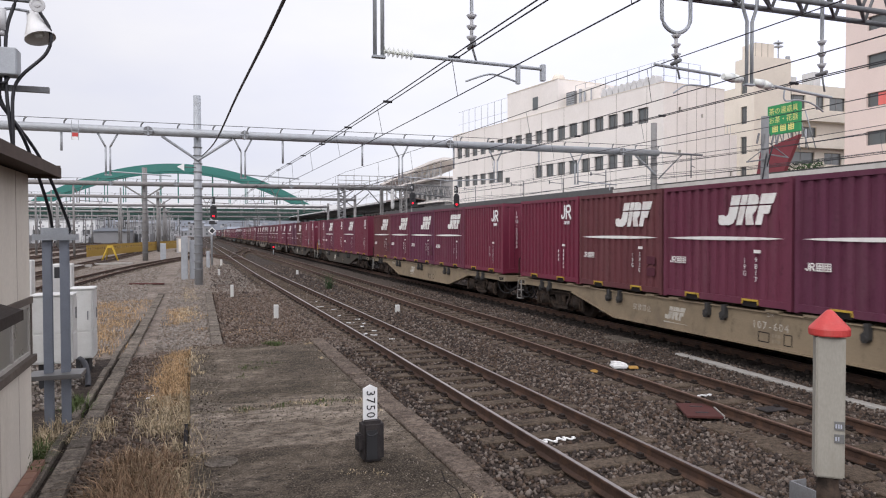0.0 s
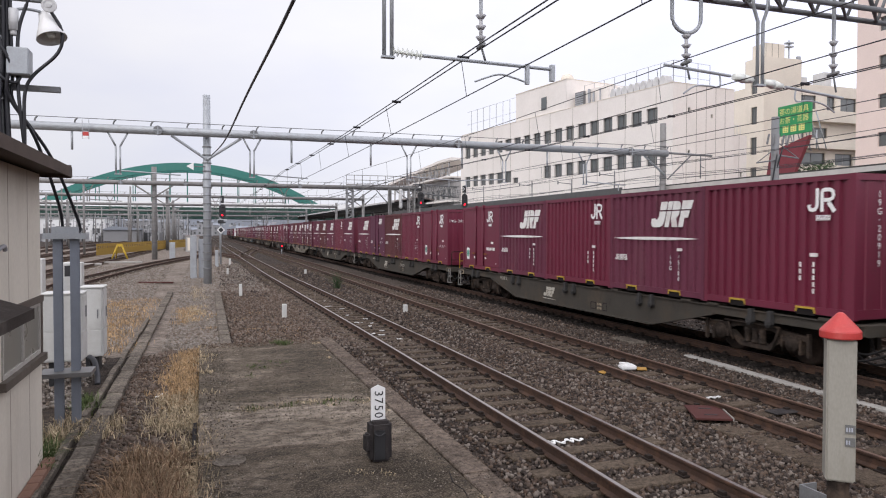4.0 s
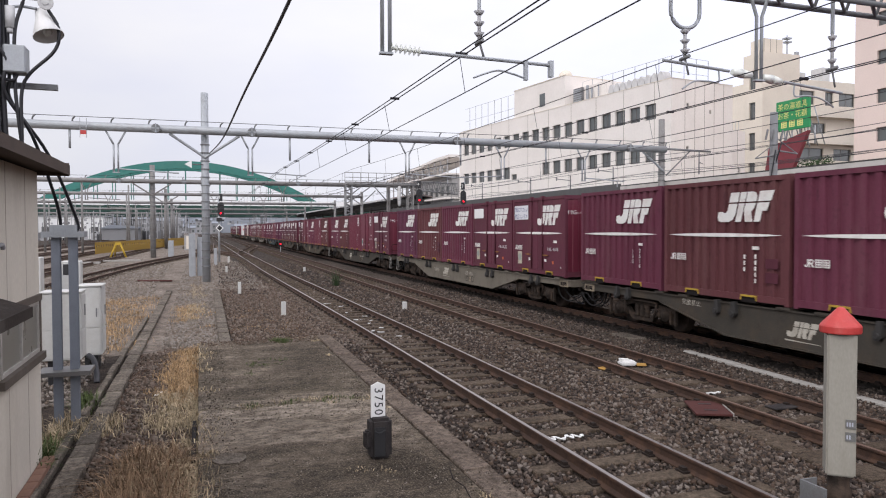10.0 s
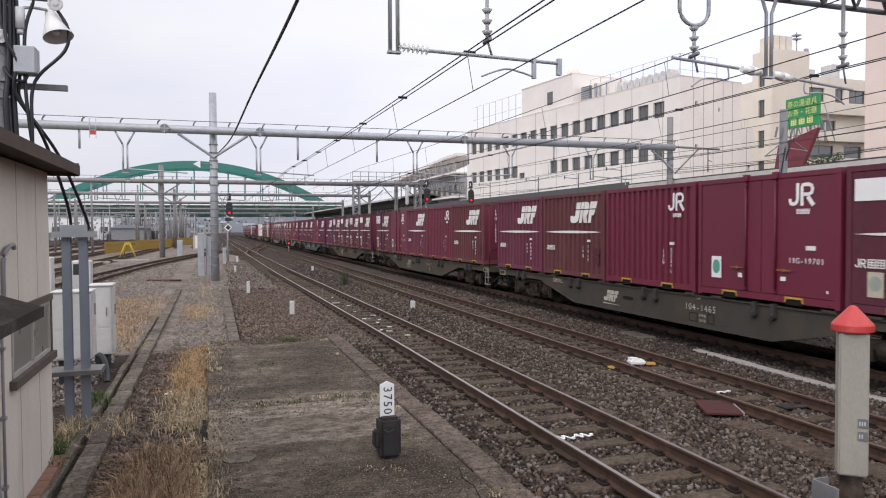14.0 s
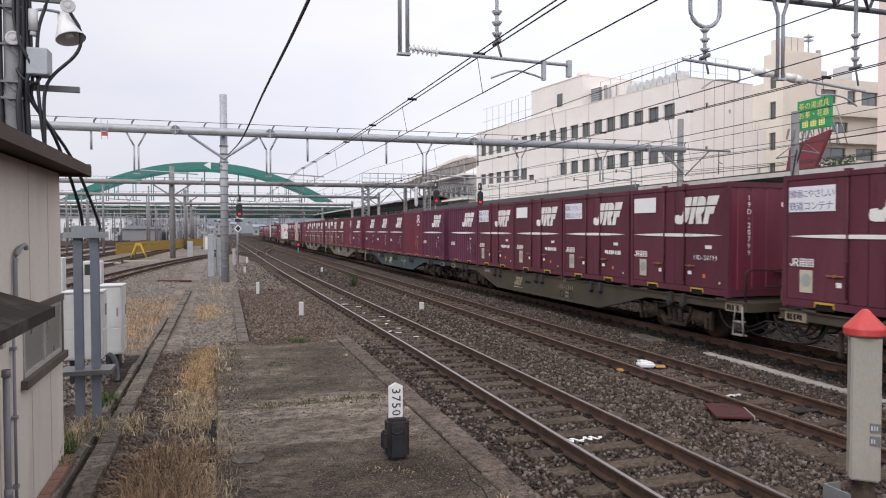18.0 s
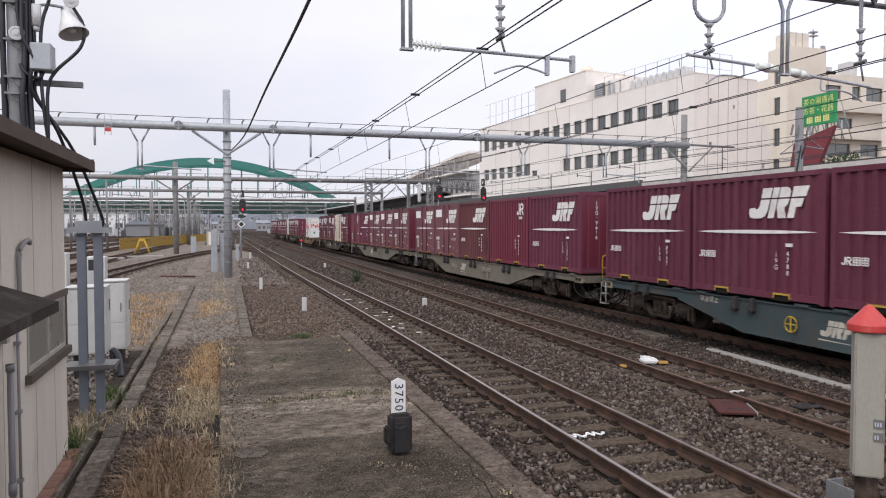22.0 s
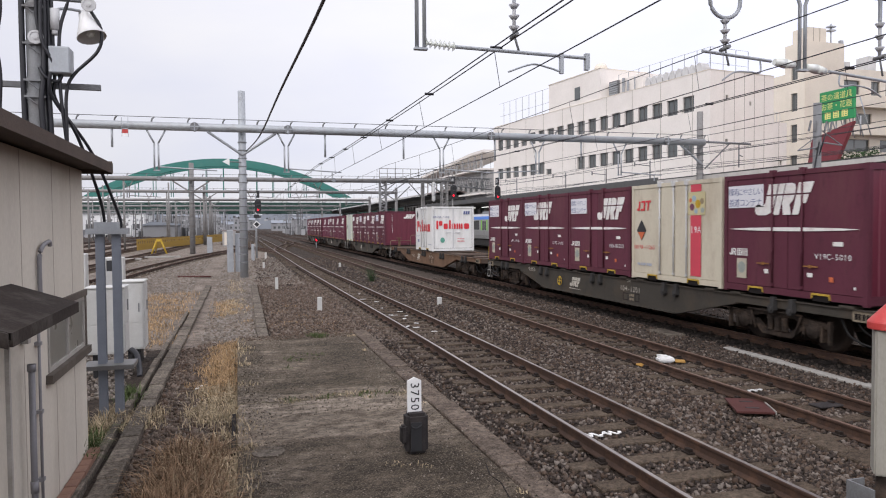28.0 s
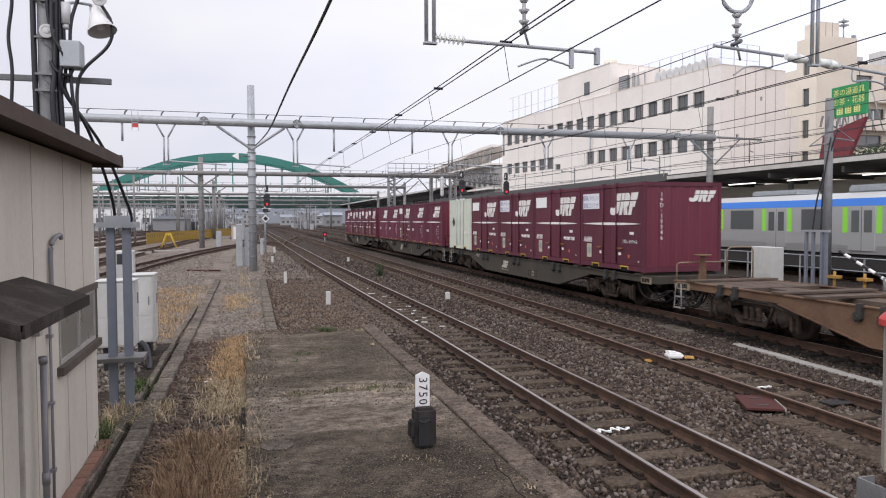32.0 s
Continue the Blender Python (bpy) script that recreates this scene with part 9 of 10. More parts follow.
# ---- distance post, marker stones, capped post ----
km = thing("distance_post", "dark timber block with a white numbered board", "marker")
part("block", bevelled(1.742, 7.42, 0.0, 1.985, 7.64, 0.45, 0.035, 2), M["blackstone"], km)
part("side_pad", bevelled(1.672, 7.42, 0.13, 1.745, 7.52, 0.33, 0.02, 2), M["blackstone"], km)
b = bmesh.new()
quadbox(b, 1.78, 7.405, 0.04, 1.90, 7.42, 0.36)
pipe(b, smooth_line([(1.78, 7.40, 0.33), (1.83, 7.395, 0.30), (1.90, 7.40, 0.33)], 4), 0.008, 5)
part("front_plate", b, M["black"], km)
b = bmesh.new()
prism(b, [(1.772, 0.44), (1.932, 0.44), (1.932, 0.795), (1.852, 0.835), (1.772, 0.795)], "y", 7.53, 7.555)
part("board", b, M["white"], km, "white pointed board")
b = bmesh.new()
lettering(b, "3750", (1.81, 7.526, 0.742), (0, 0, -1), (1, 0, 0), 0.14, step=0.575)
part("number", b, M["black"], km)
for x, y, h, w2 in ((2.47, 22.5, 0.42, 0.14), (6.53, 22.8, 0.24, 0.14), (1.55, 30.6, 0.50, 0.13), (1.55, 46, 0.4, 0.13), (6.4, 46, 0.25, 0.14), (2.2, 60, 0.5, 0.16)):
    solid("marker_stone", bevelled(-w2 / 2, -w2 / 2, -0.2, w2 / 2, w2 / 2, h, 0.015), M["boxwhite"], "white-painted square marker stone in the ballast", "marker", "marker stones", at=(x, y, GROUND))

cap = thing("capped_post", "cream square post with a red conical cap", "post", at=(5.97, 5.22, 0))
post = part("shaft", bevelled(-0.13, -0.13, 0.10, 0.13, 0.13, 1.50, 0.016, 2), M["postbody"], cap)
post.rotation_euler = (0, 0, radians(-41))
b = bmesh.new()
spun(b, [(0.02, 1.50), (0.183, 1.50), (0.188, 1.51), (0.188, 1.565), (0.180, 1.58), (0.035, 1.740), (0.018, 1.750), (0.004, 1.752)], (0, 0, 0), "z", 40)
for f in b.faces:
    f.smooth = False
part("cap", b, M["redcap"], cap, "red conical cap")
b = bmesh.new()
spun(b, [(0.02, -0.25), (0.12, -0.25), (0.12, -0.06), (0.10, -0.04), (0.10, 0.06), (0.115, 0.10), (0.02, 0.10)], (0, 0, 0), "z", 16)
part("foot", b, M["bogie"], cap)
for z, n in ((0.585, 3), (0.46, 2)):
    b = bmesh.new()
    quadbox(b, 0.035, -0.141, z, 0.122, -0.130, z + 0.085)
    tg = part("tag", b, M["greytag"], cap)
    tg.matrix_basis = pose(0, 0, 0, 0, 0, -41)
    b = bmesh.new()
    for i in range(n):
        quadbox(b, 0.043 + i * 0.022, -0.144, z + 0.02, 0.056 + i * 0.022, -0.141, z + 0.06)
    part("writing", b, M["labelgrey"], tg)
b = bmesh.new()
quadbox(b, 5.58, 5.02, -0.3, 5.60, 5.3, 0.05)
quadbox(b, 5.58, 5.30, -0.3, 5.78, 5.32, 0.05)
solid("steel_angle", b, M["galv_dark"], "short steel angle beside the capped post", "angle iron")

plate = thing("cover_plate", "rust-red cover plate lying on the ballast", "plate", at=(6.97, 8.32, GROUND + 0.06), turn=-26)
part("sheet", bevelled(-0.25, -0.38, 0, 0.25, 0.38, 0.035, 0.006), M["rustplate"], plate)
b = bmesh.new()
for y in (-0.18, 0.18):
    quadbox(b, -0.09, y - 0.02, 0.035, 0.09, y + 0.02, 0.04)
split_part("slot", b, M["black"], plate)
b = bmesh.new()
quadbox(b, 0.252, -0.38, 0.0, 0.268, 0.38, 0.045)
part("edge_strip", b, M["pale"], plate)

box = thing("cable_box", "white plastic cable box between the rails", "box", at=(7.90, 11.75, -0.15), turn=-12)
b = bevelled(-0.15, -0.13, 0, 0.15, 0.13, 0.09, 0.025, 2)
part("shell", b, M["white"], box)
b = bmesh.new()
quadbox(b, -0.12, -0.06, 0.09, 0.02, 0.02, 0.13)
quadbox(b, -0.13, 0.05, 0.09, -0.02, 0.11, 0.12)
part("fitting", b, M["white"], box)
for x, y, r in ((7.25, 11.55, 20), (8.13, 11.6, -30)):
    solid("orange_pad", bevelled(-0.095, -0.075, 0, 0.095, 0.075, 0.035, 0.015), M["orange"], "small orange plastic pad on the ballast", "pad", "orange pads", at=(x, y, GROUND + 0.02)).rotation_euler = (0.1, 0, radians(r))
rngp = random.Random(11)
for x, y, pts in ((4.40, 7.85, [(-0.24, 0.06), (-0.20, -0.05), (-0.15, 0.07), (-0.10, -0.05), (-0.03, 0.0), (0.02, 0.08), (0.06, -0.05), (0.11, 0.06), (0.16, -0.04), (0.24, 0.04)]), (7.42, 9.92, [(-0.08, 0.0), (-0.02, 0.03), (0.04, -0.04), (0.09, -0.01), (0.10, 0.06)]), (7.84, 9.2, [(-0.13, 0.0), (-0.06, 0.03), (0.0, -0.02), (0.06, 0.02), (0.12, 0.0)])):
    b = bmesh.new()
    line = smooth_line([(p[0], p[1], 0.0) for p in pts], 4)
    pipe(b, line, 0.011, 6)
    for p in line[::7]:
        quadbox(b, p[0] - 0.025, p[1] - 0.022, -0.012, p[0] + 0.012, p[1] + 0.018, 0.010)
    solid("crumpled_cord", b, M["white"], "crumpled white cord lying on the track bed", "scrap", "white scraps", at=(x, y, -0.128))
scraps = [(4.5, 19.3), (4.35, 20.2), (4.25, 17.9), (4.62, 16.8), (4.7, 19.9), (4.4, 22.1), (4.6, 24.0), (4.6, 18.4), (4.4, 17.6), (4.75, 21.0), (4.3, 25), (4.5, 27), (0.5, 12.4), (-0.55, 8.7), (-0.65, 12.2)]
for x, y in scraps:
    b = bmesh.new()
    n = rngp.randint(3, 5)
    for i in range(n):
        cx, cy, s = rngp.uniform(-0.10, 0.10), rngp.uniform(-0.04, 0.04), rngp.uniform(0.015, 0.035)
        prism(b, [(cx + s * 1.8 * rngp.uniform(0.5, 1.1) * math.cos(a * math.tau / 7), cy + s * 0.8 * rngp.uniform(0.4, 1.2) * math.sin(a * math.tau / 7)) for a in range(7)], "z", 0.0, 0.012)
    ob = solid("paint_scrap", b, M["white"], "scatter of white scraps on the track bed", "scrap", "white scraps", at=(x, y, -0.135))
    ob.rotation_euler = (0, 0, rngp.uniform(0, 3))
solid("rubber_mat", bevelled(-0.26, -0.12, 0, 0.26, 0.12, 0.025, 0.008), M["blackstone"], "dark rubber mat lying between the rails", "mat", at=(8.22, 8.15, -0.145))
lidr = thing("manhole_cover", "oval stained cover set into the apron", "cover", at=(0.28, 8.0, 0.0))
b = bmesh.new()
spun(b, [(0.02, 0.0), (0.185, 0.0), (0.185, 0.010), (0.17, 0.014), (0.15, 0.008), (0.02, 0.010)], (0, 0, 0), "z", 24)
part("disc", b, M["trough"], lidr)

# ---- signals ----


def signal_head(parent, x, y, z, k=1.0, figure="4"):
    """A black oval back plate with hooded lenses, the lowest lit, and a number indicator above."""
    b = bmesh.new()
    n = 20
    prism(b, [(x + 0.29 * k * math.cos(i * math.tau / n), z + (0.36 * k if math.sin(i * math.tau / n) > 0 else -0.36 * k) + 0.29 * k * math.sin(i * math.tau / n)) for i in range(n)], "y", y, y + 0.05)
    prism(b, [(x - 0.17 * k, z - 0.5 * k), (x + 0.17 * k, z - 0.5 * k), (x + 0.17 * k, z + 0.5 * k), (x - 0.17 * k, z + 0.5 * k)], "y", y + 0.05, y + 0.3)
    h = part("signal_head", b, M["black"], parent)
    for dz in (-0.34 * k, 0.0, 0.34 * k):
        b = bmesh.new()
        pipe(b, [(x + 0.12 * k * math.cos(math.pi * (0.0 + i / 10)), y - 0.09, z + dz + 0.12 * k * math.sin(math.pi * (0.0 + i / 10))) for i in range(11)], 0.035, 5)
        part("hood", b, M["black"], h)
    b = bmesh.new()
    rod(b, (x, y - 0.002, z - 0.34 * k), (x, y - 0.03, z - 0.34 * k), 0.082 * k, 14)
    part("red_lens", b, M["lamp_red"], h, "lit red lens")
    b = bmesh.new()
    quadbox(b, x - 0.15 * k, y, z + 0.76 * k, x + 0.15 * k, y + 0.22, z + 1.40 * k)
    ind = part("route_indicator", b, M["black"], h, "black box with a white figure")
    b = bmesh.new()
    lettering(b, figure, (x - 0.10 * k, y - 0.006, z + 0.95 * k), (1, 0, 0), (0, 0, 1), 0.42 * k)
    part("figure", b, M["white"], ind)
    return h


sig = thing("railway_signal", "colour-light signal on a slim post showing red", "signal", "signals")
b = bmesh.new()
rod(b, (1.50, 61.0, -0.25), (1.50, 61.0, 5.2), 0.085, 10)
part("post", b, M["galv"], sig)
signal_head(sig, 1.66, 60.9, 4.2, 0.92, "1")
b = bmesh.new()
prism(b, [(1.54, 2.35), (1.86, 2.67), (1.54, 2.99), (1.22, 2.67)], "y", 60.86, 60.9)
dia = part("diamond_plate", b, M["white"], sig, "white diamond plate")
b = bmesh.new()
prism(b, [(1.54, 2.45), (1.76, 2.67), (1.54, 2.89), (1.32, 2.67)], "y", 60.84, 60.858)
part("diamond_face", b, M["black"], dia)
b = bmesh.new()
quadbox(b, 1.3, 60.7, 3.2, 1.75, 60.9, 3.5)
part("marker_lamp", b, M["black"], sig)

truss = thing("signal_bridge", "dense grey steel signal bridge with lattice legs and a walkway", "gantry")
TYB = 72.4
def lattice_leg(xa, xb, top, steps, material, name="leg"):
    """Four corner bars with zigzag bars on the two sides that face the line."""
    w = bmesh.new()
    for x in (xa, xb):
        for dy in (0.0, 0.6):
            rod(w, (x, TYB + dy, -0.25), (x, TYB + dy, top), 0.075, 6)
    h = (top - 0.2) / steps
    for i in range(steps):
        z = 0.2 + i * h
        for dy in (0.0, 0.6):
            rod(w, (xa, TYB + dy, z), (xb, TYB + dy, z + h / 2), 0.045, 5)
            rod(w, (xb, TYB + dy, z + h / 2), (xa, TYB + dy, z + h), 0.045, 5)
    part(name, w, material, truss)
lattice_leg(14.42, 15.05, 7.1, 11, M["galv_dark"])
lattice_leg(21.15, 21.75, 7.1, 11, M["galv_far"])
b = bmesh.new()
quadbox(b, 18.86, TYB, -0.25, 18.94, TYB + 0.35, 7.1)
quadbox(b, 19.10, TYB, -0.25, 19.18, TYB + 0.35, 7.1)
quadbox(b, 18.94, TYB + 0.14, -0.25, 19.10, TYB + 0.2, 7.1)
part("h_post", b, M["galv_far"], truss)
b = bmesh.new()
spun(b, [(0.03, 5.0), (0.15, 5.05), (0.20, 5.2), (0.20, 6.95), (0.15, 7.1), (0.03, 7.12)], (20.15, TYB - 0.1, 0), "z", 12)
part("drum", b, M["bldg_far_pale"], truss, "pale upright drum")
for z, r in ((8.45, 0.035), (7.95, 0.03), (7.45, 0.07)):
    b = bmesh.new()
    rod(b, (14.3, TYB - 0.1, z), (22.7, TYB - 0.1, z), r, 6)
    part("handrail", b, M["galv_far"], truss)
for i in range(11):
    b = bmesh.new()
    rod(b, (14.3 + i * 0.84, TYB - 0.1, 7.4), (14.3 + i * 0.84, TYB - 0.1, 8.45), 0.03, 5)
    part("stanchion", b, M["galv_far"], truss)
# lattice arm that carries the signals
b = bmesh.new()
for dy in (0.0, 0.8):
    rod(b, (21.8, TYB + dy, 7.70), (26.8, TYB + dy, 7.50), 0.055, 6)
    rod(b, (21.8, TYB + dy, 6.80), (26.8, TYB + dy, 6.35), 0.055, 6)
    for i in range(9):
        u0, u1, u2 = i / 9, (i + 0.5) / 9, (i + 1) / 9
        rod(b, (21.8 + 5 * u0, TYB + dy, 6.80 - 0.45 * u0), (21.8 + 5 * u1, TYB + dy, 7.70 - 0.2 * u1), 0.035, 5)
        rod(b, (21.8 + 5 * u1, TYB + dy, 7.70 - 0.2 * u1), (21.8 + 5 * u2, TYB + dy, 6.80 - 0.45 * u2), 0.035, 5)
part("lattice_arm", b, M["galv_dark"], truss)
for xa, za, xb, zb in ((15.05, 5.6, 17.2, 7.1), (15.05, 6.2, 16.2, 7.1), (17.4, 7.1, 18.86, 5.5), (16.3, 5.4, 17.6, 6.6), (21.15, 5.9, 19.6, 7.0)):
    b = bmesh.new()
    rod(b, (xa, TYB + 0.1, za), (xb, TYB + 0.1, zb), 0.06, 6)
    part("brace", b, M["galv_dark"], truss)
sa = thing("railway_signal", "colour-light signal on the signal bridge showing red", "signal", "signals")
b = bmesh.new()
rod(b, (20.58, 66.8, -0.2), (20.58, 66.8, 7.7), 0.075, 8)
part("post", b, M["galv_far"], sa)
signal_head(sa, 20.60, 66.5, 5.78, 1.08, "4")
sb = thing("railway_signal", "colour-light signal beside the canopy showing red", "signal", "signals")
b = bmesh.new()
rod(b, (22.8, 60.0, -0.2), (22.8, 60.0, 6.8), 0.08, 8)
part("post", b, M["galv"], sb)
signal_head(sb, 22.72, 59.8, 5.38, 0.98, "3")
dwarf = thing("dwarf_signal", "low dwarf signal showing red beside the freight track", "signal", "signals")
b = bmesh.new()
rod(b, (9.35, 88, -0.25), (9.35, 88, 0.5), 0.06, 8)
part("post", b, M["galv"], dwarf)
b = bmesh.new()
quadbox(b, 9.12, 87.9, 0.45, 9.58, 88.1, 1.1)
part("case", b, M["black"], dwarf)
b = bmesh.new()
rod(b, (9.35, 87.9, 0.75), (9.35, 87.86, 0.75), 0.09, 12)
part("red_lens", b, M["lamp_red"], dwarf, "lit red lens")

# ---- things between the freight track and the commuter train ----
rp = thing("catenary_mast", "grey catenary mast with steel posts at its foot", "mast")
b = bmesh.new()
rod(b, (21.5, 22.0, -0.25), (21.5, 22.0, 7.1), 0.17, 12, 0.15)
part("shaft", b, M["galv_dark"], rp)
for y in (21.62, 21.82, 22.25, 22.6):
    b = bmesh.new()
    quadbox(b, 21.05, y - 0.05, -0.25, 21.15, y + 0.05, 2.0)
    part("h_post", b, M["ibeam"], rp)
b = bmesh.new()
quadbox(b, 21.0, 21.5, 2.0, 21.2, 22.75, 2.08)
part("cross_plate", b, M["galv"], rp)
b = bmesh.new()
rod(b, (21.5, 21.9, 5.4), (20.5, 21.9, 5.25), 0.03, 6)
rod(b, (21.5, 21.9, 5.9), (20.5, 21.9, 5.25), 0.02, 6)
rod(b, (21.5, 21.9, 5.6), (22.6, 21.9, 5.5), 0.03, 6)
rod(b, (21.5, 21.9, 6.1), (22.6, 21.9, 5.5), 0.02, 6)
for i in range(5):
    rod(b, (21.5 - 0.5 + i * 0.25, 21.9, 6.0), (21.5 - 0.4 + i * 0.25, 21.9, 6.4), 0.04, 6)
split_part("bracket", b, M["galv_dark"], rp)
for pts in ([(21.4, 21.8, 5.6), (21.2, 21.9, 4.0), (21.1, 21.9, 2.1)], [(21.6, 21.7, 5.9), (21.25, 22.2, 3.5), (21.1, 22.3, 2.1)]):
    b = bmesh.new()
    pipe(b, smooth_line(pts, 6), 0.03, 6)
    part("cable", b, M["cable"], rp)
wb = thing("relay_cabinet", "cream relay cabinet beside the white fence", "cabinet", "relay cabinets", at=(21.5, 24.9, 0))
part("body", bevelled(0, 0, -0.2, 0.6, 1.3, 1.3, 0.015), M["boxwhite"], wb)
b = bmesh.new()
quadbox(b, -0.012, 0.05, 0.7, 0, 0.62, 1.25)
quadbox(b, -0.012, 0.68, 0.7, 0, 1.25, 1.25)
quadbox(b, -0.012, 0.05, 0.1, 0, 1.25, 0.62)
part("door", b, M["boxwhite"], wb)
fence = thing("fence", "white post-and-rail fence along the sidings", "fence")
for i in range(26):
    b = bmesh.new()
    quadbox(b, 22.45, 10 + i * 1.6 - 0.025, -0.25, 22.50, 10 + i * 1.6 + 0.025, 1.02)
    part("post", b, M["galv"], fence)
for z in (0.50, 1.0):
    b = bmesh.new()
    rod(b, (22.44, 10, z), (22.44, 50, z), 0.022, 6)
    part("rail", b, M["galv"], fence)
yf = thing("yellow_stand", "row of orange-yellow stands by the sidings", "stand")
for i in range(5):
    b = bmesh.new()
    y = 15.5 + i * 1.3
    rod(b, (20.6, y, -0.2), (20.6, y, 0.6), 0.05, 8)
    quadbox(b, 20.45, y - 0.2, 0.35, 20.75, y + 0.2, 0.45)
    part("stand", b, M["orange"], yf)
bar = thing("striped_barrier", "black and white striped diagonal barrier pole", "barrier")
b = bmesh.new()
rod(b, (21.0, 18.95, -0.25), (21.0, 18.95, 0.5), 0.07, 8)
part("post", b, M["galv_dark"], bar)
for i in range(8):
    b = bmesh.new()
    rod(b, (21.0, 20.9 - i * 0.26, 1.32 - i * 0.12), (21.0, 20.9 - (i + 1) * 0.26, 1.32 - (i + 1) * 0.12), 0.06, 8)
    part("stripe_section", b, M["white" if i % 2 else "black"], bar)

# ---- the yard beyond ----
yb = thing("yellow_barrier", "long ochre-yellow pierced barrier in the yard", "barrier")
for i in range(16):
    y = 80 + i * 3.0
    x = -10.2 + i * 0.56
    b = bmesh.new()
    wall_with_holes(b, 3.0, 0.05, 1.25, 0.06, [(0.45 + k * 0.7, 0.75, 0.4, 0.22) for k in range(4)])
    bmesh.ops.remove_doubles(b, verts=b.verts[:], dist=1e-4)
    p = part("panel", b, M["yellow_fence"], yb)
    p.matrix_basis = pose(x, y, 0, 0, 0, 79)
stop = thing("buffer_stop", "yellow buffer stop at a siding's end", "buffer stop", at=(-7.6, 75.4, 0))
b = bmesh.new()
for sx in (-1, 1):
    rod(b, (sx * 0.72, 0, -0.2), (sx * 0.2, 0, 1.15), 0.085, 8)
    rod(b, (sx * 0.5, 1.6, -0.2), (sx * 0.2, 0, 1.15), 0.07, 8)
quadbox(b, -0.26, -0.12, 1.05, 0.26, 0.12, 1.30)
part("frame", b, M["buffer_yellow"], stop)
for x, y, w3, d3, h3, word in ((-0.62, 43.0, 0.36, 0.5, 2.3, "tall silver cabinet by the tall pole"), (-0.16, 43.3, 0.3, 0.4, 2.1, "slim silver cabinet by the tall pole"), (-2.9, 72, 0.5, 0.5, 1.5, "silver cabinet farther along the line"), (1.0, 57.0, 0.25, 0.2, 1.1, "silver slim cabinet beside the signal")):
    cb = thing("trackside_cabinet", word, "cabinet", "trackside cabinets", at=(x, y, 0))
    part("body", bevelled(0, 0, -0.2, w3, d3, h3, 0.02), M["galv" if "silver" in word else "boxwhite"], cb)
    b = bmesh.new()
    quadbox(b, 0.03, -0.012, 0.1, w3 - 0.03, 0, h3 - 0.08)
    part("door", b, M["galv" if "silver" in word else "boxwhite"], cb)
solid("concrete_pad", bevelled(-0.9, -0.5, -0.2, 0.9, 0.5, -0.02, 0.02), M["pale"], "pale concrete pad beside the yard lead", "pad", at=(-8.5, 62, 0))
solid("concrete_pad", bevelled(-1.6, -0.3, -0.2, 1.6, 0.3, -0.05, 0.02), M["pale"], "pale concrete strip beside the yard lead", "pad", at=(-6.5, 66, 0))
weed = blades("track_weed", "green weed growing between the tracks", [(6.08, 6.22, 33.4, 33.7, 110, 0.95, 0.07)], M["leaf"], 9)
rngy = random.Random(21)
eh = thing("equipment_hut", "beige flat-roofed equipment hut behind the tall pole", "hut", at=(-2.0, 99.2, 0))
part("body", bevelled(0, 0, -0.2, 1.75, 1.6, 1.9, 0.02), M["bldg_grey"], eh)
part("roof", bevelled(-0.08, -0.08, 1.9, 1.83, 1.68, 2.02, 0.02), M["roofgrey"], eh)
b = bmesh.new()
quadbox(b, 0.25, -0.015, 0.0, 1.0, 0.0, 1.7)
part("door", b, M["bldg_cream"], eh, "cream steel door")
b = bmesh.new()
rod(b, (-3.1, 39.7, -0.13), (-1.4, 39.1, -0.13), 0.045, 8)
solid("rusty_pipe", b, M["rustplate"], "rusty steel pipe lying on the yard gravel", "pipe")
for i in range(64):
    x, y = rngy.uniform(-62, -6), rngy.uniform(85, 255)
    m = thing("yard_mast", "slim grey mast in the yard", "mast", "yard masts", at=(x, y, 0))
    b = bmesh.new()
    rod(b, (0, 0, -0.25), (0, 0, rngy.uniform(7, 9.5)), 0.14, 8, 0.1)
    part("shaft", b, M["galv_far"], m)
    b = bmesh.new()
    rod(b, (0, 0, 6.2), (2.4 * rngy.choice((-1, 1)), 0, 5.6), 0.04, 6)
    rod(b, (0, 0, 5.2), (2.2 * rngy.choice((-1, 1)), 0, 5.3), 0.04, 6)
    split_part("bracket", b, M["galv_far"], m)
b = bmesh.new()
for i in range(700):
    x, y = rngy.uniform(-75, 20), rngy.uniform(205, 258)
    if -3 < x < 15:
        continue
    h = rngy.choice((3.0, 4.5, 6.5, 7.5))
    rod(b, (x, y, -0.3), (x, y, h), rngy.uniform(0.05, 0.10), 5)
    if i % 3 == 0:
        quadbox(b, x - 0.4, y - 0.1, -0.3, x + rngy.uniform(0.3, 1.4), y + 0.3, rngy.uniform(1.0, 2.4))
    if i % 5 == 0:
        rod(b, (x, y, h - 0.6), (x + rngy.uniform(-5, 5), y, h - 0.6), 0.06, 5)
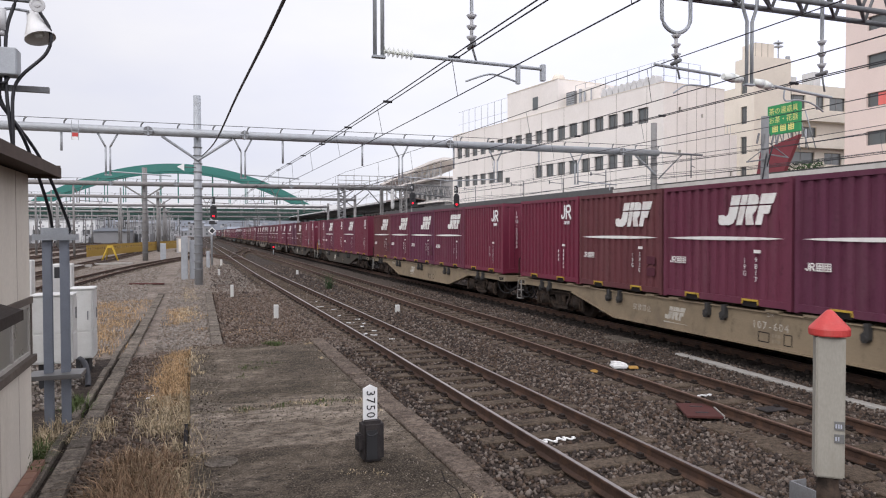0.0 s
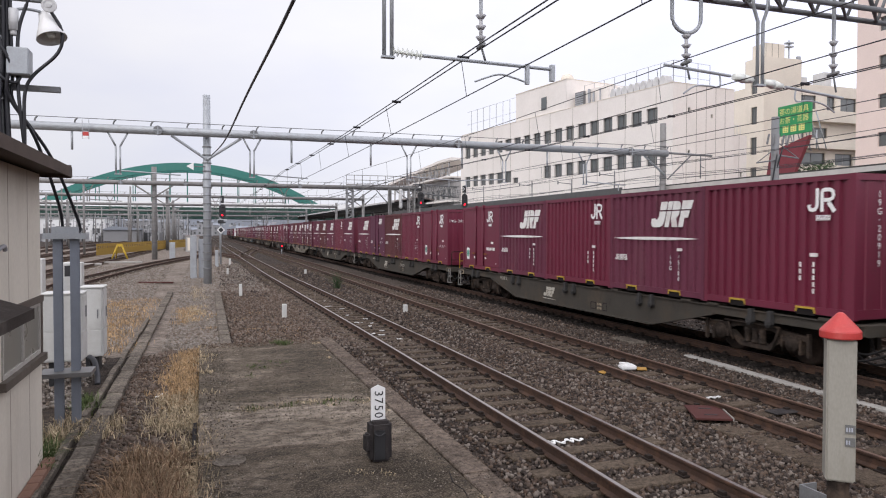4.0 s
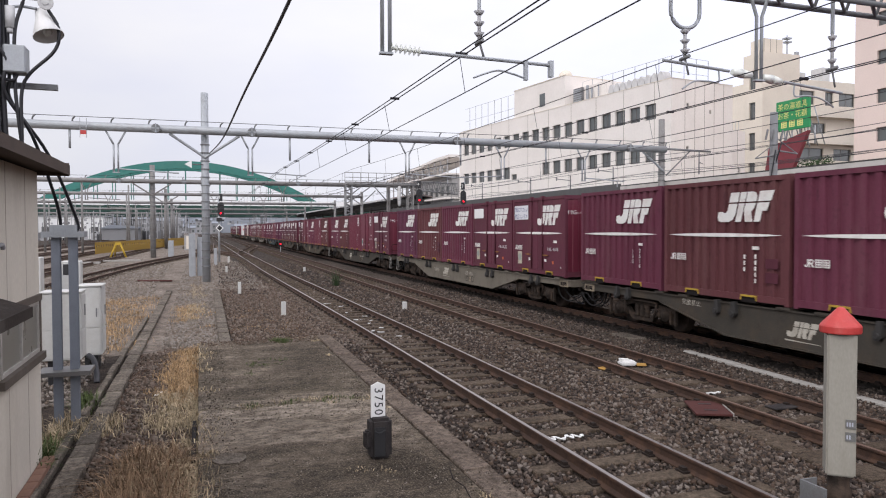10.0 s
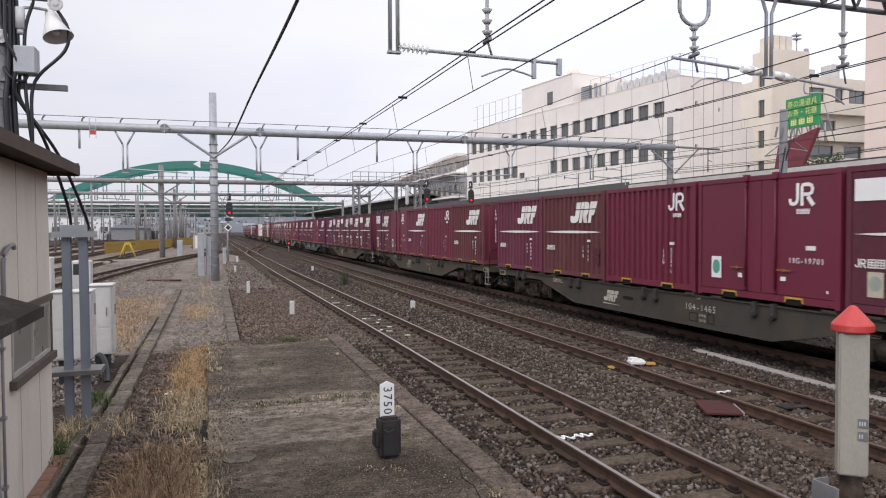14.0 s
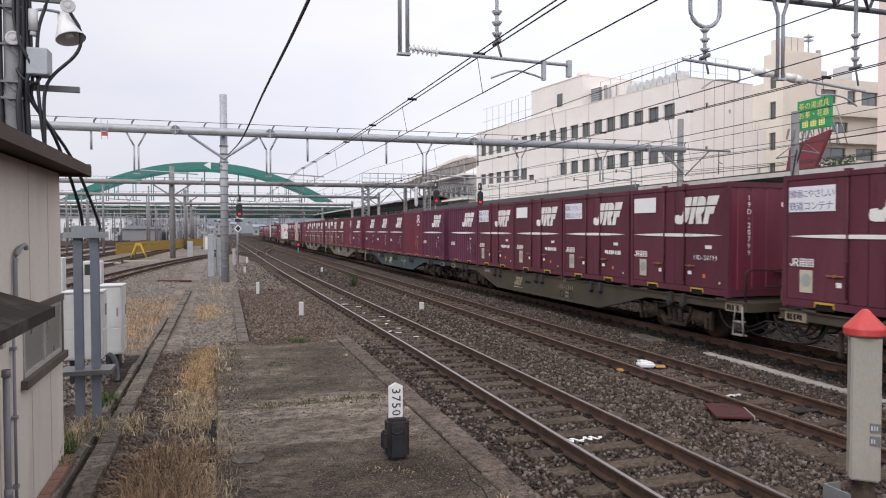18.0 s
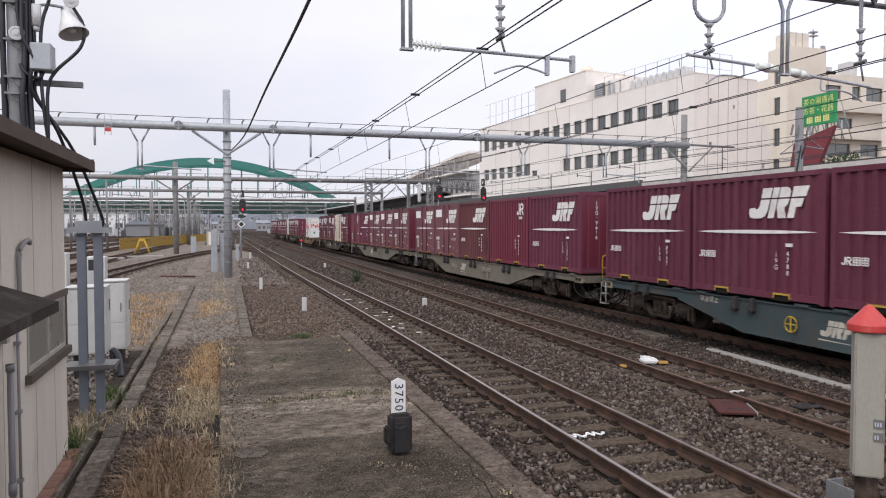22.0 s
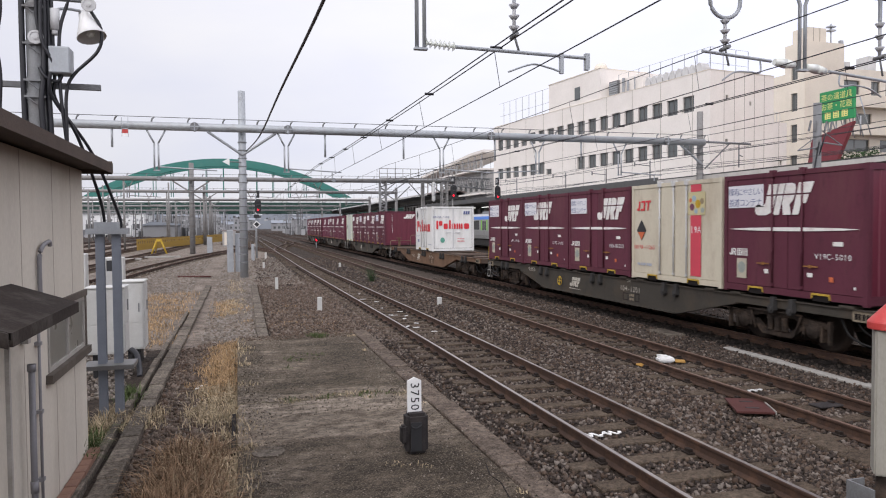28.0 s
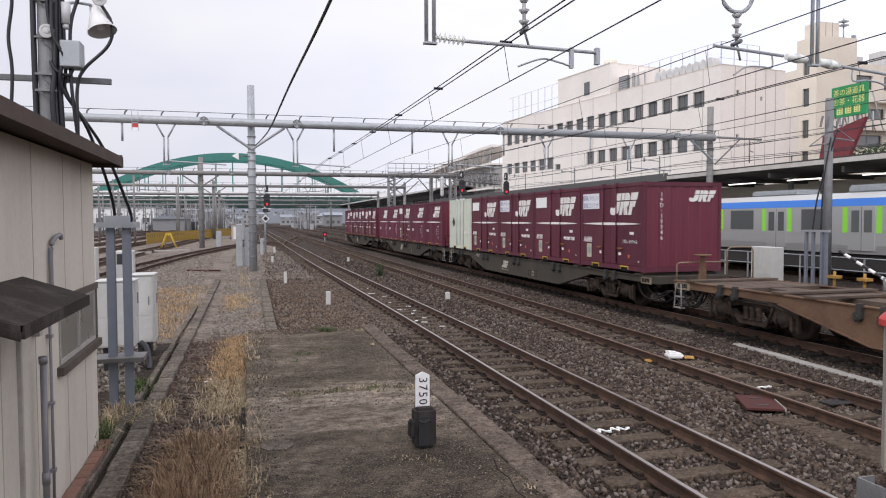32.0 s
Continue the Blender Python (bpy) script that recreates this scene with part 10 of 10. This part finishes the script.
for i in range(420):
    x, y, z = rngy.uniform(-75, 22), rngy.uniform(196, 256), rngy.choice((0.2, 1.0, 2.2, 3.4, 4.6, 5.4))
    if -3 < x < 15 and z < 3:
        continue
    w4, h4 = rngy.uniform(0.2, 0.9), rngy.uniform(0.2, 0.7)
    quadbox(b, x, y, z - 0.5, x + w4, y + 0.3, z - 0.5 + h4)
solid("far_masts", b, M["yardgrey"], "far grey masts and cabinets crowding the yard", "masts", kind="stuff")
for x, y, w3, h3, word in ((-6.6, 30, 0.9, 1.5, "pale equipment box with dark openings by the yard lead"), (-5.2, 31, 0.7, 1.3, "pale equipment box by the yard lead")):
    eb = thing("equipment_box", word, "box", "yard equipment boxes", at=(x, y, 0))
    part("body", bevelled(0, 0, -0.2, w3, 0.6, h3, 0.03), M["boxwhite"], eb)
    b = bmesh.new()
    quadbox(b, 0.08, -0.012, h3 - 0.55, w3 * 0.45, 0.0, h3 - 0.12)
    quadbox(b, w3 * 0.55, -0.012, h3 - 0.55, w3 - 0.08, 0.0, h3 - 0.12)
    split_part("opening", b, M["black"], eb)
lowh = thing("yard_shed", "flat-roofed white yard building behind the sidings", "shed")
b = bmesh.new()
quadbox(b, -44, 226, -0.3, -26.6, 246, 6.4)
part("wall", b, M["white"], lowh)
b = bmesh.new()
quadbox(b, -44.4, 225.6, 6.42, -26.2, 246.4, 6.75)
part("roof", b, M["bldg_far"], lowh)
for i in range(4):
    b = bmesh.new()
    quadbox(b, -42.6 + i * 4.2, 225.9, 1.2, -40.6 + i * 4.2, 225.98, 3.4)
    part("door", b, M["canopy_far"], lowh, "dark doorway")
lowh2 = thing("yard_shed", "grey-roofed pale yard office shed", "shed")
b = bmesh.new()
quadbox(b, -24, 200, -0.3, -15.4, 210, 2.9)
part("wall", b, M["bldg_far"], lowh2)
b = bmesh.new()
prism(b, [(-24.6, 2.9), (-22.0, 3.9), (-15.0, 3.3), (-15.0, 2.9)], "y", 199.6, 210.4)
part("roof", b, M["distance"], lowh2)

motions()
